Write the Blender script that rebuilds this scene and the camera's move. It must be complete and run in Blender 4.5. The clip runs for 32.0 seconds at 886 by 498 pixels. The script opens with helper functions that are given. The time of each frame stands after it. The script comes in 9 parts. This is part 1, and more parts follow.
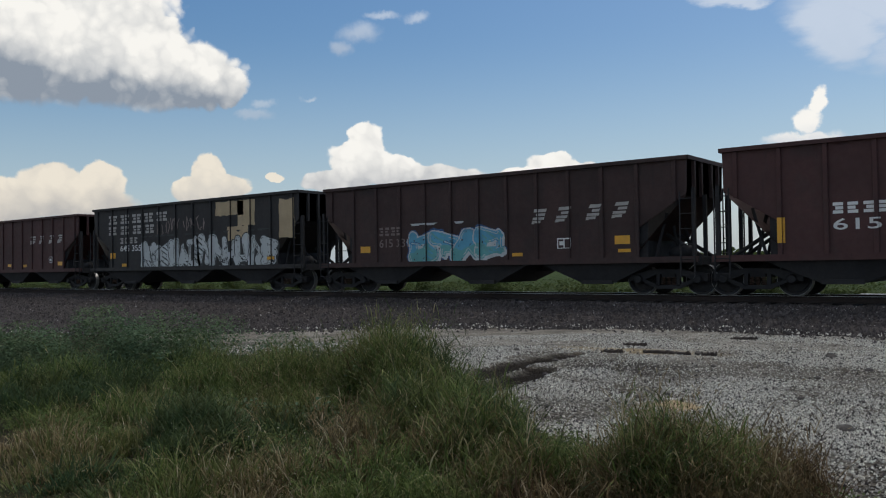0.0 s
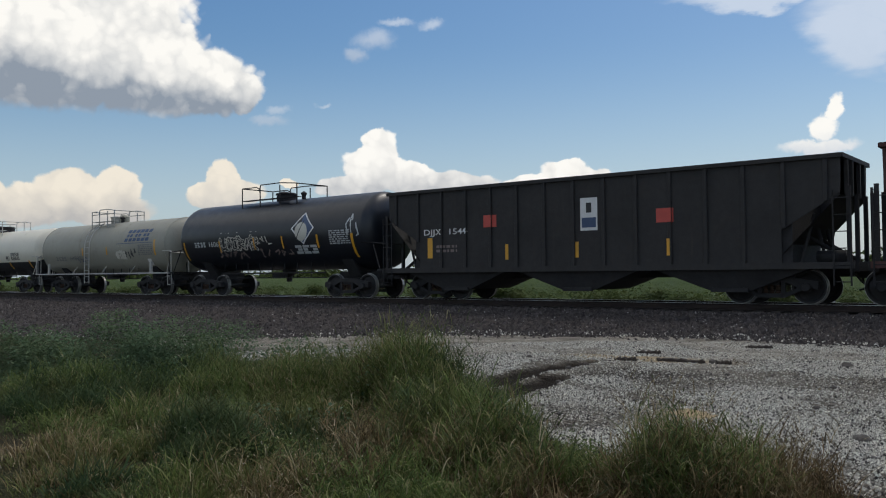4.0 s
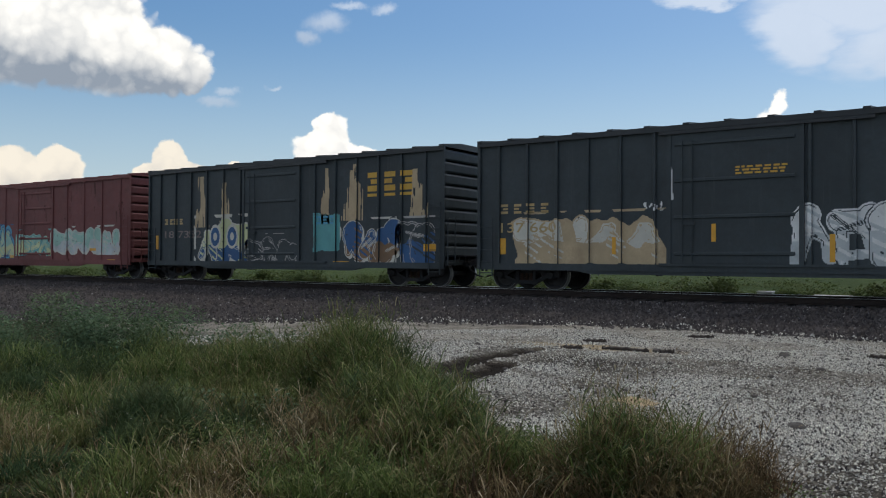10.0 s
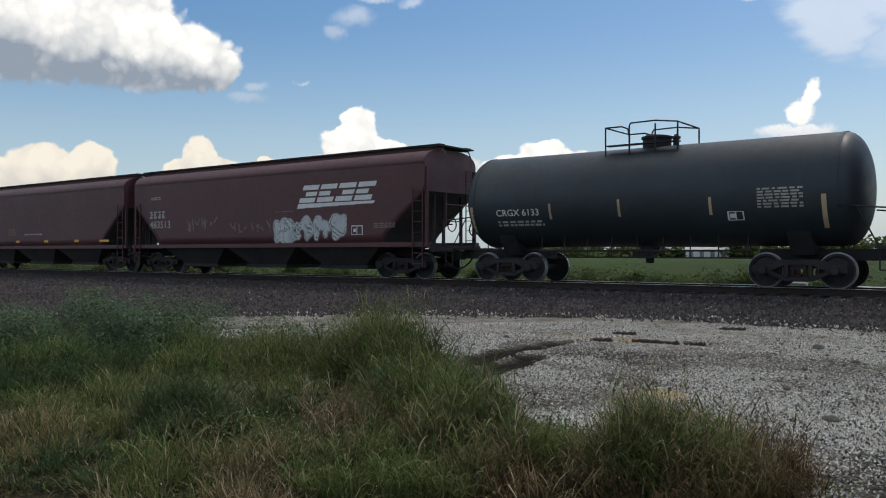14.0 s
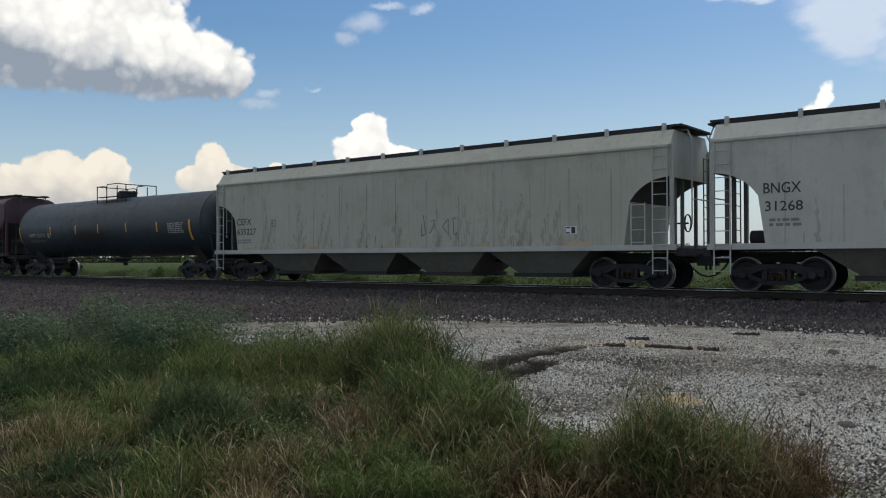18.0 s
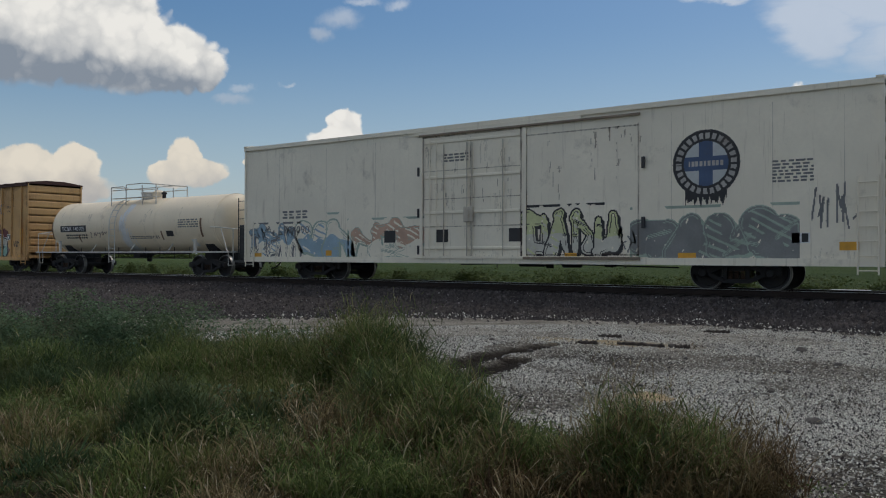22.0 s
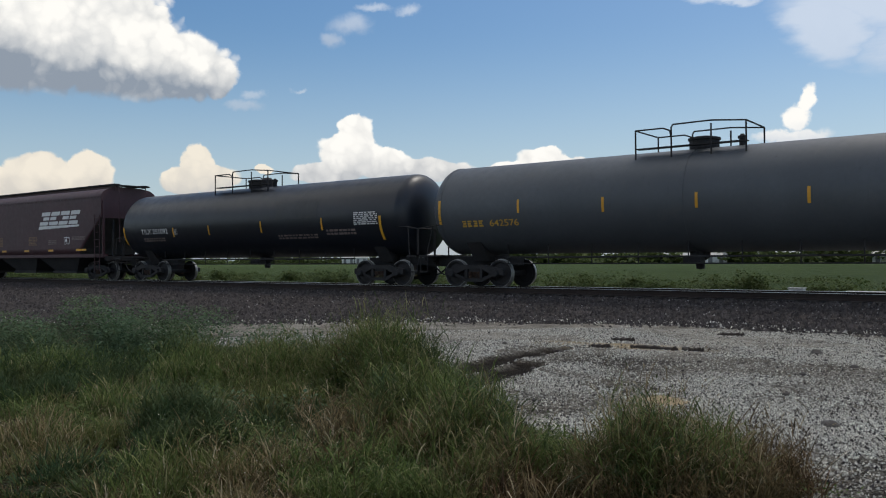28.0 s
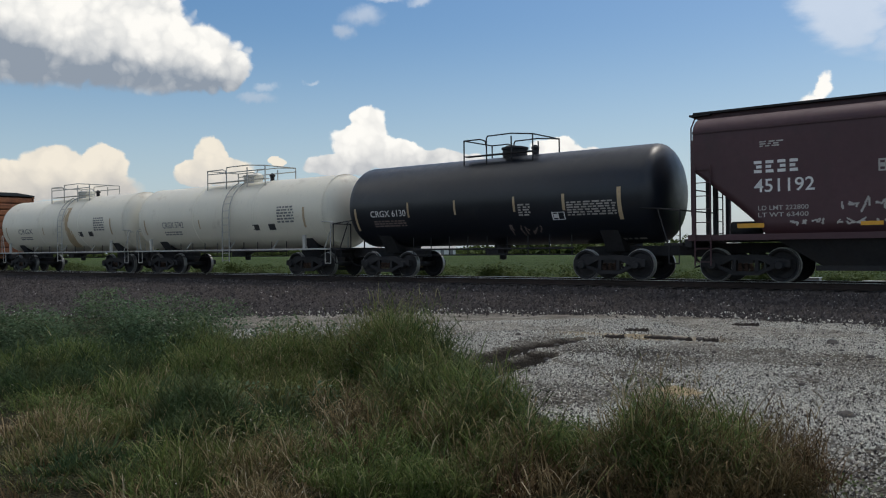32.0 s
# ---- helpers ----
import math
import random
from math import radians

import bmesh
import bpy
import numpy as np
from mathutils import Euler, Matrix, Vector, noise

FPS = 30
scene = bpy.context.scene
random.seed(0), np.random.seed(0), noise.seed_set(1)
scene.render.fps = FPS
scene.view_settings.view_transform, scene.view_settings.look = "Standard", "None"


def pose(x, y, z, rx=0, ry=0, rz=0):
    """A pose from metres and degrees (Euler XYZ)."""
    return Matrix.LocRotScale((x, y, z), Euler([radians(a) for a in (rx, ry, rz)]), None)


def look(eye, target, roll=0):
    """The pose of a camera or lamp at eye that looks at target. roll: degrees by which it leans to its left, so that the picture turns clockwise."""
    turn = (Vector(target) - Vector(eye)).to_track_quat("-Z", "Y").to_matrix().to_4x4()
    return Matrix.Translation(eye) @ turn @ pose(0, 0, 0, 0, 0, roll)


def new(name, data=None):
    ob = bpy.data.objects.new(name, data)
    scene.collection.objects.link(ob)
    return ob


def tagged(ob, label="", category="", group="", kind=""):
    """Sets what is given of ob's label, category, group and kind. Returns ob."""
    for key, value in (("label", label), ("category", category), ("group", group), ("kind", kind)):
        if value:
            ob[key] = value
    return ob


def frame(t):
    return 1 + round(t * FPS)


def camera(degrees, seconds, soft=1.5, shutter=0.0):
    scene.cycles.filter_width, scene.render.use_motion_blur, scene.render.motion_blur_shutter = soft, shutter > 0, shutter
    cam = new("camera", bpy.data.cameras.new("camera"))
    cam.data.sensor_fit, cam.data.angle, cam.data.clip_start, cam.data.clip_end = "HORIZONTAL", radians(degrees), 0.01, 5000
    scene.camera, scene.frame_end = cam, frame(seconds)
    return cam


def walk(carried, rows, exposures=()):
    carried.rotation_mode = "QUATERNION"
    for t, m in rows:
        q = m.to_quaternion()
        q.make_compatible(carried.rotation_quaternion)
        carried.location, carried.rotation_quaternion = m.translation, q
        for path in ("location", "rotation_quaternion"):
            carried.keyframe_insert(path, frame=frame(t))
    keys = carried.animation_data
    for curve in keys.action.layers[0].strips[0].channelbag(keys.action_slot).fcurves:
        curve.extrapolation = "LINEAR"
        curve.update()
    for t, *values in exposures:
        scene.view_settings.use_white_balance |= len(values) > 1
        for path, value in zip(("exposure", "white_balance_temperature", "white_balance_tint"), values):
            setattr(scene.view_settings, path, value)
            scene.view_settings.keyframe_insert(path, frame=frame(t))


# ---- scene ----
EYE = 1.5
cam = camera(56, 32.0, soft=1.1)
# seconds, yaw, pitch and roll of the camera, which is held at one spot
CAM = [
    (0, 37.7, 1.23, 0.83), (0.5, 37.68, 1.36, 0.98), (1, 37.7, 1.52, 0.93), (1.5, 37.82, 1.7, 0.95),
    (2, 37.99, 1.78, 0.82), (2.5, 38.43, 1.78, 0.83), (4.5, 38.52, 1.65, 0.43), (5, 37.24, 1.55, 0.24),
    (5.5, 35.4, 1.32, 0.07), (6, 33.8, 1.15, -0.08), (6.5, 33.25, 1.08, -0.38), (7, 33.26, 1.0, -0.42),
    (7.5, 33.42, 0.85, -0.44), (8, 33.47, 0.72, -0.31), (8.5, 33.58, 0.58, -0.38), (9, 33.98, 0.6, -0.25),
    (9.5, 34.59, 0.66, -0.3), (10, 35.14, 0.78, -0.34), (10.5, 35.51, 0.78, -0.35), (11, 35.77, 0.68, -0.19),
    (11.5, 35.99, 0.51, 0.06), (12, 36.13, 0.3, 0.19), (12.5, 36.25, 0.14, 0.26), (13, 36.5, 0.08, 0.26),
    (13.5, 36.85, 0.16, 0.07), (14, 37.09, 0.3, -0.03), (14.5, 37.19, 0.34, 0.15), (16.5, 37.66, 0.51, 0.22),
    (17, 37.75, 0.61, 0.19), (17.5, 37.81, 0.69, 0.2), (18, 37.91, 0.68, 0.16), (18.5, 38.02, 0.77, 0.18),
    (19, 38.1, 0.77, 0.32), (19.5, 38.14, 0.68, 0.19), (20, 38.26, 0.65, 0.17), (20.5, 38.2, 0.56, 0.17),
    (21, 37.6, 0.48, -0.1), (21.5, 36.73, 0.49, -0.18), (22, 36.13, 0.48, -0.12), (22.5, 36.03, 0.46, -0.18),
    (23, 35.92, 0.57, -0.18), (23.5, 35.54, 0.53, -0.33), (24, 34.71, 0.53, -0.57), (24.5, 33.96, 0.5, -0.64),
    (25, 33.79, 0.32, -0.48), (25.5, 34.19, 0.22, -0.3), (26, 34.79, 0.29, -0.15), (26.5, 35.54, 0.51, 0.16),
    (28.5, 37.16, 0.74, 0.35), (29, 37.28, 0.58, 0.6), (29.5, 37.43, 0.32, 0.72), (30, 37.6, 0.21, 0.5),
    (30.5, 37.57, 0.23, 0.51), (31, 37.52, 0.27, 0.51), (31.5, 37.69, 0.27, 0.52), (32, 37.85, 0.18, 0.54),
]
# the film's own exposure drifts as dark and pale cars fill the picture
EXPOSURES = [(0, -0.15), (2.5, -0.12), (5, -0.07), (6, -0.08), (7, -0.12), (8, 0.0), (9, 0.04), (13, 0.05), (17, 0.04), (19, 0.0), (20, 0.0), (21, 0.08), (22, -0.34), (23, 0.02), (24, 0.07), (25, -0.04), (26, 0.0), (29, -0.06), (31, -0.04), (32, -0.06)]
walk(cam, [(t, pose(0, 0, EYE, 90 + p, r, y)) for t, y, p, r in CAM], exposures=EXPOSURES)

# seconds and the way that the train has gone along the track
TRAIN = [
    (0, -260.04), (1, -243.3), (2, -226.7), (3, -210.22), (4, -193.82), (5, -177.5),
    (6, -161.23), (7, -145.01), (8, -128.82), (9, -112.65), (10, -96.5), (11, -80.37),
    (12, -64.26), (13, -48.17), (14, -32.09), (15, -16.03), (16, 0.0), (17, 16.01),
    (18, 31.98), (19, 47.93), (20, 63.84), (21, 79.72), (22, 95.57), (23, 111.39),
    (24, 127.19), (25, 142.96), (26, 158.73), (27, 174.51), (28, 190.32), (29, 206.17),
    (30, 222.09), (31, 238.12), (32, 254.28),
]
TRACK_Y = 23.85     # middle of the track
RAIL_Z = 0.60       # top of the rail above the gravel lot

# ---- sky, clouds and sun ----
world = bpy.data.worlds.new("world")
scene.world = world
world.use_nodes = True
wt = world.node_tree
wt.nodes.clear()


def wn(kind, **props):
    n = wt.nodes.new(kind)
    for k, v in props.items():
        if k == "operation":
            n.operation = v
        elif k == "data_type":
            n.data_type = v
        elif k == "blend_type":
            n.blend_type = v
    return n


def wput(sock, v):
    if isinstance(v, bpy.types.NodeSocket):
        wt.links.new(v, sock)
    else:
        sock.default_value = v


def wmath(op, a, b=0.0, c=0.0, clamp=False):
    n = wn("ShaderNodeMath", operation=op)
    n.use_clamp = clamp
    wput(n.inputs[0], a)
    wput(n.inputs[1], b)
    wput(n.inputs[2], c)
    return n.outputs[0]


def wvec(op, a, b=(0, 0, 0), out=0):
    n = wn("ShaderNodeVectorMath", operation=op)
    wput(n.inputs[0], a)
    wput(n.inputs[1], b)
    return n.outputs[out]


def wramp(v, lo, hi):
    n = wt.nodes.new("ShaderNodeMapRange")
    n.interpolation_type = "SMOOTHSTEP"
    wput(n.inputs["Value"], v)
    n.inputs["From Min"].default_value, n.inputs["From Max"].default_value = lo, hi
    return n.outputs[0]


def wmix(f, a, b):
    n = wn("ShaderNodeMix", data_type="RGBA")
    wput(n.inputs[0], f)
    wput(n.inputs[6], a)
    wput(n.inputs[7], b)
    return n.outputs[2]


SUN_ELEVATION, SUN_AZIMUTH = 62, 16      # degrees; azimuth from +Y (across the track) towards +X
sky = wt.nodes.new("ShaderNodeTexSky")
sky.sky_type = "NISHITA"
sky.sun_disc = False
sky.sun_elevation = radians(SUN_ELEVATION)
sky.sun_rotation = radians(SUN_AZIMUTH)
sky.altitude, sky.air_density, sky.dust_density, sky.ozone_density = 100, 1.1, 1.6, 1.3

direction = wt.nodes.new("ShaderNodeTexCoord").outputs["Generated"]
sep = wt.nodes.new("ShaderNodeSeparateXYZ")
wput(sep.inputs[0], direction)
azimuth = wmath("MULTIPLY", wmath("ARCTAN2", wmath("MULTIPLY", sep.outputs[0], -1.0), sep.outputs[1]), 57.2958)
elevation = wmath("MULTIPLY", wmath("ARCSINE", sep.outputs[2]), 57.2958)
comb = wt.nodes.new("ShaderNodeCombineXYZ")
wput(comb.inputs[0], azimuth)
wput(comb.inputs[1], elevation)
spot = comb.outputs[0]


def wnoise(vec, scale, detail, rough=0.55):
    n = wt.nodes.new("ShaderNodeTexNoise")
    wput(n.inputs["Vector"], vec)
    n.inputs["Scale"].default_value, n.inputs["Detail"].default_value = scale, detail
    n.inputs["Roughness"].default_value = rough
    return n


puff = wnoise(spot, 0.42, 7, 0.6)
warp = wvec("MULTIPLY", wvec("SUBTRACT", puff.outputs["Color"], (0.5, 0.5, 0.5)), (2.6, 2.2, 0))
bent = wvec("ADD", spot, warp)
thin = wnoise(wvec("MULTIPLY", spot, (0.35, 0.9, 1)), 0.35, 6, 0.55)
thin_bent = wvec("ADD", spot, wvec("MULTIPLY", wvec("SUBTRACT", thin.outputs["Color"], (0.5, 0.5, 0.5)), (9, 6, 0)))
fine = wnoise(bent, 0.9, 5, 0.6)
hue = wt.nodes.new("ShaderNodeHueSaturation")
wput(hue.inputs["Color"], sky.outputs[0])
hue.inputs["Saturation"].default_value = 1.36
SKY_GAIN = 0.106
colour = wvec("SCALE", hue.outputs[0])
wt.nodes[-1].inputs["Scale"].default_value = SKY_GAIN
haze = wramp(elevation, 16.0, 0.0)
colour = wmix(wmath("MULTIPLY", haze, 0.55), colour, (0.54, 0.68, 0.83, 1))


def wcells(vec, scale):
    n = wt.nodes.new("ShaderNodeTexVoronoi")
    n.feature = "SMOOTH_F1"
    wput(n.inputs["Vector"], vec)
    n.inputs["Scale"].default_value, n.inputs["Smoothness"].default_value = scale, 0.25
    return n.outputs["Distance"]


# rounded heads, large and small, that make the outline of heaped clouds
ripple = wvec("ADD", spot, wvec("MULTIPLY", wvec("SUBTRACT", puff.outputs["Color"], (0.5, 0.5, 0.5)), (1.5, 1.3, 0)))
heads = wmath("SUBTRACT", 0.45, wmath("ADD", wmath("MULTIPLY", wcells(ripple, 0.55), 0.60), wmath("MULTIPLY", wcells(ripple, 1.35), 0.40)))
sep_r = wt.nodes.new("ShaderNodeSeparateXYZ")
wput(sep_r.inputs[0], ripple)


def cloud(blobs, base, top, white, grey, soft=0.30, strength=1.0, wispy=False, heap=0.0, flat=None, tilt=0.0, about=0.0):
    """One cloud of round lobes (azimuth, elevation and two radii in degrees), grey from its base and white to its top.
    heap: how far heads bulge from it; flat: the level of an even base; tilt: how much lower the light reaches away from the azimuth about."""
    global colour
    field = None
    for a, e, ra, re in blobs:
        d = wvec("LENGTH", wvec("MULTIPLY", wvec("SUBTRACT", thin_bent if wispy else (ripple if heap else bent), (a, e, 0)), (1 / ra, 1 / re, 0)), out=1)
        v = wmath("SUBTRACT", 1.0, d)
        field = v if field is None else wmath("MAXIMUM", field, v)
    if heap:
        field = wmath("ADD", field, wmath("MULTIPLY", heads, heap))
    cover = wmath("MULTIPLY", wramp(field, 0.0, soft), strength)
    if flat is not None:
        cover = wmath("MULTIPLY", cover, wramp(wmath("ADD", sep_r.outputs[1], wmath("MULTIPLY", wmath("SUBTRACT", fine.outputs[0], 0.5), 0.5)), flat - 0.35, flat + 0.35))
    level = sep_r.outputs[1]
    if tilt:
        level = wmath("SUBTRACT", level, wmath("MULTIPLY", wmath("SUBTRACT", azimuth, about), tilt))
    lit = wmath("ADD", wramp(level, base, top), wmath("ADD", wmath("MULTIPLY", wmath("SUBTRACT", fine.outputs[0], 0.5), 0.45), wmath("MULTIPLY", heads, 0.9 if heap else 0.0)), clamp=True)
    shade = wmix(lit, grey, white)
    colour = wmix(cover, colour, shade)


WHITE, GREY, CREAM = (1.04, 1.02, 0.97, 1), (0.29, 0.34, 0.41, 1), (0.92, 0.85, 0.73, 1)
# a field of broken clouds higher up and all round, out of view
spread = wnoise(wvec("MULTIPLY", direction, (1, 1, 2.2)), 2.3, 7, 0.55)
aside = wmath("ABSOLUTE", wmath("SUBTRACT", azimuth, 37.0))
# low clouds outside the view, added to brighten the train's near side
around = wmath("MULTIPLY", wramp(aside, 48.0, 75.0), wmath("MULTIPLY", wramp(elevation, 1.0, 6.0), 0.6))
high = wmath("MULTIPLY", wramp(spread.outputs[0], 0.44, 0.60), wmath("MAXIMUM", wramp(elevation, 19.0, 30.0), around))
colour = wmix(wmath("MULTIPLY", high, 0.85), colour, wmix(wramp(fine.outputs[0], 0.3, 0.7), (0.95, 0.94, 0.91, 1), (1.50, 1.47, 1.38, 1)))
# thin high veil, then the heaped clouds over the train
cloud([(8.5, 17.0, 7.5, 4.2), (5.5, 13.2, 6.5, 3.0), (12.2, 14.6, 3.6, 2.6), (17.8, 17.6, 5.5, 0.9)], 9, 15, (0.66, 0.74, 0.86, 1), (0.56, 0.65, 0.78, 1), 0.55, 0.85, True)
cloud([(43.2, 15.7, 1.7, 0.9), (39.3, 16.7, 1.1, 0.5), (44.4, 14.7, 1.0, 0.8), (41.6, 16.8, 1.6, 0.4)], 14, 17, (0.62, 0.70, 0.82, 1), (0.47, 0.55, 0.67, 1), 0.9, 0.7)
cloud([(50.3, 10.3, 1.4, 0.5), (49.6, 11.0, 0.9, 0.5), (46.8, 11.4, 0.7, 0.25)], 9.5, 11.5, (0.60, 0.68, 0.78, 1), (0.46, 0.54, 0.65, 1), 0.8, 0.6)
cloud([(65.0, 12.9, 7.5, 3.6), (58.4, 13.0, 6.0, 3.3), (54.2, 12.6, 3.4, 2.5), (52.4, 12.2, 1.8, 1.6), (62.0, 16.8, 7.2, 3.2), (70.0, 13.5, 6.0, 3.4), (57.2, 15.2, 2.6, 1.6)], 10.9, 13.6, WHITE, GREY, 0.16, heap=0.42, flat=10.45, tilt=0.13, about=55.0)
cloud([(13.2, 9.9, 0.6, 1.1), (13.7, 8.8, 1.0, 1.0), (14.0, 7.6, 2.6, 0.6)], 6.5, 9, WHITE, (0.62, 0.68, 0.76, 1), 0.4)
cloud([(42.9, 8.7, 1.5, 1.5), (43.3, 7.3, 2.3, 1.5), (41.0, 6.7, 2.4, 1.0), (44.9, 6.0, 2.8, 0.9), (39.0, 6.2, 4.6, 0.9)], 4.4, 8.2, WHITE, (0.50, 0.52, 0.55, 1), 0.14, heap=0.45)
cloud([(30.0, 6.7, 2.1, 1.0), (27.9, 6.3, 1.5, 1.0), (32.1, 5.8, 3.0, 0.9)], 4.2, 6.8, WHITE, (0.52, 0.53, 0.54, 1), 0.14, heap=0.4)
cloud([(53.4, 6.4, 1.2, 1.3), (52.4, 5.5, 2.0, 1.1), (54.2, 5.3, 1.7, 1.0), (49.0, 6.3, 0.7, 0.3)], 3.2, 6.6, CREAM, (0.52, 0.52, 0.52, 1), 0.16, heap=0.4)
cloud([(62.8, 5.5, 2.0, 1.6), (60.0, 5.6, 1.6, 1.4), (64.8, 4.4, 2.3, 1.6), (61.3, 4.3, 4.0, 1.2), (68, 5.0, 2.0, 1.3)], 2.2, 6.2, CREAM, (0.52, 0.51, 0.50, 1), 0.14, heap=0.4)
back = wt.nodes.new("ShaderNodeBackground")
wput(back.inputs[0], colour)
back.inputs[1].default_value = 1.0
wout = wt.nodes.new("ShaderNodeOutputWorld")
wt.links.new(back.outputs[0], wout.inputs[0])

sun = new("sun", bpy.data.lights.new("sun", "SUN"))
sun.data.energy, sun.data.angle, sun.data.color = 1.3, radians(12), (1.0, 0.95, 0.87)
sa, se = radians(SUN_AZIMUTH), radians(SUN_ELEVATION)
sun.matrix_world = look((300 * math.sin(sa) * math.cos(se), 300 * math.cos(sa) * math.cos(se), 300 * math.sin(se)), (0, 0, 0))
# ---- materials ----
def shader(name, base, rough=0.6, metal=0.0, vary=0.25, grain=6.0, streak=0.0, streak_colour=(0.09, 0.06, 0.04), dirt=0.0,
           dirt_colour=(0.10, 0.085, 0.07), bump=0.0, bump_scale=60.0, island=0.0, each=0.0, specular=0.5):
    """A weathered surface: blotches and grain over the base colour, streaks that run down, and dirt in patches."""
    m = bpy.data.materials.new(name)
    m.use_nodes = True
    nt = m.node_tree
    b = nt.nodes["Principled BSDF"]

    def node(kind):
        return nt.nodes.new(kind)

    def mixed(f, a, c):
        n = node("ShaderNodeMix")
        n.data_type = "RGBA"
        for s, v in ((n.inputs[0], f), (n.inputs[6], a), (n.inputs[7], c)):
            if isinstance(v, bpy.types.NodeSocket):
                nt.links.new(v, s)
            else:
                s.default_value = (*v, 1) if isinstance(v, tuple) and len(v) == 3 else v
        return n.outputs[2]

    def noise_of(vec, scale, detail=4, rough=0.6):
        n = node("ShaderNodeTexNoise")
        nt.links.new(vec, n.inputs["Vector"])
        n.inputs["Scale"].default_value, n.inputs["Detail"].default_value, n.inputs["Roughness"].default_value = scale, detail, rough
        return n.outputs[0]

    def ramp(v, lo, hi, top=1.0):
        n = node("ShaderNodeMapRange")
        nt.links.new(v, n.inputs["Value"])
        n.inputs["From Min"].default_value, n.inputs["From Max"].default_value, n.inputs["To Max"].default_value = lo, hi, top
        return n.outputs[0]

    place = node("ShaderNodeTexCoord").outputs["Object"]
    info = node("ShaderNodeObjectInfo")
    shift = node("ShaderNodeVectorMath")
    shift.operation = "MULTIPLY_ADD"
    nt.links.new(info.outputs["Random"], shift.inputs[0])
    shift.inputs[1].default_value = (0, 0, 0) if each == 0 else (37, 11, 23)
    nt.links.new(place, shift.inputs[2])
    place = shift.outputs[0]
    dark, light = tuple(c * (1 - vary) for c in base), tuple(min(1, c * (1 + vary)) for c in base)
    colour = mixed(ramp(noise_of(place, grain * 0.12), 0.3, 0.7), dark, light)
    colour = mixed(ramp(noise_of(place, grain * 2.5, 3), 0.35, 0.75, 0.5), colour, dark)
    if dirt:
        colour = mixed(ramp(noise_of(place, 0.9, 6, 0.7), 0.62 - 0.25 * dirt, 0.8, 0.9), colour, dirt_colour)
    if streak:
        mp = node("ShaderNodeMapping")
        nt.links.new(place, mp.inputs[0])
        mp.inputs["Scale"].default_value = (4.5, 4.5, 0.28)
        colour = mixed(ramp(noise_of(mp.outputs[0], 1.6, 5, 0.7), 0.68 - 0.28 * streak, 0.85, 0.85), colour, streak_colour)
    if each:
        colour = mixed(ramp(info.outputs["Random"], 0, 1, each), colour, dark)
    if island:
        geo = node("ShaderNodeNewGeometry")
        colour = mixed(ramp(geo.outputs["Random Per Island"], 0.05, 0.85, island), colour, tuple(c * 0.35 for c in base))
    nt.links.new(colour, b.inputs["Base Color"])
    b.inputs["Metallic"].default_value = metal
    b.inputs["Specular IOR Level"].default_value = specular
    nt.links.new(ramp(noise_of(place, grain), 0.2, 0.8, 1.0), node("ShaderNodeMath").inputs[0])
    scale = nt.nodes[-1]
    scale.operation = "MULTIPLY_ADD"
    scale.inputs[1].default_value, scale.inputs[2].default_value = 0.2, rough - 0.1
    nt.links.new(scale.outputs[0], b.inputs["Roughness"])
    if bump:
        bn = node("ShaderNodeBump")
        bn.inputs["Strength"].default_value, bn.inputs["Distance"].default_value = bump, 0.02
        nt.links.new(noise_of(place, bump_scale, 5), bn.inputs["Height"])
        nt.links.new(bn.outputs[0], b.inputs["Normal"])
    return m


# ---- mesh tools ----
def part(name, bm, material, parent=None, label="", smooth=False):
    me = bpy.data.meshes.new(name)
    bm.to_mesh(me)
    bm.free()
    for mm in material if isinstance(material, (list, tuple)) else (material,):
        me.materials.append(mm)
    if smooth:
        me.shade_smooth()
    ob = new(name, me)
    if parent is not None:
        ob.parent = parent
    return tagged(ob, label)


def again(name, mesh, parent, m):
    """One more piece on a mesh that is already there."""
    ob = new(name, mesh)
    ob.parent = parent
    ob.matrix_basis = m
    return ob


def box(bm, x0, x1, y0, y1, z0, z1):
    v = [bm.verts.new((x, y, z)) for x in (x0, x1) for y in (y0, y1) for z in (z0, z1)]
    for f in ((0, 1, 3, 2), (4, 6, 7, 5), (0, 4, 5, 1), (2, 3, 7, 6), (0, 2, 6, 4), (1, 5, 7, 3)):
        bm.faces.new([v[i] for i in f])
    return v


def solid(*dims, bevel=0.0):
    bm = bmesh.new()
    box(bm, *dims)
    if bevel:
        bmesh.ops.bevel(bm, geom=list(bm.edges), offset=bevel, segments=1, affect="EDGES")
    return bm


def rod(bm, a, b, r, n=6):
    a, b = Vector(a), Vector(b)
    q = (b - a).to_track_quat("Z", "Y").to_matrix()
    rings = []
    for p in (a, b):
        rings.append([bm.verts.new(p + q @ Vector((r * math.cos(2 * math.pi * i / n), r * math.sin(2 * math.pi * i / n), 0))) for i in range(n)])
    for i in range(n):
        bm.faces.new((rings[0][i], rings[0][(i + 1) % n], rings[1][(i + 1) % n], rings[1][i]))
    bm.faces.new(rings[0][::-1])
    bm.faces.new(rings[1])


def pipe(bm, pts, r, n=6):
    for a, b in zip(pts[:-1], pts[1:]):
        rod(bm, a, b, r, n)


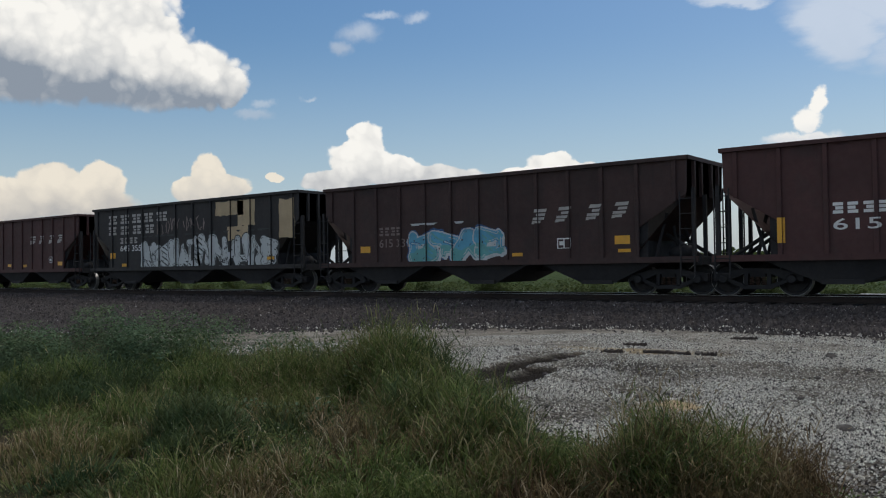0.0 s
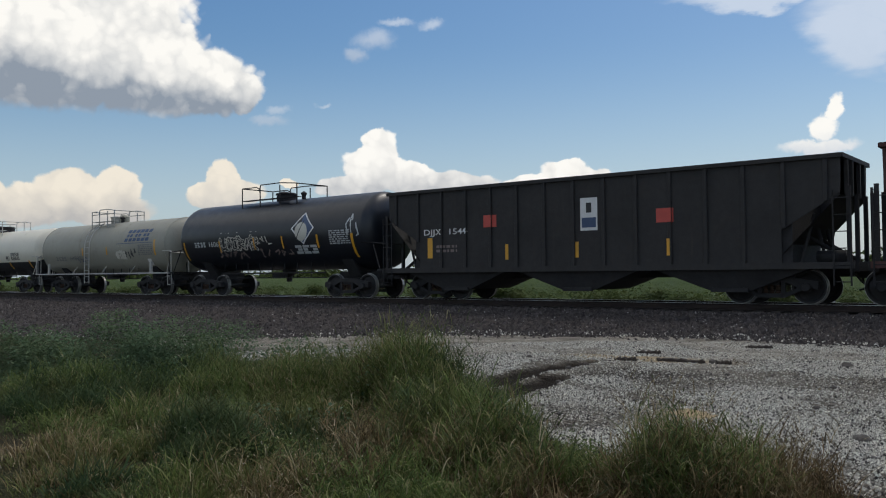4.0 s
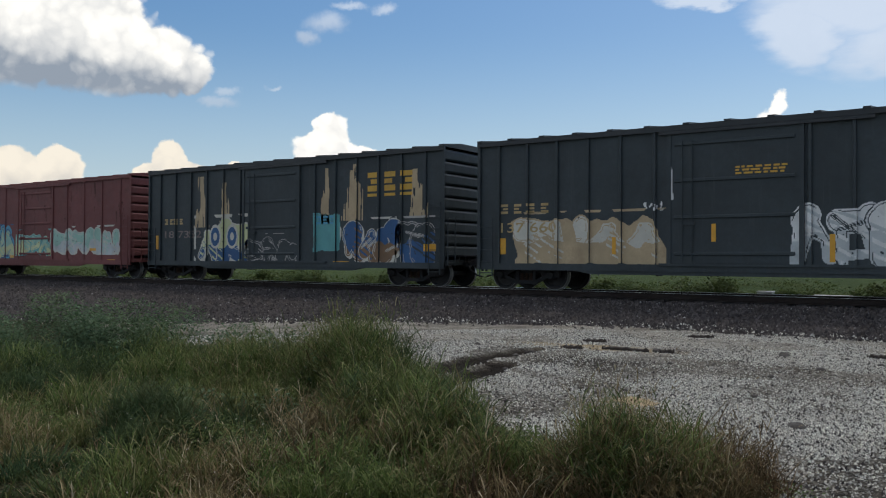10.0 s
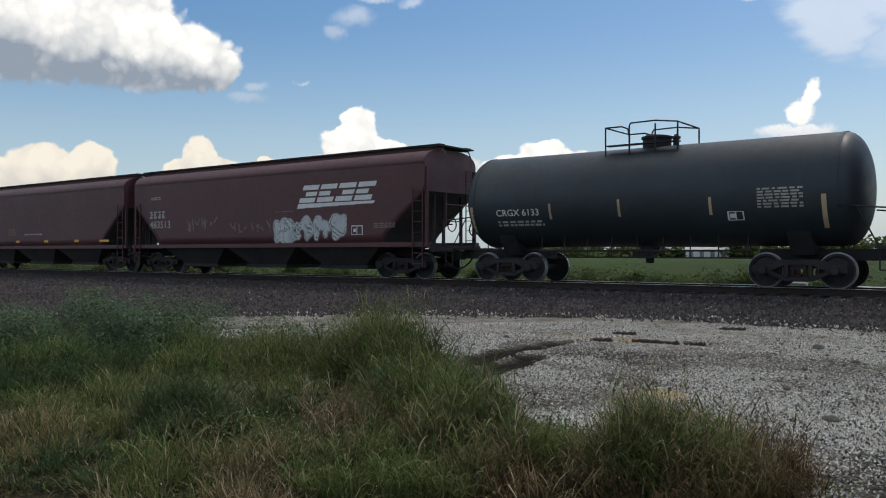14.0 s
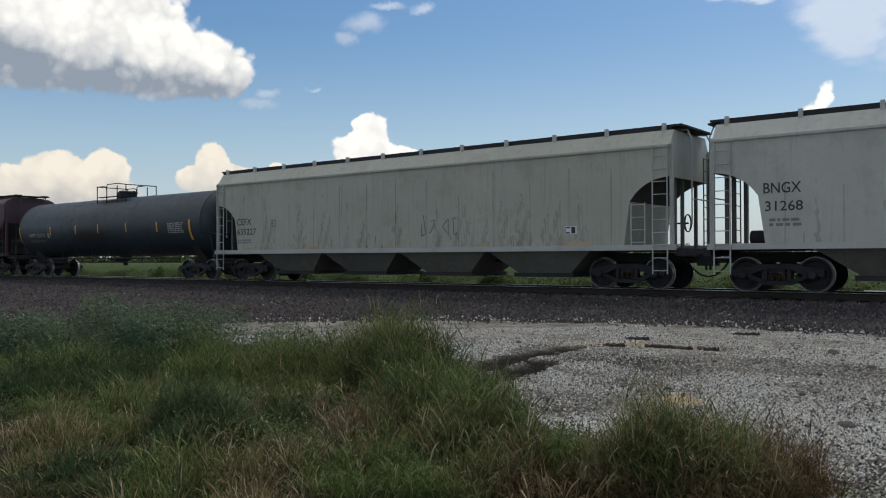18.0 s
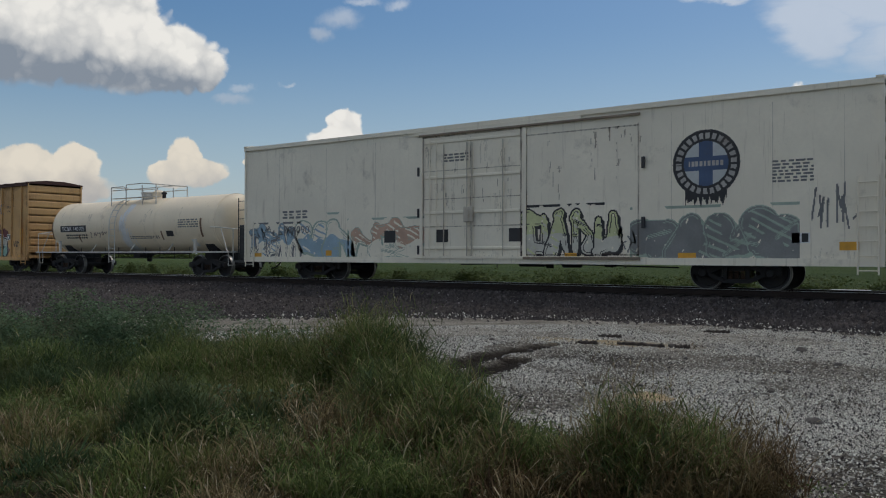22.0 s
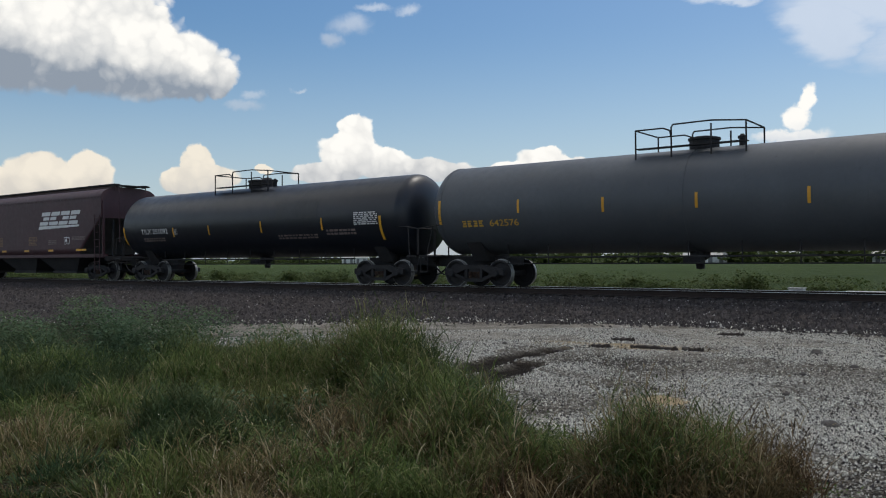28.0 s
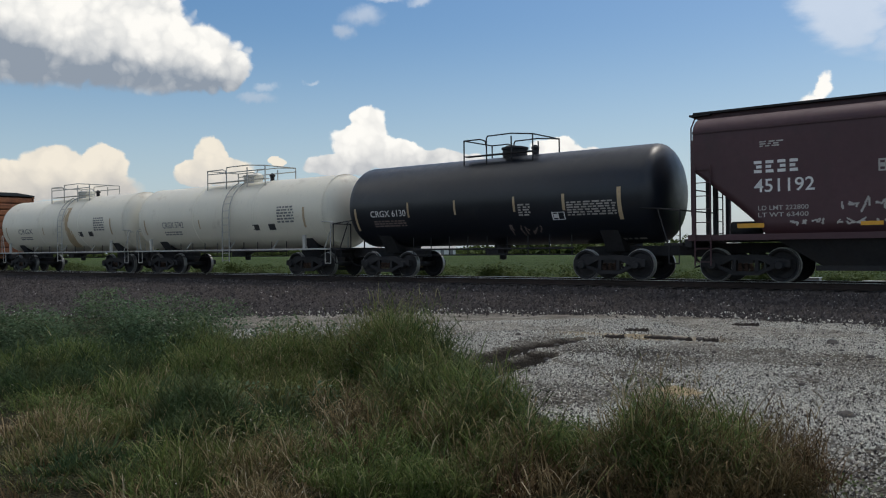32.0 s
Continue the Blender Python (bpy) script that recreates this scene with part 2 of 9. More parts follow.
def turned(bm, profile, n, place):
    """Spin a profile of (along, radius) about an axis; place(along, c, s) gives the point."""
    rings = []
    for d, r in profile:
        if r < 1e-6:
            rings.append([bm.verts.new(place(d, 0, 0))])
        else:
            rings.append([bm.verts.new(place(d, r * math.cos(2 * math.pi * i / n), r * math.sin(2 * math.pi * i / n))) for i in range(n)])
    for p, q in zip(rings[:-1], rings[1:]):
        for i in range(n):
            j = (i + 1) % n
            if len(p) == 1 and len(q) == 1:
                continue
            if len(p) == 1:
                bm.faces.new((p[0], q[j], q[i]))
            elif len(q) == 1:
                bm.faces.new((p[i], p[j], q[0]))
            else:
                bm.faces.new((p[i], p[j], q[j], q[i]))
    bmesh.ops.recalc_face_normals(bm, faces=list(bm.faces))


def slab(bm, outline, y0, y1):
    """A plate with an outline in x and z, between two depths y."""
    a = [bm.verts.new((x, y0, z)) for x, z in outline]
    b = [bm.verts.new((x, y1, z)) for x, z in outline]
    n = len(a)
    bm.faces.new(a)
    bm.faces.new(b[::-1])
    for i in range(n):
        bm.faces.new((a[i], b[i], b[(i + 1) % n], a[(i + 1) % n]))
    bmesh.ops.recalc_face_normals(bm, faces=list(bm.faces))


def swept(bm, section, x0, x1, cap=True):
    """A section in y and z carried along x."""
    a = [bm.verts.new((x0, y, z)) for y, z in section]
    b = [bm.verts.new((x1, y, z)) for y, z in section]
    n = len(a)
    for i in range(n):
        bm.faces.new((a[i], a[(i + 1) % n], b[(i + 1) % n], b[i]))
    if cap:
        bm.faces.new(a[::-1])
        bm.faces.new(b)
    bmesh.ops.recalc_face_normals(bm, faces=list(bm.faces))


def mesh_of(name, bm, *mats, smooth=False):
    me = bpy.data.meshes.new(name)
    bm.to_mesh(me)
    bm.free()
    for m in mats:
        me.materials.append(m)
    if smooth:
        me.shade_smooth()
    return me


# ---- ground, ballast and track ----
def step(a, b, v):
    k = min(1, max(0, (v - a) / (b - a)))
    return k * k * (3 - 2 * k)


LOT = [(-14.3, 9.7), (-12.8, 9.6), (-11.0, 10.6), (-9.6, 11.4), (-8.0, 9.9), (-6.6, 8.4), (-5.7, 7.4), (-4.6, 6.9), (-3.4, 6.5), (-2.6, 6.3), (-1.4, 5.7), (-0.8, 4.0), (0.5, 2.0), (6, -4)]


def lot_edge(x):
    """Where, across the track, the gravel begins."""
    if x <= LOT[0][0]:
        return 9.7 + (LOT[0][0] - x) * 0.5
    for (xa, ya), (xb, yb) in zip(LOT[:-1], LOT[1:]):
        if x <= xb:
            return ya + (yb - ya) * (x - xa) / (xb - xa)
    return -4


def beside(x, y, pts):
    """How far a place lies from a line of points."""
    best = 99
    for (ax, ay), (bx, by) in zip(pts[:-1], pts[1:]):
        dx, dy = bx - ax, by - ay
        k = min(1, max(0, ((x - ax) * dx + (y - ay) * dy) / (dx * dx + dy * dy)))
        best = min(best, math.hypot(x - ax - k * dx, y - ay - k * dy))
    return best


RUTS = [[(-6.2, 7.4), (-6.5, 8.7), (-6.93, 10.8), (-6.8, 12.3)], [(-5.75, 7.6), (-5.95, 8.9), (-6.22, 10.3)]]


def rut(x, y):
    if -8 < x < -4.5 and 7 < y < 13.5:
        d = min(beside(x, y, r) for r in RUTS)
        return step(0.31, 0.17, d + 0.10 * noise.noise((x * 4, y * 4, 1)))
    return 0


def height(x, y):
    """Ground level: a flat gravel lot that falls away along the track, a field beyond the bank."""
    z = -0.42 * step(-7, -24, x) * step(26, 12, y)
    z += 0.05 * noise.noise((x * 0.25, y * 0.25, 0)) * step(40, 8, y) + 0.02 * noise.noise((x * 1.1, y * 1.1, 3))
    return z + 0.10 * step(24, 60, y) - 0.08 * rut(x, y)


def noded(name, rough=0.9):
    m = bpy.data.materials.new(name)
    m.use_nodes = True
    nt = m.node_tree
    b = nt.nodes["Principled BSDF"]
    b.inputs["Roughness"].default_value = rough
    b.inputs["Specular IOR Level"].default_value = 0.08
    return m, nt, b


def n_noise(nt, vec, scale, detail=5, rough=0.6):
    n = nt.nodes.new("ShaderNodeTexNoise")
    nt.links.new(vec, n.inputs["Vector"])
    n.inputs["Scale"].default_value, n.inputs["Detail"].default_value, n.inputs["Roughness"].default_value = scale, detail, rough
    return n.outputs[0]


def n_cells(nt, vec, scale, kind="Color"):
    n = nt.nodes.new("ShaderNodeTexVoronoi")
    nt.links.new(vec, n.inputs["Vector"])
    n.inputs["Scale"].default_value = scale
    return n.outputs[kind]


def n_ramp(nt, v, lo, hi, a=0.0, b=1.0):
    n = nt.nodes.new("ShaderNodeMapRange")
    nt.links.new(v, n.inputs["Value"])
    for k, x in (("From Min", lo), ("From Max", hi), ("To Min", a), ("To Max", b)):
        n.inputs[k].default_value = x
    return n.outputs[0]


def n_mix(nt, f, a, b):
    n = nt.nodes.new("ShaderNodeMix")
    n.data_type = "RGBA"
    for s, v in ((n.inputs[0], f), (n.inputs[6], a), (n.inputs[7], b)):
        if isinstance(v, bpy.types.NodeSocket):
            nt.links.new(v, s)
        else:
            s.default_value = (*v, 1) if isinstance(v, tuple) else v
    return n.outputs[2]


def n_math(nt, op, a, b):
    n = nt.nodes.new("ShaderNodeMath")
    n.operation = op
    n.use_clamp = True
    for s, v in ((n.inputs[0], a), (n.inputs[1], b)):
        if isinstance(v, bpy.types.NodeSocket):
            nt.links.new(v, s)
        else:
            s.default_value = v
    return n.outputs[0]


def n_bump(nt, b, h, strength, distance):
    n = nt.nodes.new("ShaderNodeBump")
    n.inputs["Strength"].default_value, n.inputs["Distance"].default_value = strength, distance
    nt.links.new(h, n.inputs["Height"])
    nt.links.new(n.outputs[0], b.inputs["Normal"])


def n_grey(nt, c):
    n = nt.nodes.new("ShaderNodeSeparateXYZ")
    nt.links.new(c, n.inputs[0])
    return n.outputs[0]


def ground_material():
    """Gravel in the lot, bare dirt in the ruts, thatch and soil where grass grows, green field far off."""
    m, nt, b = noded("ground_mix", 0.92)
    pos = nt.nodes.new("ShaderNodeNewGeometry").outputs["Position"]

    def attr(name):
        n = nt.nodes.new("ShaderNodeAttribute")
        n.attribute_name = name
        return n.outputs["Fac"]

    cell = n_grey(nt, n_cells(nt, pos, 38))
    small = n_grey(nt, n_cells(nt, pos, 80))
    gravel = n_mix(nt, n_ramp(nt, cell, 0.25, 0.95), (0.018, 0.016, 0.013), (0.50, 0.46, 0.38))
    gravel = n_mix(nt, n_ramp(nt, small, 0.0, 1.0, 0.0, 0.35), gravel, (0.20, 0.185, 0.16))
    gravel = n_mix(nt, attr("fines"), gravel, n_mix(nt, n_ramp(nt, small, 0.1, 0.9), (0.30, 0.275, 0.23), (0.84, 0.78, 0.665)))
    gravel = n_mix(nt, n_ramp(nt, n_noise(nt, pos, 0.55), 0.40, 0.66, 0.0, 0.6), gravel, (0.19, 0.172, 0.145))
    gravel = n_mix(nt, n_ramp(nt, n_noise(nt, pos, 2.2), 0.52, 0.75, 0.0, 0.7), gravel, (0.13, 0.12, 0.105))
    gravel = n_mix(nt, n_ramp(nt, n_noise(nt, pos, 0.9, 6, 0.7), 0.46, 0.66, 0.0, 0.75), gravel, (0.10, 0.080, 0.058))
    soil = n_mix(nt, n_noise(nt, pos, 3.0), (0.026, 0.022, 0.014), (0.085, 0.066, 0.038))
    soil = n_mix(nt, n_ramp(nt, n_noise(nt, pos, 0.5), 0.35, 0.65), soil, (0.045, 0.050, 0.022))
    field = n_mix(nt, n_ramp(nt, n_noise(nt, pos, 0.10, 6), 0.3, 0.7), (0.045, 0.074, 0.023), (0.078, 0.110, 0.034))
    field = n_mix(nt, n_ramp(nt, n_noise(nt, pos, 1.5, 6), 0.35, 0.8, 0.0, 0.6), field, (0.06, 0.085, 0.025))
    edge = n_math(nt, "ADD", attr("lot"), n_ramp(nt, n_noise(nt, pos, 1.4, 6), 0.3, 0.7, -0.35, 0.35))
    c = n_mix(nt, n_ramp(nt, edge, 0.42, 0.58), soil, gravel)
    c = n_mix(nt, attr("dirt"), c, n_mix(nt, n_noise(nt, pos, 5.0), (0.012, 0.010, 0.008), (0.042, 0.033, 0.025)))
    c = n_mix(nt, attr("sand"), c, n_mix(nt, n_noise(nt, pos, 9.0), (0.40, 0.29, 0.15), (0.62, 0.49, 0.29)))
    c = n_mix(nt, attr("field"), c, field)
    nt.links.new(c, b.inputs["Base Color"])
    hgt = n_math(nt, "ADD", n_cells(nt, pos, 38, "Distance"), n_math(nt, "MULTIPLY", n_noise(nt, pos, 20), 0.5))
    n_bump(nt, b, hgt, 1.0, 0.07)
    return m


def spaced(parts):
    out = []
    for a, b, d in parts:
        n = max(1, round((b - a) / d))
        out += [a + (b - a) * i / n for i in range(n)]
    return out + [parts[-1][1]]


bm = bmesh.new()
xs = spaced([(-3000, -600, 600), (-600, -120, 60), (-120, -40, 8), (-40, -22, 1.2), (-22, -8, 0.25), (-8, -4.5, 0.09), (-4.5, 4, 0.2), (4, 20, 1.6), (20, 120, 12), (120, 3000, 480)])
ys = spaced([(-600, -30, 95), (-30, 0, 5), (0, 7, 0.25), (7, 13, 0.11), (13, 19, 0.22), (19, 40, 1.5), (40, 120, 10), (120, 600, 60), (600, 3000, 400)])
grid = [[bm.verts.new((x, y, height(x, y))) for y in ys] for x in xs]
for i in range(len(xs) - 1):
    for j in range(len(ys) - 1):
        bm.faces.new((grid[i][j], grid[i + 1][j], grid[i + 1][j + 1], grid[i][j + 1]))
ground = tagged(part("ground", bm, ground_material(), smooth=True), "pale gravel lot, weedy soil and green field by the railway", "ground", kind="structure")
masks = {"lot": [], "dirt": [], "sand": [], "field": [], "fines": []}
for v in ground.data.vertices:
    x, y, _ = v.co
    masks["lot"].append(step(-0.5, 0.5, y - lot_edge(x)) if y < 22 else 0)
    scuff = 0.85 * step(1.0, 0.2, math.hypot((x + 5.3) / 1.3, (y - 11.3) / 1.2) + 0.35 * noise.noise((x * 2, y * 2, 4))) + 0.75 * step(1.0, 0.3, math.hypot((x + 1.5) / 0.9, (y - 7.6) / 1.1) + 0.4 * noise.noise((x * 2, y * 2, 6)))
    worn = 0.5 * step(1.0, 0.35, math.hypot((x + 0.75) / 0.75, (y - 6.4) / 2.4) + 0.5 * noise.noise((x * 1.6, y * 1.6, 14)))
    masks["dirt"].append(min(1, max(rut(x, y) * 1.7, scuff * 0.8, worn)))
    masks["fines"].append(0.75 * step(-0.25, 0.35, step(9.5, 14.5, y) - 0.75 + 0.5 * noise.noise((x * 0.5, y * 0.8, 21))))
    masks["sand"].append(max(1.0 * step(0.55, 0.2, math.hypot((x + 3.4) / 0.8, y - 8.35) + 0.2 * noise.noise((x * 4, y * 4, 7))), 0.6 * step(0.45, 0.1, math.hypot((x + 2.65) / 0.7, y - 7.5) + 0.25 * noise.noise((x * 4, y * 4, 9))), 0.75 * step(1.6, 0.3, math.hypot((x + 6.3) / 1.5, (y - 13.2) / 0.5))))
    masks["field"].append(step(26, 30, y))
for k, vals in masks.items():
    ground.data.attributes.new(k, "FLOAT", "POINT").data.foreach_set("value", vals)


def ballast_material():
    m, nt, b = noded("ballast_stone", 0.9)
    pos = nt.nodes.new("ShaderNodeNewGeometry").outputs["Position"]
    cell = n_grey(nt, n_cells(nt, pos, 17))
    c = n_mix(nt, n_ramp(nt, cell, 0.0, 1.0), (0.027, 0.024, 0.024), (0.108, 0.093, 0.088))
    c = n_mix(nt, n_ramp(nt, n_noise(nt, pos, 0.6), 0.35, 0.7, 0.0, 0.6), c, (0.05, 0.042, 0.036))
    nt.links.new(c, b.inputs["Base Color"])
    n_bump(nt, b, n_cells(nt, pos, 17, "Distance"), 1.0, 0.05)
    return m


def spread(x):
    """The foot of the bank runs farther out as it goes away along the track."""
    return 1 + 0.95 * step(-4, -26, x) + 0.45 * step(-16, -34, x)


def bank(y):
    """Level of the ballast across the track."""
    pts = [(17.6, -0.10), (18.3, 0.03), (20.2, 0.17), (22.1, 0.36), (25.7, 0.36), (29.5, -0.05)]
    for (ya, za), (yb, zb) in zip(pts[:-1], pts[1:]):
        if y <= yb:
            return za + (zb - za) * (y - ya) / (yb - ya)
    return -0.1


bm = bmesh.new()
bxs = spaced([(-420, -70, 10), (-70, -30, 2), (-30, 6, 0.5), (6, 300, 14)])
bys = spaced([(17.6, 22.1, 0.3), (22.1, 25.7, 0.6), (25.7, 29.5, 0.8)])
rows = []
for x in bxs:
    row = []
    for y in bys:
        wav = 0.35 * noise.noise((x * 0.35, 0, 5)) + 0.15 * noise.noise((x * 1.3, 0, 8))
        row.append(bm.verts.new((x, (21.4 - (21.4 - y) * spread(x) if y < 21.4 else y) + wav * step(21, 18, y), bank(y) + 0.02 * noise.noise((x * 2, y * 2, 0)) - 0.30 * step(-7, -24, x) * step(21, 18, y))))
    rows.append(row)
for a, b in zip(rows[:-1], rows[1:]):
    for j in range(len(bys) - 1):
        bm.faces.new((a[j], b[j], b[j + 1], a[j + 1]))
BALLAST = ballast_material()
ballast = tagged(part("ballast", bm, BALLAST), "dark grey-brown crushed stone track bank", "ballast", kind="structure")

# -- track --
track = tagged(new("track"), "steel rails with bright heads on dark wooden ties", "railway track", kind="structure")
TIE = shader("creosoted_tie", (0.030, 0.024, 0.020), 0.9, 0, 0.35, 8, bump=0.3)
WEB = shader("rail_web", (0.035, 0.024, 0.020), 0.85, 0.2, 0.3, 8)
HEAD = shader("rail_top", (0.80, 0.80, 0.78), 0.3, 0.45, 0.08, 12)
for s in (-1, 1):
    bm = bmesh.new()
    y = TRACK_Y + s * 0.755
    sec = [(-0.075, 0.42), (0.075, 0.42), (0.075, 0.435), (0.012, 0.46), (0.012, 0.555), (0.036, 0.57), (0.036, 0.593), (0.028, RAIL_Z), (-0.028, RAIL_Z), (-0.036, 0.593), (-0.036, 0.57), (-0.012, 0.555), (-0.012, 0.46), (-0.075, 0.435)]
    swept(bm, [(y + a, b) for a, b in sec], -420, 300)
    for f in bm.faces:
        f.material_index = 1 if f.calc_center_median().z > 0.595 else 0
    part("rail", bm, [WEB, HEAD], track)
me = mesh_of("tie", solid(-0.115, 0.115, -1.3, 1.3, 0.22, 0.418, bevel=0.012), TIE)
for i in range(180):
    again("tie", me, track, pose(-80 + i * 0.53, TRACK_Y, 0, 0, 0, random.uniform(-0.6, 0.6)))


# -- loose stone --
def stones(name, count, place, size, material, label, seed):
    """Many small angular stones as one mesh; place(rng) gives x, y, z."""
    rng = np.random.default_rng(seed)
    pts = np.array([place(rng) for _ in range(count)])
    octa = np.array([(1, 0, -0.3), (-1, 0, -0.3), (0, 1, -0.3), (0, -1, -0.3), (0, 0, 1)], float)
    tri = np.array([(0, 2, 4), (2, 1, 4), (1, 3, 4), (3, 0, 4)])
    r = rng.uniform(size[0], size[1], (count, 1, 1)) ** 1.0
    v = octa[None] * rng.uniform(0.55, 1.25, (count, 5, 1)) + rng.uniform(-0.35, 0.35, (count, 5, 3))
    a = rng.uniform(0, 6.28, count)
    ca, sa = np.cos(a), np.sin(a)
    v = np.stack([v[..., 0] * ca[:, None] - v[..., 1] * sa[:, None], v[..., 0] * sa[:, None] + v[..., 1] * ca[:, None], v[..., 2] * 0.95 + 0.12], -1) * r + pts[:, None, :]
    f = (tri[None] + (np.arange(count) * 5)[:, None, None]).reshape(-1, 3)
    me = bpy.data.meshes.new(name)
    me.from_pydata(v.reshape(-1, 3).tolist(), [], f.tolist())
    me.materials.append(material)
    return tagged(new(name, me), label, "stones", kind="stuff")


def bare(x, y):
    """Where loose gravel has gone: the sand heap, a sandy patch by the planks and worn soil."""
    return max(step(1.0, 0.6, math.hypot((x + 3.42) / 0.36, (y - 8.4) / 0.24)), 0.8 * step(1.0, 0.4, math.hypot((x + 6.0) / 1.3, (y - 13.2) / 0.6)), step(1.0, 0.5, math.hypot((x + 0.75) / 0.75, (y - 6.4) / 2.4) + 0.4 * noise.noise((x * 1.6, y * 1.6, 14))))


def in_lot(rng):
    while True:
        d = 4.7 + 13.8 * rng.random() ** 1.25
        a = radians(rng.uniform(4, 58))
        x, y = -d * math.sin(a), d * math.cos(a)
        thick = 0.14 + 0.86 * step(-0.2, 0.25, noise.noise((x * 0.55, y * 0.55, 11)) + 0.4 * noise.noise((x * 1.7, y * 1.7, 12)))
        if lot_edge(x) - 0.3 + 0.5 * rng.random() < y < 18.2 and rut(x, y) < 0.12 + 0.2 * rng.random() and rng.random() < thick * (1 - 0.85 * bare(x, y)):
            return x, y, height(x, y) + 0.004


def on_bank(rng):
    x = 2 - 52 * rng.random() ** 1.35
    y = 17.7 + 4.9 * rng.random()
    z = bank(y) - 0.30 * step(-7, -24, x) * step(21, 18, y) + 0.01
    return x, 21.4 - (21.4 - y) * spread(x) if y < 21.4 else y, z


def at_foot(rng):
    """Where dark and pale stones mix along the foot of the bank."""
    x = 1 - 32 * rng.random() ** 1.3
    y = 21.4 - (3.1 + rng.normal(0, 0.5)) * spread(x)
    return x, y, max(height(x, y), -0.42) + 0.035 + 0.02 * rng.random()


GRAVEL_S = shader("gravel_stone", (0.90, 0.84, 0.725), 0.9, 0, 0.2, 10, island=1.0, specular=0.1)
BALLAST_S = shader("ballast_piece", (0.115, 0.101, 0.096), 0.9, 0, 0.3, 10, island=0.9, specular=0.1)
PALE_S = shader("pale_stone", (0.36, 0.34, 0.31), 0.9, 0, 0.2, 10, island=0.6)
stones("loose_gravel", 125000, in_lot, (0.005, 0.0135), GRAVEL_S, "loose pale limestone gravel over the lot", 3)
stones("dark_gravel", 14000, in_lot, (0.006, 0.020), BALLAST_S, "scattered dark stones among the gravel", 4)
stones("ballast_stones", 26000, on_bank, (0.022, 0.06), BALLAST_S, "dark broken stones on the track bank", 5)
stones("pale_chips", 1500, on_bank, (0.012, 0.035), PALE_S, "pale stone chips on the track bank", 6)
stones("foot_stones", 5500, at_foot, (0.02, 0.05), BALLAST_S, "dark stones strewn along the foot of the bank", 7)
stones("foot_chips", 2500, at_foot, (0.012, 0.035), GRAVEL_S, "pale gravel mixed into the foot of the bank", 8)

# a small heap of sand
SAND = shader("yellow_sand", (0.40, 0.30, 0.175), 0.95, 0, 0.3, 14, dirt=0.4, dirt_colour=(0.26, 0.20, 0.13), bump=0.5, bump_scale=90)
bm = bmesh.new()
rings = [[bm.verts.new((0, 0, 0.06))] * 20]
for i in range(1, 8):
    rings.append([])
    for j in range(20):
        a, r = j * math.tau / 20, i / 7
        q = r * (1 + 0.25 * noise.noise((math.cos(a) * 1.5, math.sin(a) * 1.5, 3)))
        rings[-1].append(bm.verts.new((0.30 * q * math.cos(a), 0.20 * q * math.sin(a), 0.075 * math.cos(r * 1.57) ** 1.2 - 0.015 + 0.04 * noise.noise((math.cos(a) * q * 3, math.sin(a) * q * 3, 8)))))
for a, b in zip(rings[:-1], rings[1:]):
    for j in range(20):
        k = (j + 1) % 20
        bm.faces.new([v for v in ((a[j], b[j], b[k]) if a is rings[0] else (a[j], b[j], b[k], a[k]))])
heap = tagged(part("sand_heap", bm, SAND, smooth=True), "low heap of yellow-brown sand on the gravel", "sand")
heap.location = (-3.42, 8.4, height(-3.42, 8.4))

ROCK = shader("grey_rock", (0.09, 0.08, 0.07), 0.9, 0, 0.3, 12, bump=0.4)
WOOD = shader("weathered_wood", (0.050, 0.038, 0.030), 0.9, 0, 0.35, 10, bump=0.4)
ROCKS = random.Random(12)
for i, (x, y, r) in enumerate([(-3.17, 13.86, 0.09), (-1.72, 8.0, 0.08), (-2.39, 12.55, 0.06), (-4.95, 13.1, 0.08), (-2.77, 11.4, 0.05), (-2.5, 9.6, 0.05), (-6.2, 10.4, 0.05), (-8.1, 12.6, 0.06)] + [(-0.6 - 6.2 * ROCKS.random(), 7.2 + 8.5 * ROCKS.random(), 0.022 + 0.03 * ROCKS.random()) for _ in range(34)]):
    bm = bmesh.new()
    bmesh.ops.create_icosphere(bm, subdivisions=2 if r > 0.06 else 1, radius=r)
    for v in bm.verts:
        v.co *= 1 + 0.55 * noise.noise(v.co * 9 + Vector((i * 7, 0, 0)))
        v.co.z *= 0.6
    ob = tagged(part("rock", bm, ROCK), "dark rough rock lying on the gravel", "rock", "rocks on the lot")
    ob.location = (x, y, height(x, y) + r * 0.22)
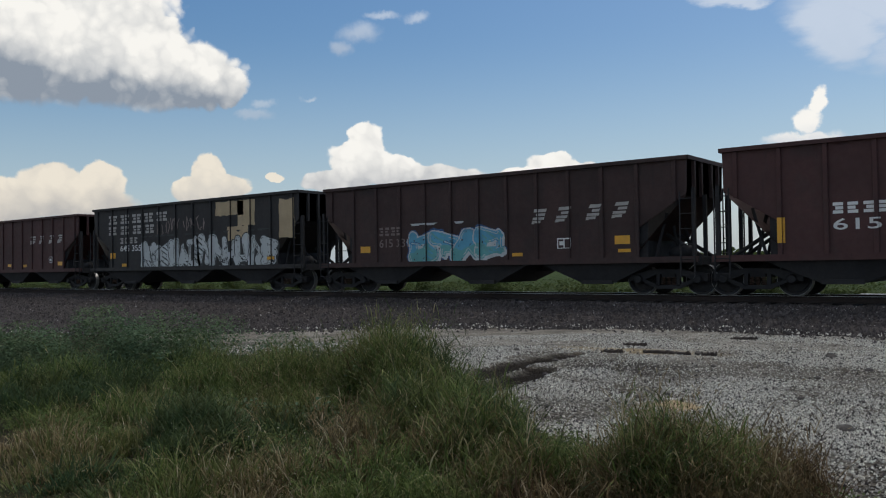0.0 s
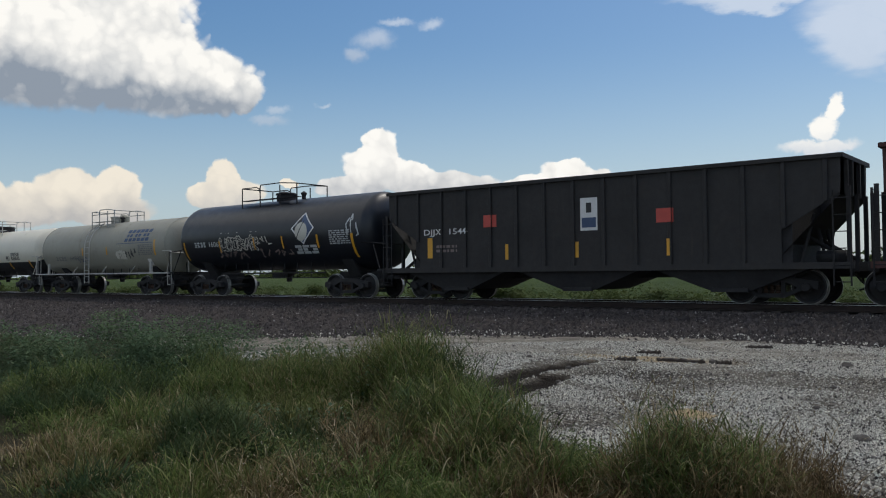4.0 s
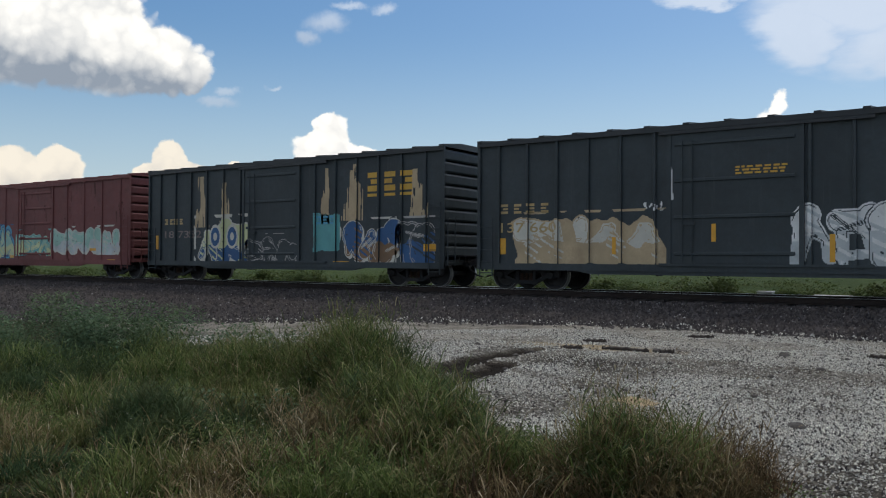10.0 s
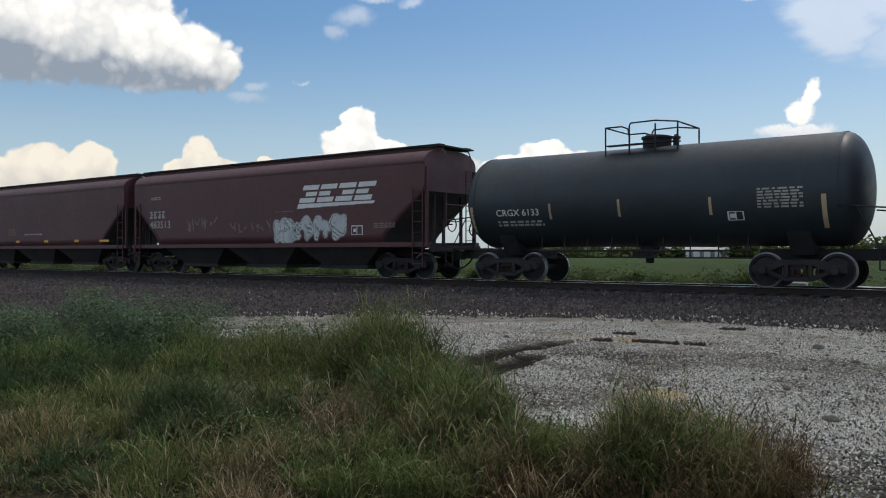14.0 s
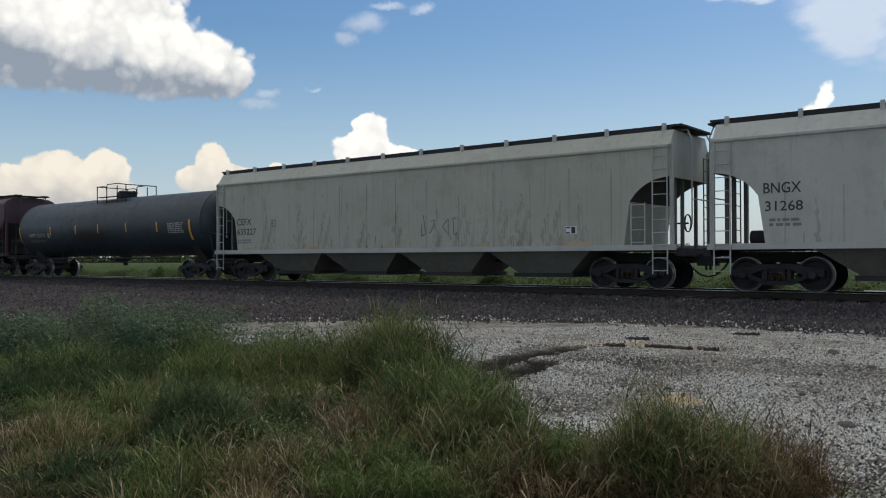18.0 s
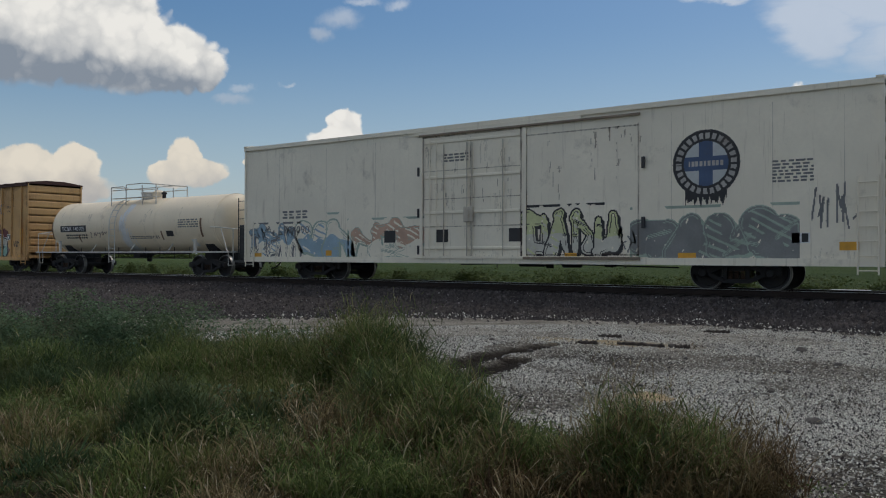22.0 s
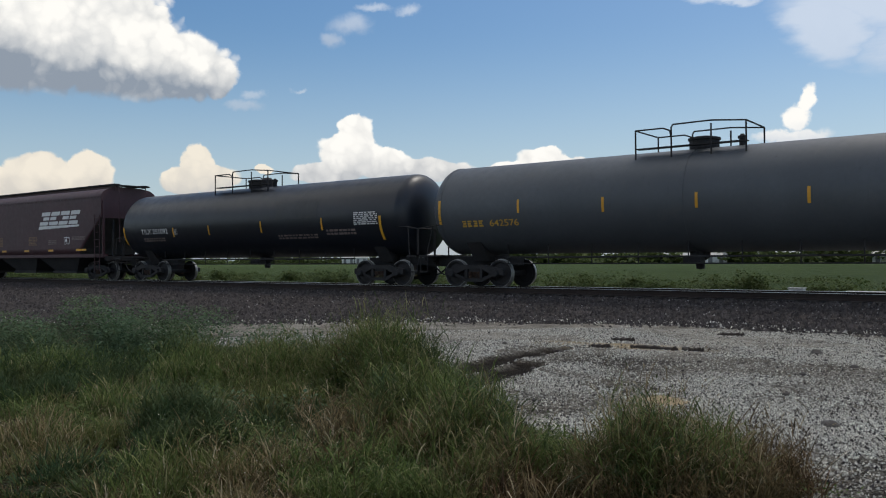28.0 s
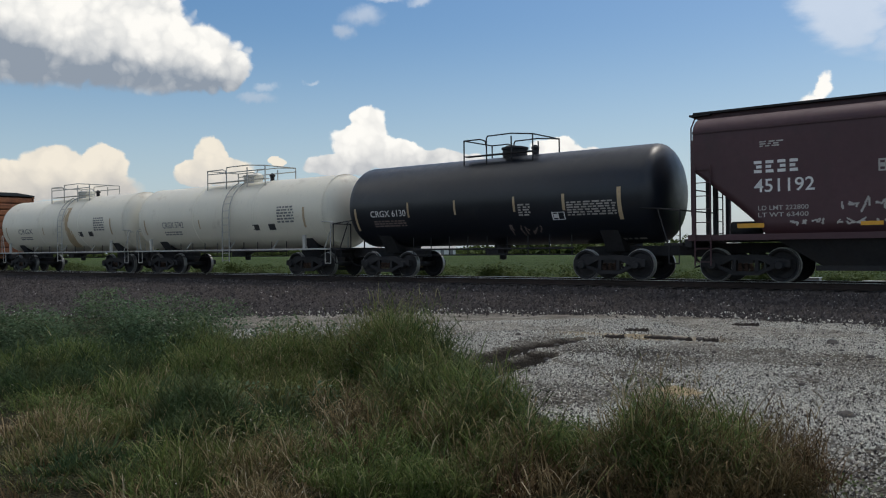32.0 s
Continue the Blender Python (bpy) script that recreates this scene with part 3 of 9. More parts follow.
for x, y, rz, l in ((-5.45, 12.95, 3, 0.85), (-4.82, 13.1, 24, 0.3), (-6.3, 12.75, -7, 0.42), (-5.3, 16.4, 4, 0.5), (-6.6, 12.2, -12, 0.6), (-1.9, 14.6, 6, 0.4), (-6.6, 14.3, 3, 0.45)):
    bm = bmesh.new()
    top, foot, n = [], [], 14
    for k in range(n + 1):
        u = -l / 2 + l * k / n + 0.012 * noise.noise((k * 3.1, l, 4))
        bow = 0.10 * l * math.sin(2.2 * k / n + 9 * l) + 0.02 * noise.noise((k * 1.3, l, 6))
        w0, w1 = 0.030 + 0.045 * noise.noise((k * 0.9, l, 0)) - bow, 0.030 + 0.045 * noise.noise((k * 0.9, 3, l)) + bow
        if k in (0, n):
            w0, w1 = 0.008 - bow, 0.008 + bow
        z = 0.03 + 0.045 * noise.noise((k * 0.8, 9, l))
        foot.append([bm.verts.new((u, -w0, -0.05)), bm.verts.new((u, w1, -0.05))])
        top.append([bm.verts.new((u, -w0, z)), bm.verts.new((u, w1, z + 0.012))])
    for k in range(n):
        a, b, c, d = top[k], top[k + 1], foot[k], foot[k + 1]
        for q in ((a[0], b[0], b[1], a[1]), (c[0], d[0], b[0], a[0]), (a[1], b[1], d[1], c[1]), (c[1], d[1], d[0], c[0])):
            bm.faces.new(q)
    for k in (0, n):
        bm.faces.new((top[k][0], top[k][1], foot[k][1], foot[k][0]))
    bmesh.ops.recalc_face_normals(bm, faces=bm.faces)
    ob = tagged(part("broken_plank", bm, WOOD), "splintered dark wooden plank half sunk in gravel", "plank", "planks on the lot")
    ob.matrix_basis = pose(x, y, height(x, y) + 0.012, 0, 0, rz)

# ---- the train: paints ----
TYRE = shader("wheel_rim", (0.30, 0.295, 0.285), 0.4, 0.6, 0.3, 14, dirt=0.3, dirt_colour=(0.08, 0.075, 0.07))
GRIME = shader("black_grime", (0.0247, 0.0238, 0.0255), 0.85, 0.0, 0.4, 8, dirt=0.4, dirt_colour=(0.036, 0.031, 0.028), bump=0.2)
BLACK = shader("black_paint", (0.0240, 0.0264, 0.0288), 0.5, 0.0, 0.3, 5, streak=0.25, streak_colour=(0.045, 0.042, 0.04), dirt=0.2, dirt_colour=(0.04, 0.036, 0.033))
RUSTY = shader("rusty_steel", (0.085, 0.05, 0.035), 0.85, 0.1, 0.4, 9, dirt=0.3, bump=0.2)
WHITE_P = shader("white_lettering", (0.72, 0.72, 0.70), 0.6, 0, 0.12, 20, dirt=0.15, dirt_colour=(0.4, 0.38, 0.35))
PALE_P = shader("faded_lettering", (0.42, 0.40, 0.37), 0.7, 0, 0.25, 12, dirt=0.4, dirt_colour=(0.2, 0.17, 0.15))
DIM_P = shader("dim_lettering", (0.22, 0.17, 0.155), 0.7, 0, 0.3, 12, dirt=0.4)
FADED_Y = shader("faded_yellow_lettering", (0.46, 0.33, 0.15), 0.7, 0, 0.25, 12, dirt=0.35, dirt_colour=(0.2, 0.15, 0.1))
YELLOW_P = shader("yellow_lettering", (0.62, 0.36, 0.05), 0.6, 0, 0.15, 14, dirt=0.2)
REFLECT = shader("yellow_reflector", (0.72, 0.36, 0.03), 0.35, 0, 0.12, 20, dirt=0.25, dirt_colour=(0.35, 0.2, 0.06))
DARK_P = shader("dark_lettering", (0.03, 0.03, 0.033), 0.6, 0, 0.2, 12, dirt=0.2)
BLUE_P = shader("blue_lettering", (0.06, 0.10, 0.19), 0.6, 0, 0.2, 12, dirt=0.2)
RED_P = shader("red_sign", (0.55, 0.08, 0.06), 0.5, 0, 0.15, 12, dirt=0.2)
GREY_P = shader("grey_lettering", (0.18, 0.18, 0.18), 0.6, 0, 0.2, 12, dirt=0.2)
SILVER = shader("silver_spray", (0.50, 0.53, 0.53), 0.5, 0, 0.15, 9, dirt=0.3, dirt_colour=(0.3, 0.31, 0.31))
BONE = shader("bone_spray", (0.60, 0.58, 0.50), 0.6, 0, 0.15, 9, dirt=0.3, dirt_colour=(0.34, 0.30, 0.24))
TEAL = shader("teal_spray", (0.12, 0.36, 0.36), 0.6, 0, 0.2, 9, dirt=0.2)
MINT = shader("mint_spray", (0.34, 0.55, 0.46), 0.6, 0, 0.2, 9, dirt=0.2, dirt_colour=(0.2, 0.3, 0.26))
SKYBLUE = shader("blue_spray", (0.10, 0.36, 0.52), 0.6, 0, 0.2, 9, dirt=0.2)
NAVY_S = shader("navy_spray", (0.03, 0.10, 0.24), 0.6, 0, 0.2, 9)
TAN_S = shader("tan_spray", (0.50, 0.38, 0.23), 0.7, 0, 0.2, 7, dirt=0.4, dirt_colour=(0.3, 0.2, 0.12), streak=0.2)
MAROON_S = shader("maroon_spray", (0.16, 0.05, 0.05), 0.7, 0, 0.25, 7, dirt=0.3)
LIME_S = shader("pale_yellow_spray", (0.58, 0.60, 0.33), 0.6, 0, 0.2, 9)
BROWN_S = shader("brown_spray", (0.22, 0.13, 0.07), 0.7, 0, 0.2, 9)

# ---- running gear, built once ----
AXLE_R, GAUGE = 0.457, 0.755


def wheelset_mesh():
    bm = bmesh.new()
    for s in (-1, 1):
        rim = [(s * 0.80, 0), (s * 0.80, 0.11), (s * 0.765, 0.13), (s * 0.74, 0.34), (s * 0.815, 0.385)]
        turned(bm, rim, 28, lambda d, c, k: (c, d, k))
    n = len(bm.faces)
    for s in (-1, 1):
        rim = [(s * 0.815, 0.385), (s * 0.815, 0.442), (s * 0.815, AXLE_R - 0.004), (s * 0.69, AXLE_R + 0.002), (s * 0.685, AXLE_R + 0.026), (s * 0.665, AXLE_R + 0.02), (s * 0.67, 0.38), (s * 0.71, 0.34), (s * 0.72, 0.13), (s * 0.68, 0.10)]
        turned(bm, rim, 28, lambda d, c, k: (c, d, k))
    rod(bm, (0, -1.05, 0), (0, 1.05, 0), 0.085, 10)
    bmesh.ops.remove_doubles(bm, verts=list(bm.verts), dist=0.0005)
    bm.faces.ensure_lookup_table()
    me = bpy.data.meshes.new("wheelset")
    for f in bm.faces:
        f.material_index = 1 if min(math.hypot(v.co.x, v.co.z) for v in f.verts) > 0.44 else 0
    bm.to_mesh(me)
    bm.free()
    me.materials.append(GRIME)
    me.materials.append(TYRE)
    return me


def side_frame_mesh():
    bm = bmesh.new()
    top = [(-1.17, 0.40), (-1.17, 0.60), (-0.80, 0.66), (-0.45, 0.74), (0.45, 0.74), (0.80, 0.66), (1.17, 0.60), (1.17, 0.40), (0.70, 0.44), (0.34, 0.60), (-0.34, 0.60), (-0.70, 0.44)]
    slab(bm, top, -0.075, 0.075)
    slab(bm, [(-0.86, 0.42), (-0.34, 0.18), (0.34, 0.18), (0.86, 0.42), (0.72, 0.46), (0.30, 0.29), (-0.30, 0.29), (-0.72, 0.46)], -0.06, 0.06)
    for s in (-0.30, 0.30):
        box(bm, s - 0.05, s + 0.05, -0.06, 0.06, 0.26, 0.62)
    for s in (-0.89, 0.89):
        turned(bm, [(-0.16, 0), (-0.16, 0.10), (-0.10, 0.13), (0.05, 0.13)], 12, lambda d, c, k, s=s: (s + c, d, 0.457 + k))
    return mesh_of("side_frame", bm, GRIME)


def bolster_mesh():
    bm = bmesh.new()
    box(bm, -0.20, 0.20, -1.02, 1.02, 0.50, 0.74)
    turned(bm, [(0.74, 0.22), (0.86, 0.22), (0.86, 0)], 14, lambda d, c, k: (c, k, d))
    for s in (-0.42, 0.42):
        box(bm, s - 0.05, s + 0.05, -0.70, 0.70, 0.36, 0.46)
    return mesh_of("truck", bm, GRIME)


def spring_mesh():
    bm = bmesh.new()
    for sx in (-0.16, 0, 0.16):
        pts = [(sx + 0.06 * math.cos(a), 0.06 * math.sin(a), 0.29 + 0.22 * a / 25) for a in np.linspace(0, 25, 26)]
        pipe(bm, pts, 0.014, 4)
    return mesh_of("spring", bm, RUSTY)


def coupler_mesh():
    bm = bmesh.new()
    box(bm, -0.9, -0.25, -0.09, 0.09, 0.76, 0.94)
    slab(bm, [(-0.30, 0.68), (-0.05, 0.68), (0.02, 0.76), (0.02, 0.96), (-0.08, 1.04), (-0.30, 1.0)], -0.17, 0.17)
    box(bm, -0.12, -0.06, -0.03, 0.03, 0.55, 0.70)
    pipe(bm, [(-0.5, -0.35, 0.80), (-0.35, -0.36, 0.60), (-0.15, -0.30, 0.42), (0.05, -0.22, 0.36)], 0.03, 6)
    pipe(bm, [(-0.45, -0.9, 1.02), (-0.40, -0.95, 0.86), (-0.40, -0.3, 0.86), (-0.3, -0.1, 0.98)], 0.014, 5)
    return mesh_of("coupler", bm, GRIME)


def spring_gear():
    return wheelset_mesh(), side_frame_mesh(), bolster_mesh(), spring_mesh(), coupler_mesh()


WHEELSET, SIDE_FRAME, BOLSTER, SPRING, COUPLER = spring_gear()
cars, wheels, where = [], [], {}


def add_gear(car, tc, reach):
    """Two trucks with their wheelsets, side frames and springs, and the couplers at both ends."""
    for x in (-tc, tc):
        truck = again("truck", BOLSTER, car, pose(x, 0, 0))
        for s in (-1, 1):
            again("side_frame", SIDE_FRAME, truck, pose(0, s * 1.0, 0))
            again("spring", SPRING, truck, pose(0, s * 1.0, 0))
            w = again("wheelset", WHEELSET, truck, Matrix())
            w.matrix_parent_inverse = Matrix.Translation((s * 0.89, 0, AXLE_R))
            wheels.append(w)
    again("coupler", COUPLER, car, pose(reach, 0, 0))
    again("coupler", COUPLER, car, pose(-reach, 0, 0, 0, 0, 180))


def start_car(name, u, label, category, group):
    car = tagged(new(name), label, category, group)
    cars.append(car)
    where[car.name] = u
    return car


def ladder(car, x, y, z0, z1, width=0.42, mat=None, along="x", rung=0.36):
    bm = bmesh.new()
    ends = [(x - width / 2, y), (x + width / 2, y)] if along == "x" else [(x, y - width / 2), (x, y + width / 2)]
    for a in ends:
        rod(bm, (*a, z0), (*a, z1), 0.022, 5)
    for i in range(int((z1 - z0 - 0.1) / rung) + 1):
        z = z0 + 0.1 + i * rung
        rod(bm, (*ends[0], z), (*ends[1], z), 0.014, 5)
    return part("ladder", bm, mat or GRIME, car)


def painted(name, car, quads, mats, surf, label="", eps=0.006):
    """Flat paint of several colours that follows the side of a car; quads: x0, x1, z0, z1, colour."""
    vs, fs, ids = [], [], []
    for x0, x1, z0, z1, k in quads:
        n, mid = len(vs), (x0 + x1) / 2
        vs += [(x0, surf(mid, z0) - eps, z0), (x1, surf(mid, z0) - eps, z0), (x1, surf(mid, z1) - eps, z1), (x0, surf(mid, z1) - eps, z1)]
        fs.append((n, n + 1, n + 2, n + 3))
        ids.append(k)
    me = bpy.data.meshes.new(name)
    me.from_pydata(vs, [], fs)
    for m in mats:
        me.materials.append(m)
    me.polygons.foreach_set("material_index", ids)
    ob = new(name, me)
    ob.parent = car
    return tagged(ob, label)


def runs(grid_ids, x0, z0, cell, cuts):
    """Rows of equal colour in a raster as quads, cut where the side steps in or out."""
    quads = []
    rows, cols = grid_ids.shape
    stops = sorted({int(round((c - x0) / cell)) for c in cuts if x0 < c < x0 + cols * cell})
    for j in range(rows):
        r = grid_ids[j]
        edges = sorted(set([0, cols] + list(np.nonzero(np.diff(r))[0] + 1) + stops))
        for a, b in zip(edges[:-1], edges[1:]):
            if r[a] >= 0 and b > a:
                quads.append((x0 + a * cell, x0 + b * cell, z0 + j * cell, z0 + (j + 1) * cell, int(r[a])))
    return quads


def raster(x0, x1, z0, z1, cell):
    cols, rows = max(1, int(round((x1 - x0) / cell))), max(1, int(round((z1 - z0) / cell)))
    gx, gz = np.meshgrid(x0 + (np.arange(cols) + 0.5) * cell, z0 + (np.arange(rows) + 0.5) * cell)
    return gx, gz, np.full(gx.shape, -1)


def far_from(gx, gz, a, b):
    ax, az, bx, bz = a[0], a[1], b[0], b[1]
    dx, dz = bx - ax, bz - az
    k = np.clip(((gx - ax) * dx + (gz - az) * dz) / (dx * dx + dz * dz + 1e-9), 0, 1)
    return np.hypot(gx - ax - k * dx, gz - az - k * dz)


def stroke(gx, gz, a, b, ra, rb):
    """Signed distance from a stroke that narrows from one end to the other."""
    dx, dz = b[0] - a[0], b[1] - a[1]
    k = np.clip(((gx - a[0]) * dx + (gz - a[1]) * dz) / (dx * dx + dz * dz + 1e-9), -0.12, 1.18)
    return np.hypot(gx - a[0] - k * dx, gz - a[1] - k * dz) - (ra + (rb - ra) * k)


def wobble(gx, gz, f, seed):
    r = random.Random(seed)
    v = 0
    for i in range(5):
        a, ph = r.uniform(0, 6.28), r.uniform(0, 6.28)
        v = v + np.sin(f * (1 + 0.6 * i) * (gx * math.cos(a) + gz * math.sin(a)) + ph) / (1 + 0.5 * i)
    return v / 2.5


SIDES = {}


def graffiti(car, x0, x1, z0, z1, letters, mats, seed, label, fat=0.17, line=0.045, halo=0.0, cell=0.025, blocky=False, face=False):
    """Sprayed shapes along a side. mats: fill, second fill, outline, halo."""
    surf, cuts = SIDES[car.name]
    rnd = random.Random(seed)
    gx, gz, ids = raster(x0 - 0.2, x1 + 0.2, z0, z1 + 0.2, cell)
    h, w = z1 - z0, (x1 - x0) / letters
    near = np.full(gx.shape, 9.0)
    inner = np.full(gx.shape, 9.0)
    for i in range(letters):
        cx, m = x0 + (i + 0.5) * w, fat * h + line
        lo, hi = z0 + m + rnd.uniform(0, 0.10) * h, z1 - m - rnd.uniform(0, 0.16) * h
        wl, wr = cx - 0.5 * w + 0.7 * m, cx + 0.5 * w - 0.5 * m
        kinds = [[(wl, lo), (wl + 0.1 * w, hi), (wr, (lo + hi) / 2), (wr, lo)], [(wr, hi), (wl, hi), (wl, (lo + hi) / 2), (wr, (lo + hi) / 2), (wr, lo), (wl, lo)],
                 [(wl, lo), (cx, hi), (wr, lo)], [(wl, hi), (wl, lo), (wr, lo + 0.1 * h), (wr, hi)], [(wl, hi), (wr, hi), (cx, hi), (cx, lo), (wr, lo + 0.15 * h)],
                 [(wl, lo), (wl, hi), (wr, hi - 0.1 * h), (wl, (lo + hi) / 2), (wr, lo)], [(wl, hi), (wl, lo), (wr, lo), (wr, hi), (wl, hi)]]
        pts = [(a + rnd.uniform(-0.06, 0.06) * w, b + rnd.uniform(-0.07, 0.07) * h) for a, b in rnd.choice(kinds)]
        thick = fat * h * rnd.uniform(0.9, 1.15)
        ends = [thick * rnd.choice((1.25, 0.5, 0.8)) for _ in pts]
        d = np.minimum.reduce([stroke(gx, gz, p, q, ra, rb) for p, q, ra, rb in zip(pts[:-1], pts[1:], ends[:-1], ends[1:])])
        if not blocky:
            d = d + 0.02 * h * wobble(gx, gz, 9 / h, seed + i)
        near = np.minimum(near, d)
        # where letters overlap the later one lies over the earlier
        inner = np.where(d < line, d, inner)
    tone = (gz - z0) / h + 0.22 * wobble(gx, gz, 5 / h, seed + 77)
    if halo:
        ids[near + 0.05 * wobble(gx, gz, 6 / h, seed + 5) < line + halo] = 3
    # a cast block to one side under the letters, then edge and fill
    k = max(1, int(0.045 * h / cell))
    cast = np.minimum.reduce([np.roll(np.roll(near, -i, 0), i, 1) for i in range(0, 2 * k, max(1, k // 2))])
    ids[cast < line * 0.6] = 2
    ids[near < line] = 2
    fill = np.where(tone > 0.48, 0, 1)
    ids = np.where(inner < 0, fill, ids)
    # bands and scales in the fill, a loose inner line, a few long strokes across
    band = np.sin((gx * 0.8 + gz * 1.6) * 24 / h + 2.5 * wobble(gx, gz, 3 / h, seed + 31))
    ids = np.where((inner < -0.035) & (wobble(gx, gz, 3.2 / h, seed + 41) > 0.28) & (band > 0.55), np.where(fill == 0, 1, 0) if mats[0] != mats[1] else 2, ids)
    ids = np.where((inner > -0.07) & (inner < -0.045) & (wobble(gx, gz, 7 / h, seed + 3) > 0.0), 2, ids)
    for i in range(letters):
        ax, az = x0 + rnd.uniform(0.05, 0.95) * (x1 - x0), z0 + rnd.uniform(0.15, 0.7) * h
        bx, bz = ax + rnd.uniform(-0.5, 0.5) * h, az + rnd.uniform(-0.25, 0.4) * h
        d = far_from(gx, gz, (ax, az), (bx, bz)) + 0.012 * wobble(gx, gz, 10 / h, seed + 51 + i)
        ids = np.where((d < 0.014) & (near < line), 2, ids)
        ids = np.where((d > 0.03) & (d < 0.05) & (inner < -0.03), 3 if halo else 2, ids)
    if face:
        fx, fz = x0 + 0.56 * (x1 - x0), z0 + 0.62 * h
        for s in (-0.28, 0.28):
            e = np.hypot((gx - fx - s * h) / 0.7, gz - fz) / h
            ids = np.where(e < 0.27, 2, ids)
            ids = np.where(e < 0.21, 1, ids)
            ids = np.where(e < 0.09, 2, ids)
    ids = np.where((wobble(gx, gz, 22 / h, seed + 9) > 0.86) & (ids >= 0) & (ids < 2), -1, ids)
    return painted("graffiti", car, runs(ids, x0 - 0.2, z0, cell, cuts), mats, surf, label)


def tag(car, x0, x1, z0, z1, mat, seed, label="", line=0.022, loops=5, cell=0.022):
    """A thin scrawl."""
    surf, cuts = SIDES[car.name]
    rnd = random.Random(seed)
    gx, gz, ids = raster(x0, x1, z0, z1, cell)
    w = (x1 - x0) / loops
    near = np.full(gx.shape, 9.0)
    for i in range(loops):
        a = x0 + i * w
        pts = [(a + rnd.uniform(0.05, 0.95) * w, z0 + rnd.uniform(0.08, 0.92) * (z1 - z0)) for _ in range(rnd.randint(3, 5))]
        for p, q in zip(pts[:-1], pts[1:]):
            near = np.minimum(near, far_from(gx, gz, p, q))
    ids[near + 0.006 * wobble(gx, gz, 30, seed) < line] = 0
    return painted("scrawl", car, runs(ids, x0, z0, cell, cuts), [mat], surf, label)


def smear(car, x0, x1, z0, z1, mat, seed, label="", fade=0.5, cell=0.03, drip=False):
    """A ragged patch of paint or wear."""
    surf, cuts = SIDES[car.name]
    gx, gz, ids = raster(x0, x1, z0, z1, cell)
    s, t = (gx - x0) / (x1 - x0) * 2 - 1, (gz - z0) / (z1 - z0) * 2 - 1
    if drip:
        v = 1 - np.abs(s + 0.25 * wobble(gz, gz, 2.5, seed)) * (1.3 + 0.7 * t) + 0.5 * wobble(gx, gz * 0.1, 26, seed + 2) - 0.35
    else:
        v = 1 - np.maximum(np.abs(s), np.abs(t)) ** 3 + fade * wobble(gx, gz, 5, seed) - fade * 0.4
    ids[v > 0.15] = 0
    return painted("faded_patch", car, runs(ids, x0, z0, cell, cuts), [mat], surf, label, 0.004)


def stain(name, colour, cover):
    """A thin stain through which the paint shows, uneven along its runs."""
    m = shader(name, colour, 0.85, 0, 0.3, 8)
    nt = m.node_tree
    mp = nt.nodes.new("ShaderNodeMapping")
    nt.links.new(nt.nodes.new("ShaderNodeTexCoord").outputs["Object"], mp.inputs[0])
    mp.inputs["Scale"].default_value = (9, 9, 0.9)
    nt.links.new(n_ramp(nt, n_noise(nt, mp.outputs[0], 1.5, 4), 0.35, 0.75, 0.08, cover), nt.nodes["Principled BSDF"].inputs["Alpha"])
    return m


def weather(car, x0, x1, z0, z1, mat, count, seed, wide=(0.08, 0.3), tall=(0.5, 2.0), hang=True, label="stains that run down the side"):
    """Streaks of rust or soot that run down from seams along a side; hang: from the top edge, else up from the lower one."""
    surf, cuts = SIDES[car.name]
    rnd = random.Random(seed)
    gx, gz, ids = raster(x0, x1, z0, z1, 0.03)
    for _ in range(count):
        x, w, l = rnd.uniform(x0, x1), rnd.uniform(*wide), rnd.uniform(*tall)
        top = z1 - rnd.random() ** 2 * (z1 - z0) * 0.55
        k = (top - gz) / l if hang else (gz - z0) / l
        half = w * 0.5 * np.clip(1 - k, 0, 1) ** 0.7
        d = np.abs(gx - x - 0.04 * wobble(gz, gz, 3, seed)) - half * (0.75 + 0.5 * wobble(gx, gz * 0.2, 30, seed + 1))
        ids[(k > 0) & (k < 1) & (d < 0) & (wobble(gx, gz * 0.15, 40, seed + 3) + 0.4 * wobble(gx, gz, 25, seed + 5) > -0.25 + 0.8 * k)] = 0
    return painted("stain", car, runs(ids, x0, z0, 0.03, cuts), [mat], surf, label, 0.0045)


def rows_of_print(car, x0, x1, z0, z1, mat, lines, seed, name="stencil_print"):
    """Small print that cannot be read: short bars."""
    surf, cuts = SIDES[car.name]
    rnd = random.Random(seed)
    quads, pitch = [], (z1 - z0) / lines
    for i in range(lines):
        x = x0
        while x < x1 - 0.05:
            w = min(rnd.uniform(0.08, 0.24), x1 - x)
            stops = [x] + [c for c in cuts if x < c < x + w] + [x + w]
            for a, b in zip(stops[:-1], stops[1:]):
                quads.append((a, b, z0 + i * pitch + 0.2 * pitch, z0 + (i + 1) * pitch - 0.2 * pitch, 0))
            x += w + rnd.uniform(0.03, 0.08)
    return painted(name, car, quads, [mat], surf)


def patch(car, x0, x1, z0, z1, mat, name="reflector", label="", eps=0.009):
    surf, cuts = SIDES[car.name]
    xs = [x0] + sorted(c for c in cuts if x0 < c < x1) + [x1]
    n = max(1, int((z1 - z0) / 0.12))
    zs = [z0 + (z1 - z0) * i / n for i in range(n + 1)]
    return painted(name, car, [(a, b, c, d, 0) for a, b in zip(xs[:-1], xs[1:]) for c, d in zip(zs[:-1], zs[1:])], [mat], surf, label, eps)


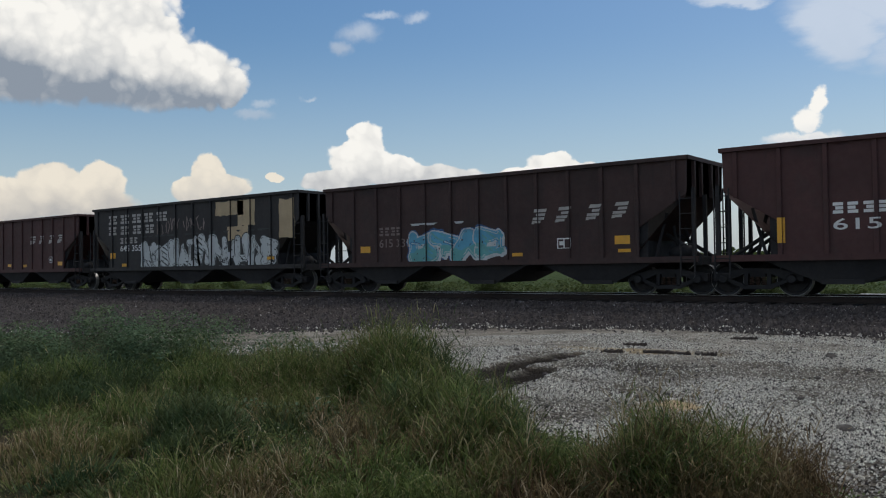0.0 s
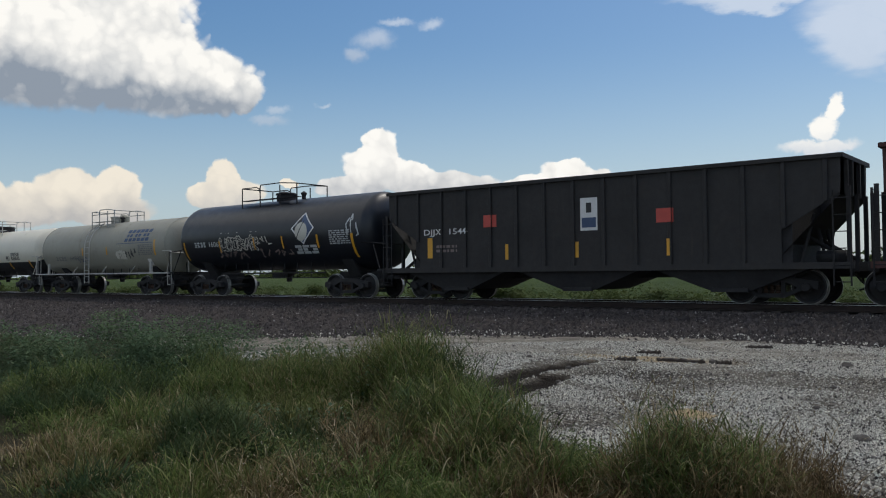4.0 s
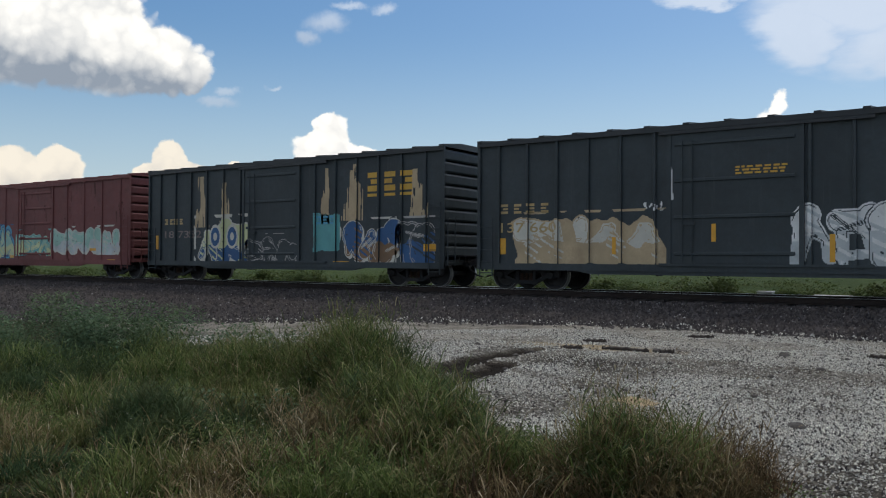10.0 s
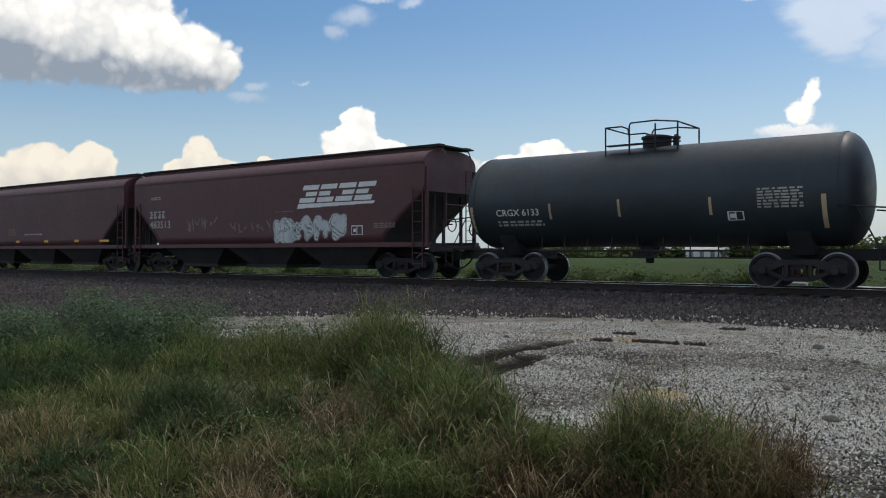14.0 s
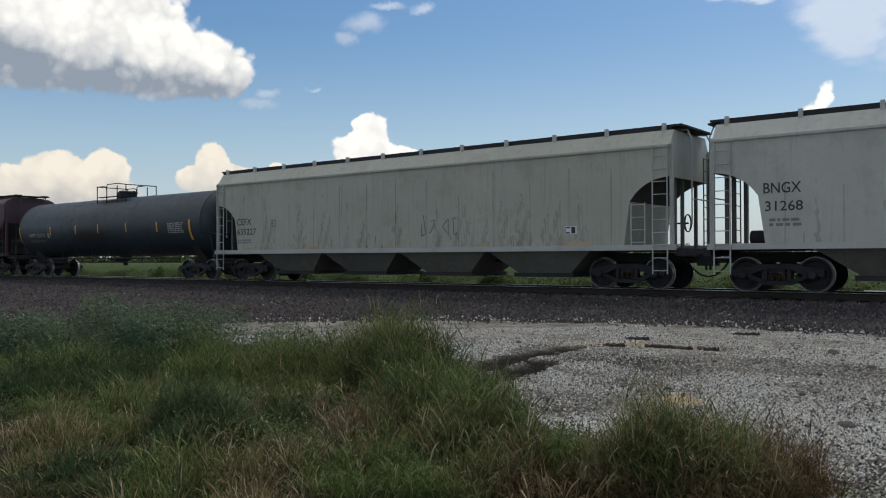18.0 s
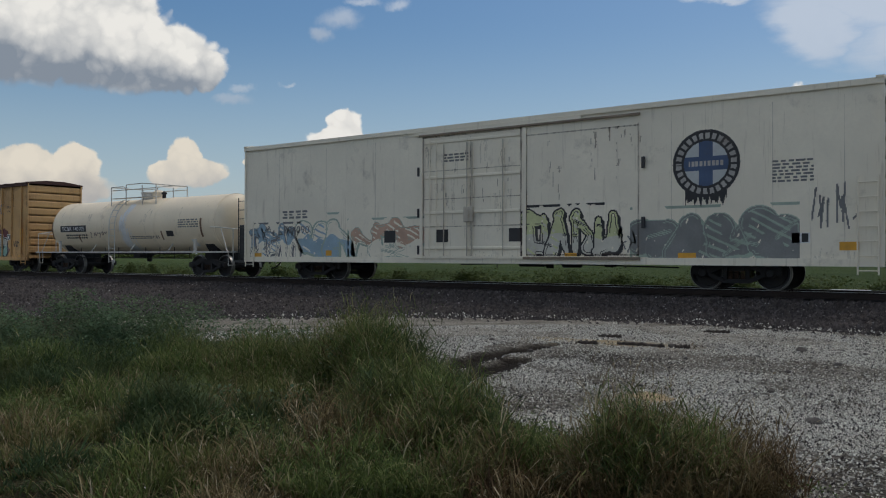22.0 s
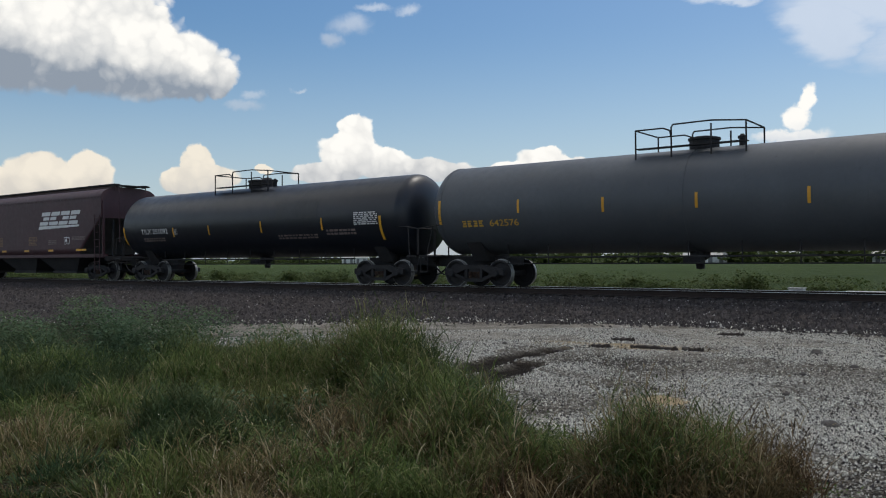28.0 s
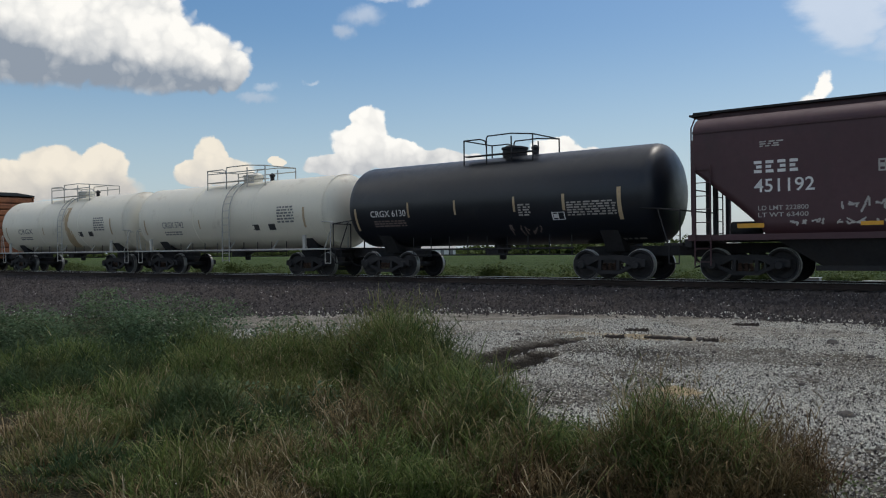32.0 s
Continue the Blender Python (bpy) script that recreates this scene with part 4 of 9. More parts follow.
def data_box(car, x0, x1, z0, z1, line=None, fill=None):
    """A framed inspection stencil."""
    surf, cuts = SIDES[car.name]
    gx, gz, ids = raster(x0, x1, z0, z1, 0.02)
    if fill:
        ids[:] = 1
    e = np.minimum.reduce([gx - x0, x1 - gx, gz - z0, z1 - gz])
    ids[e < 0.03] = 0
    ids[(np.abs(gx - (x0 + x1) / 2) < 0.02)] = 0
    ids[(np.abs(gz - (z0 + z1) / 2) < 0.06) & (np.abs(gx - (x0 + 0.3 * (x1 - x0))) < 0.07)] = 0
    return painted("stencil_box", car, runs(ids, x0, z0, 0.02, cuts), [line or WHITE_P, fill or BLACK], surf)


def bars(car, x0, x1, z0, z1, count, mat, name="company_mark", label="", lean=0.0, under=False, bold=0.72, cell=0.02):
    """A company mark as plain blocks of its colour, with a slot in each."""
    surf, cuts = SIDES[car.name]
    gx, gz, ids = raster(x0, x1, z0, z1, cell)
    t = (gz - z0) / (z1 - z0)
    base = 0.24 if under else 0.0
    s = (gx - x0 - lean * (gz - z0)) / ((x1 - x0) - abs(lean) * (z1 - z0)) * count
    k, f = np.floor(s), s - np.floor(s)
    tt = (t - base) / (1 - base)
    on = (s >= 0) & (s < count) & (f < bold) & (tt > 0) & (tt < 1)
    g = f / bold
    # three stacked stripes to a block, the middle one short on every other block
    shape = (np.abs(tt - 0.86) < 0.14) | (np.abs(tt - 0.14) < 0.14) | ((np.abs(tt - 0.5) < 0.12) & np.where(k % 2 == 0, g > 0.3, g < 0.7))
    ids[on & shape] = 0
    if under == "each":
        ids[(s >= 0) & (s < count) & (f < bold) & (t > 0.02) & (t < 0.13)] = 0
    elif under:
        ids[(t < 0.20) & (t > 0.20 * (gx - x0) / (x1 - x0) * 0.55) & (gx < x1 - 0.3 + lean * (gz - z0)) & (gx > x0 + lean * (gz - z0))] = 0
    return painted(name, car, runs(ids, x0, z0, cell, cuts), [mat], surf, label)


def lettering(car, words, x0, x1, z0, z1, mat, name="lettering", label="", lean=0.0):
    """Words in the built-in font, fitted into a box on the side of a car and laid along its surface."""
    surf, cuts = SIDES[car.name]
    cu = bpy.data.curves.new("words", "FONT")
    cu.body, cu.resolution_u, cu.offset, cu.shear = words, 3, 0.008, lean
    tmp = new("words", cu)
    me = bpy.data.meshes.new_from_object(tmp.evaluated_get(bpy.context.evaluated_depsgraph_get()))
    bpy.data.objects.remove(tmp)
    bpy.data.curves.remove(cu)
    bm = bmesh.new()
    bm.from_mesh(me)
    bpy.data.meshes.remove(me)
    xa, xb = min(v.co.x for v in bm.verts), max(v.co.x for v in bm.verts)
    ya, yb = min(v.co.y for v in bm.verts), max(v.co.y for v in bm.verts)
    for v in bm.verts:
        v.co = (x0 + (v.co.x - xa) / (xb - xa) * (x1 - x0), 0, z0 + (v.co.y - ya) / (yb - ya) * (z1 - z0))
    for c in cuts:
        if x0 < c < x1:
            cut = bmesh.ops.bisect_plane(bm, geom=list(bm.verts) + list(bm.edges) + list(bm.faces), plane_co=(c, 0, 0), plane_no=(1, 0, 0))
            bmesh.ops.split_edges(bm, edges=[e for e in cut["geom_cut"] if isinstance(e, bmesh.types.BMEdge)])
    for f in bm.faces:
        mid = f.calc_center_median().x
        for v in f.verts:
            v.co.y = surf(mid, v.co.z) - 0.008
    for f in bm.faces:
        f.normal_update()
        if f.normal.y > 0:
            f.normal_flip()
    return part(name, bm, mat, car, label)

# ---- the train: kinds of car ----
def under_gear(car, half, z=0.78, seed=0):
    """Centre sill, cross bearers, brake cylinder, reservoir and rods under the floor."""
    part("centre_sill", solid(-half, half, -0.18, 0.18, z - 0.08, z + 0.24), GRIME, car)
    bearer = mesh_of("cross_bearer", solid(-0.08, 0.08, -1.35, 1.35, z + 0.04, z + 0.24), GRIME)
    for i in range(5):
        again("cross_bearer", bearer, car, pose((i - 2) * half * 0.32, 0, 0))
    rnd = random.Random(seed)
    x = rnd.uniform(-0.25, 0.25) * half
    bm = bmesh.new()
    turned(bm, [(x, 0), (x + 0.04, 0.17), (x + 0.62, 0.17), (x + 0.7, 0.06), (x + 0.7, 0)], 12, lambda d, c, s: (d, -0.85 + c, z - 0.10 + s))
    part("air_reservoir", bm, GRIME, car, smooth=True)
    bm = bmesh.new()
    rod(bm, (x - 1.6, -0.7, z - 0.14), (x - 0.7, -0.7, z - 0.14), 0.12, 10)
    part("brake_cylinder", bm, GRIME, car)
    for a, b, r in (((x - 3.9, -0.75, z - 0.20), (x - 1.6, -0.7, z - 0.15), 0.022), ((x - 0.7, -0.7, z - 0.15), (x + 3.6, -0.6, z - 0.24), 0.022), ((x - 2.9, -1.2, z - 0.12), (x + 2.4, -1.2, z - 0.10), 0.018),
                    ((x - 2.2, -1.15, z + 0.04), (x - 2.2, -1.15, z - 0.30), 0.02), ((x + 2.1, -0.9, z + 0.04), (x + 2.1, -0.9, z - 0.26), 0.02)):
        bm = bmesh.new()
        rod(bm, a, b, r, 5)
        part("brake_rod", bm, GRIME, car)
    part("brake_valve", solid(x + 1.5, x + 1.8, -1.1, -0.8, z - 0.24, z + 0.1, bevel=0.03), GRIME, car)
    part("brake_lever", solid(x - 0.55, x - 0.49, -0.9, -0.5, z - 0.30, z - 0.05, bevel=0.01), GRIME, car)


def corrugated_end(car, x, side, z0, z1, hw, paint, bulges=9, depth=0.032):
    """An end wall with rounded ribs across it; side: 1 or -1, the way that it faces."""
    bm = bmesh.new()
    prof, pitch = [], (z1 - z0 - 0.16) / bulges
    prof.append((0.0, z0))
    for i in range(bulges):
        a = z0 + 0.08 + i * pitch
        prof += [(0.0, a + 0.06 * pitch), (depth, a + 0.20 * pitch), (depth, a + 0.78 * pitch), (0.0, a + 0.94 * pitch)]
    prof.append((0.0, z1))
    rows = []
    for d, z in prof:
        rows.append([bm.verts.new((x + side * d, y, z)) for y in (-hw + 0.02, -hw + 0.14, hw - 0.14, hw - 0.02)])
        rows[-1][0].co.x = rows[-1][3].co.x = x
    for a, b in zip(rows[:-1], rows[1:]):
        for i in range(3):
            bm.faces.new((a[i], a[i + 1], b[i + 1], b[i]))
    bmesh.ops.recalc_face_normals(bm, faces=list(bm.faces))
    return part("end_wall", bm, paint, car)


def boxcar(name, u, half, label, paint, post_xs, door, door_paint=None, roof_paint=None, z0=0.62, z1=4.50, tc=6.35, reach=8.55,
           post_w=0.09, door_ribs=9, sill=True, step=0.07, group="box cars", category="boxcar", ribs=15, end_paint=None, belt=None):
    car = start_car(name, u, label, category, group)
    hw, inner = 1.50, 1.50 - step
    dx0, dx1 = door
    posts = [x for x in post_xs if not dx0 - 0.05 < x < dx1 + 0.05]

    def surf(x, z):
        if dx0 < x < dx1:
            return -hw + 0.015
        for p in posts:
            if abs(x - p) < post_w / 2:
                return -hw
        return -hw if abs(x) > half - 0.10 else -inner

    cuts = sorted([p - post_w / 2 for p in posts] + [p + post_w / 2 for p in posts] + [dx0, dx1, -half + 0.1, half - 0.1])
    SIDES[car.name] = (surf, cuts)
    bm = bmesh.new()
    swept(bm, [(-inner, z0 + 0.12), (inner, z0 + 0.12), (inner, z1), (-inner, z1)], -half + 0.06, half - 0.06)
    part("side_wall", bm, paint, car)
    post = mesh_of("side_post", solid(-post_w / 2, post_w / 2, -hw, -inner + 0.004, z0 + 0.2, z1 - 0.06, bevel=0.012), paint)
    for p in posts:
        again("side_post", post, car, pose(p, 0, 0))
        again("side_post", post, car, pose(p, 0, 0, 0, 0, 180))
    for s in (-1, 1):
        for y in (-1, 1):
            part("corner_post", solid(s * half - 0.10 * (s > 0), s * half + 0.10 * (s < 0), min(y * hw, y * inner), max(y * hw, y * inner), z0 + 0.05, z1), paint, car)
        part("top_chord", solid(-half, half, min(s * hw, s * (hw + 0.03)), max(s * hw, s * (hw + 0.03)), z1 - 0.12, z1 + 0.03), roof_paint or paint, car)
        part("side_sill", solid(-half, half, min(s * (inner - 0.02), s * (hw + 0.012)), max(s * (inner - 0.02), s * (hw + 0.012)), z0, z0 + 0.2), paint, car)
        corrugated_end(car, s * (half - 0.06), s, z0 + 0.3, z1 + 0.02, hw, end_paint or paint)
    # deeper sill between the trucks
    if sill:
        bm = bmesh.new()
        slab(bm, [(-4.6, z0 + 0.01), (4.6, z0 + 0.01), (3.9, z0 - 0.10), (-3.9, z0 - 0.10)], -hw + 0.02, -hw + 0.07)
        part("fish_belly", bm, paint, car)
    bm = bmesh.new()
    swept(bm, [(-hw - 0.02, z1 + 0.0), (-hw - 0.02, z1 + 0.03), (-0.5, z1 + 0.15), (0.5, z1 + 0.15), (hw + 0.02, z1 + 0.03), (hw + 0.02, z1 + 0.0)], -half, half)
    part("roof", bm, roof_paint or paint, car)
    bm = bmesh.new()
    swept(bm, [(-hw - 0.05, z1 + 0.02), (-hw - 0.05, z1 + 0.075), (-0.5, z1 + 0.20), (0.5, z1 + 0.20), (hw + 0.05, z1 + 0.075), (hw + 0.05, z1 + 0.02)], -0.09, 0.09)
    rib = mesh_of("roof_rib", bm, roof_paint or paint)
    for i in range(ribs):
        again("roof_rib", rib, car, pose(-half + 0.1 + (2 * half - 0.2) * i / (ribs - 1), 0, 0))
    # door
    dp = door_paint or paint
    slabd = part("door", solid(dx0 + 0.01, dx1 - 0.01, -hw + 0.015, -inner + 0.01, z0 + 0.24, z1 - 0.2), dp, car)
    bm = solid(dx0 + 0.12, dx1 - 0.12, -hw - 0.022, -hw + 0.02, -0.05, 0.05, bevel=0.018)
    dr = mesh_of("door_rib", bm, dp)
    for i in range(door_ribs):
        again("door_rib", dr, slabd, pose(0, 0, z0 + 0.5 + (z1 - z0 - 1.0) * i / max(1, door_ribs - 1)))
    for x in (dx0 - 0.03, dx1 + 0.03):
        part("door_post", solid(x - 0.06, x + 0.06, -hw - 0.012, -inner, z0 + 0.2, z1 - 0.1), dp if belt else paint, car)
    part("door_track", solid(dx0 - 0.3, dx1 + (dx1 - dx0) * 0.5, -hw - 0.05, -hw, z1 - 0.22, z1 - 0.13), roof_paint or paint, car)
    part("door_track", solid(dx0 - 0.3, dx1 + (dx1 - dx0) * 0.5, -hw - 0.06, -hw, z0 + 0.16, z0 + 0.23), paint, car)
    bm = bmesh.new()
    for x in (dx0 + 0.35, dx0 + 0.62):
        rod(bm, (x, -hw - 0.035, z0 + 0.3), (x, -hw - 0.035, z1 - 0.4), 0.018, 5)
    box(bm, dx0 + 0.3, dx0 + 0.7, -hw - 0.06, -hw - 0.02, 1.9, 1.98)
    part("door_lock", bm, dp, slabd)
    # ladders and grab irons
    ladder(car, -half + 0.36, -hw - 0.05, z0 - 0.2, z0 + 1.6, 0.46, paint)
    ladder(car, half - 0.36, -hw - 0.05, z0 - 0.2, z0 + 2.2, 0.46, paint)
    ladder(car, half + 0.10, -1.2, z0 + 0.1, z0 + 1.7, 0.42, paint, "y")
    bm = bmesh.new()
    turned(bm, [(0, 0.26), (0.03, 0.28), (0.06, 0.26), (0.03, 0.24), (0, 0.26)], 16, lambda d, c, s: (half + 0.22 + d, 0.5 + c, z0 + 1.2 + s))
    rod(bm, (half, 0.5, z0 + 1.2), (half + 0.25, 0.5, z0 + 1.2), 0.03)
    part("brake_wheel", bm, GRIME, car)
    part("end_platform", solid(half, half + 0.28, -0.75, 0.75, z0 + 0.42, z0 + 0.46), GRIME, car)
    under_gear(car, half, z0 + 0.16, int(abs(u)))
    add_gear(car, tc, reach)
    return car


def side_sheet(half, z0, z1, cut_x, cut_lo, cut_hi, bow=0.0, n=10):
    """Outline of a hopper's side whose lower corners are cut off along the slope of the bins."""
    right = [(half - 0.02, cut_hi)]
    for i in range(1, n):
        k = i / n
        x = half - (half - cut_x) * k
        z = cut_hi + (cut_lo - cut_hi) * (k + bow * math.sin(math.pi * k))
        right.append((x, z))
    right += [(cut_x, cut_lo), (cut_x, z0)]
    return [(-half, z1), (half, z1)] + right + [(-x, z) for x, z in reversed(right)]


def open_hopper(name, u, half, label, paint, z1=3.92, ribs=13, tc=6.35, reach=7.98, inside=None, group="open hopper cars"):
    car = start_car(name, u, label, "hopper car", group)
    hw = 1.5
    pitch = 2 * (half - 0.35) / (ribs - 1)
    xs = [-half + 0.35 + i * pitch for i in range(ribs)]

    def surf(x, z):
        return -hw if min(abs(x - p) for p in xs) < 0.06 or z > z1 - 0.1 else -hw + 0.06

    SIDES[car.name] = (surf, sorted([p - 0.06 for p in xs] + [p + 0.06 for p in xs]))
    cut_x = half - 1.45
    for s in (-1, 1):
        bm = bmesh.new()
        slab(bm, side_sheet(half, 0.98, z1, cut_x, 1.95, 2.85), s * (hw - 0.06), s * (hw - 0.12))
        part("side_sheet", bm, paint, car)
        part("top_rim", solid(-half - 0.04, half + 0.04, min(s * (hw - 0.14), s * (hw + 0.03)), max(s * (hw - 0.14), s * (hw + 0.03)), z1 - 0.08, z1 + 0.03), paint, car)
        part("side_sill", solid(-half - 0.3, half + 0.3, min(s * (hw - 0.22), s * (hw + 0.01)), max(s * (hw - 0.22), s * (hw + 0.01)), 0.93, 1.10), paint, car)
    for x in xs:
        lo = 1.0 if abs(x) < cut_x else 1.95 + (abs(x) - cut_x) / (half - cut_x) * 0.9
        me = mesh_of("rib", solid(-0.06, 0.06, -hw, -hw + 0.064, lo, z1 - 0.08, bevel=0.015), paint)
        again("rib", me, car, pose(x, 0, 0))
        again("rib", me, car, pose(x, 0, 0, 0, 0, 180) @ Matrix.Diagonal((1, 1, 1, 1)))
    for s in (-1, 1):
        # upright end wall, then the sheet that slopes down and in
        bm = bmesh.new()
        a = half - 0.02
        for y0, y1 in ((-hw + 0.06, hw - 0.06),):
            v = [bm.verts.new(p) for p in ((s * a, y0, z1), (s * a, y1, z1), (s * a, y1, 2.8), (s * a, y0, 2.8), (s * (half - 1.75), y1, 1.0), (s * (half - 1.75), y0, 1.0))]
            bm.faces.new((v[0], v[1], v[2], v[3]))
            bm.faces.new((v[3], v[2], v[4], v[5]))
        bmesh.ops.solidify(bm, geom=list(bm.faces), thickness=0.04)
        part("slope_sheet", bm, paint, car)
        part("top_rim", solid(min(s * a, s * (a + 0.1)), max(s * a, s * (a + 0.1)), -hw, hw, z1 - 0.08, z1 + 0.03), paint, car)
        for y in (-0.95, 0.95, -0.4, 0.4):
            part("end_stake", solid(min(s * a, s * (a + 0.09)), max(s * a, s * (a + 0.09)), y - 0.05, y + 0.05, 2.8, z1 - 0.08), paint, car)
        for y in (-1.36, 1.36, -0.5, 0.5):
            part("end_post", solid(s * (half + 0.16) - 0.05, s * (half + 0.16) + 0.05, y - 0.05, y + 0.05, 1.08, 3.0 if abs(y) > 1 else 2.85), GRIME, car)
        for y in (-0.45, 0.45):
            for p, q, r in (((half + 0.05, y, 1.08), (half - 1.3, y, 1.95), 0.06), ((half - 0.6, y, 1.08), (half - 0.85, y, 2.2), 0.05), ((half - 1.05, y * 2.6, 1.05), (half - 0.7, y * 2.6, 2.35), 0.045)):
                bm = bmesh.new()
                rod(bm, (s * p[0], p[1], p[2]), (s * q[0], q[1], q[2]), r, 6)
                part("end_brace", bm, GRIME, car)
        part("end_sill", solid(s * (half + 0.25) - 0.12, s * (half + 0.25) + 0.12, -hw + 0.1, hw - 0.1, 0.86, 1.10), GRIME, car)
        part("end_floor", solid(min(s * (half - 1.6), s * (half + 0.2)), max(s * (half - 1.6), s * (half + 0.2)), -1.2, 1.2, 0.98, 1.03), GRIME, car)
        ladder(car, s * (half + 0.02), -hw - 0.02, 0.5, 2.9, 0.4, GRIME, rung=0.42)
        ladder(car, s * (half + 0.26), 0.9, 1.1, 3.1, 0.4, GRIME, "y", 0.42)
    bm = bmesh.new()
    turned(bm, [(0, 0), (0, 0.17), (0.7, 0.17), (0.7, 0)], 12, lambda d, c, s: (half - 0.75 + d, -0.75 + c, 1.24 + s))
    part("air_reservoir", bm, GRIME, car, smooth=True)
    for i in range(3):
        x = (i - 1) * (half - 2.9)
        bm = bmesh.new()
        for yy in (1,):
            top, bot = (half - 2.9) * 0.48, 0.55
            v = [bm.verts.new((x + a * top, b * 1.38, 1.0)) for a, b in ((-1, -1), (1, -1), (1, 1), (-1, 1))] + [bm.verts.new((x + a * bot, b * 1.2, 0.36)) for a, b in ((-1, -1), (1, -1), (1, 1), (-1, 1))]
            for k in range(4):
                bm.faces.new((v[k], v[(k + 1) % 4], v[4 + (k + 1) % 4], v[4 + k]))
            bm.faces.new(v[4:])
        bmesh.ops.recalc_face_normals(bm, faces=list(bm.faces))
        part("hopper_bin", bm, GRIME, car)
        part("hopper_gate", solid(x - 0.5, x + 0.5, -1.28, -1.16, 0.32, 0.44), GRIME, car)
    part("load", solid(-half + 1.2, half - 1.2, -1.36, 1.36, 1.1, 2.9), inside or GRIME, car)
    part("centre_sill", solid(-half - 0.2, half + 0.2, -0.18, 0.18, 0.72, 0.98), GRIME, car)
    add_gear(car, tc, reach)
    return car


def covered_hopper(name, u, half, label, paint, trim, tc, reach, bins=3, z0=1.26, eave=4.05, top=4.55, walkway="rail", bulge=0.0, group="covered hopper cars",
                   cut=1.95, round_cut=False, bin_paint=None, end_paint=None):
    """A hopper with a closed rounded body, bins below and a running board along the roof."""
    car = start_car(name, u, label, "hopper car", group)
    hw = 1.52
    sec = [(0.0, 0.0)]

    def half_width(z):
        """Half the width of the body at a height."""
        if z <= eave:
            return hw - bulge * ((z - (z0 + eave) / 2) / (eave - z0) * 2) ** 2
        k = min(1, (z - eave) / (top - eave))
        if walkway == "rail":
            return hw - (hw - 1.2) * k
        return (hw - bulge) - (hw - bulge - 0.62) * (1 - math.sqrt(max(0, 1 - k * k)))

    SIDES[car.name] = (lambda x, z: -half_width(z), [])
    hi = 3.2 if round_cut else 3.05

    def low(x):
        k = (abs(x) - (half - cut)) / cut
        if k <= 0:
            return z0
        return z0 + (hi - z0) * (0.33 + 0.67 * math.sqrt(max(0, 1 - (1 - k) ** 2)) if round_cut else 0.04 + 0.96 * k ** 0.92)

    xs = [-half + cut * (i / 12) ** 1.6 for i in range(13)]
    xs = xs + [-half + cut + 0.001 + (2 * half - 2 * cut - 0.002) * i / 8 for i in range(9)] + [-x for x in reversed(xs)]
    levels = 14
    bm = bmesh.new()
    rows = []
    for x in xs:
        lo = low(x)
        zs = [lo + (eave - lo) * i / (levels - 6) for i in range(levels - 6)] + [eave + (top - eave) * i / 6 for i in range(7)]
        ring = [bm.verts.new((x, -half_width(z), z)) for z in zs] + [bm.verts.new((x, half_width(z), z)) for z in reversed(zs)]
        rows.append(ring)
    for a, b in zip(rows[:-1], rows[1:]):
        n = len(a)
        for i in range(n):
            bm.faces.new((a[i], b[i], b[(i + 1) % n], a[(i + 1) % n]))
    bm.faces.new(rows[0])
    bm.faces.new(rows[-1][::-1])
    bmesh.ops.recalc_face_normals(bm, faces=list(bm.faces))
    # downward faces of the end slopes take a darker colour for shade
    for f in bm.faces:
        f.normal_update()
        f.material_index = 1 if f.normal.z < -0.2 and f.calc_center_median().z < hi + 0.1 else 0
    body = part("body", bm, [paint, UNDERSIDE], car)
    for f in body.data.polygons:
        f.use_smooth = len(f.vertices) == 4 and abs(f.normal.x) < 0.5 and walkway != "rail"
    lip = 0.055 if walkway == "rail" else 0.03
    part("eave_strip", solid(-half, half, -half_width(eave) - lip, -half_width(eave) + 0.02, eave - 0.02, eave + 0.05), paint if walkway == "rail" else trim, car)
    for s in (-1, 1):
        part("side_sill", solid(-half - 0.15, half + 0.15, min(s * (hw - 0.25), s * (hw + 0.02)), max(s * (hw - 0.25), s * (hw + 0.02)), z0 - 0.13, z0 + 0.03), trim, car)
    for s in (-1, 1):
        for y in (-1.42, 1.42):
            part("corner_post", solid(s * (half + 0.02) - 0.05, s * (half + 0.02) + 0.05, y - 0.05, y + 0.05, z0, eave + 0.1 if walkway == "rail" else 3.9), trim, car)
        for y in (-0.8, 0.8, -0.25):
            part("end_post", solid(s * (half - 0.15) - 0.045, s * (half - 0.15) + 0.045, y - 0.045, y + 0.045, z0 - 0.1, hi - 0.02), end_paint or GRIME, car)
        part("end_platform", solid(min(s * (half - 1.9), s * (half + 0.25)), max(s * (half - 1.9), s * (half + 0.25)), -1.3, 1.3, z0 - 0.16, z0 - 0.08), GRIME, car)
        part("end_sill", solid(s * (half + 0.2) - 0.1, s * (half + 0.2) + 0.1, -1.4, 1.4, z0 - 0.30, z0 - 0.08), GRIME, car)
        ladder(car, s * (half - 0.28), -hw - 0.05, 0.45, eave if walkway == "rail" else 3.2, 0.44, trim)
        ladder(car, s * (half - 0.95), -hw - 0.03, z0, 2.5, 0.42, trim) if round_cut and s > 0 else None
        ladder(car, s * (half + 0.12), 0.95, z0, 3.9, 0.42, end_paint or GRIME, "y")
        bm = bmesh.new()
        pipe(bm, [(s * (half - 0.1), -0.75, top + 0.05), (s * (half + 0.22), -0.75, top + 0.02), (s * (half + 0.34), -0.75, top - 0.25), (s * (half + 0.34), -0.75, z0 + 0.6)], 0.022, 5)
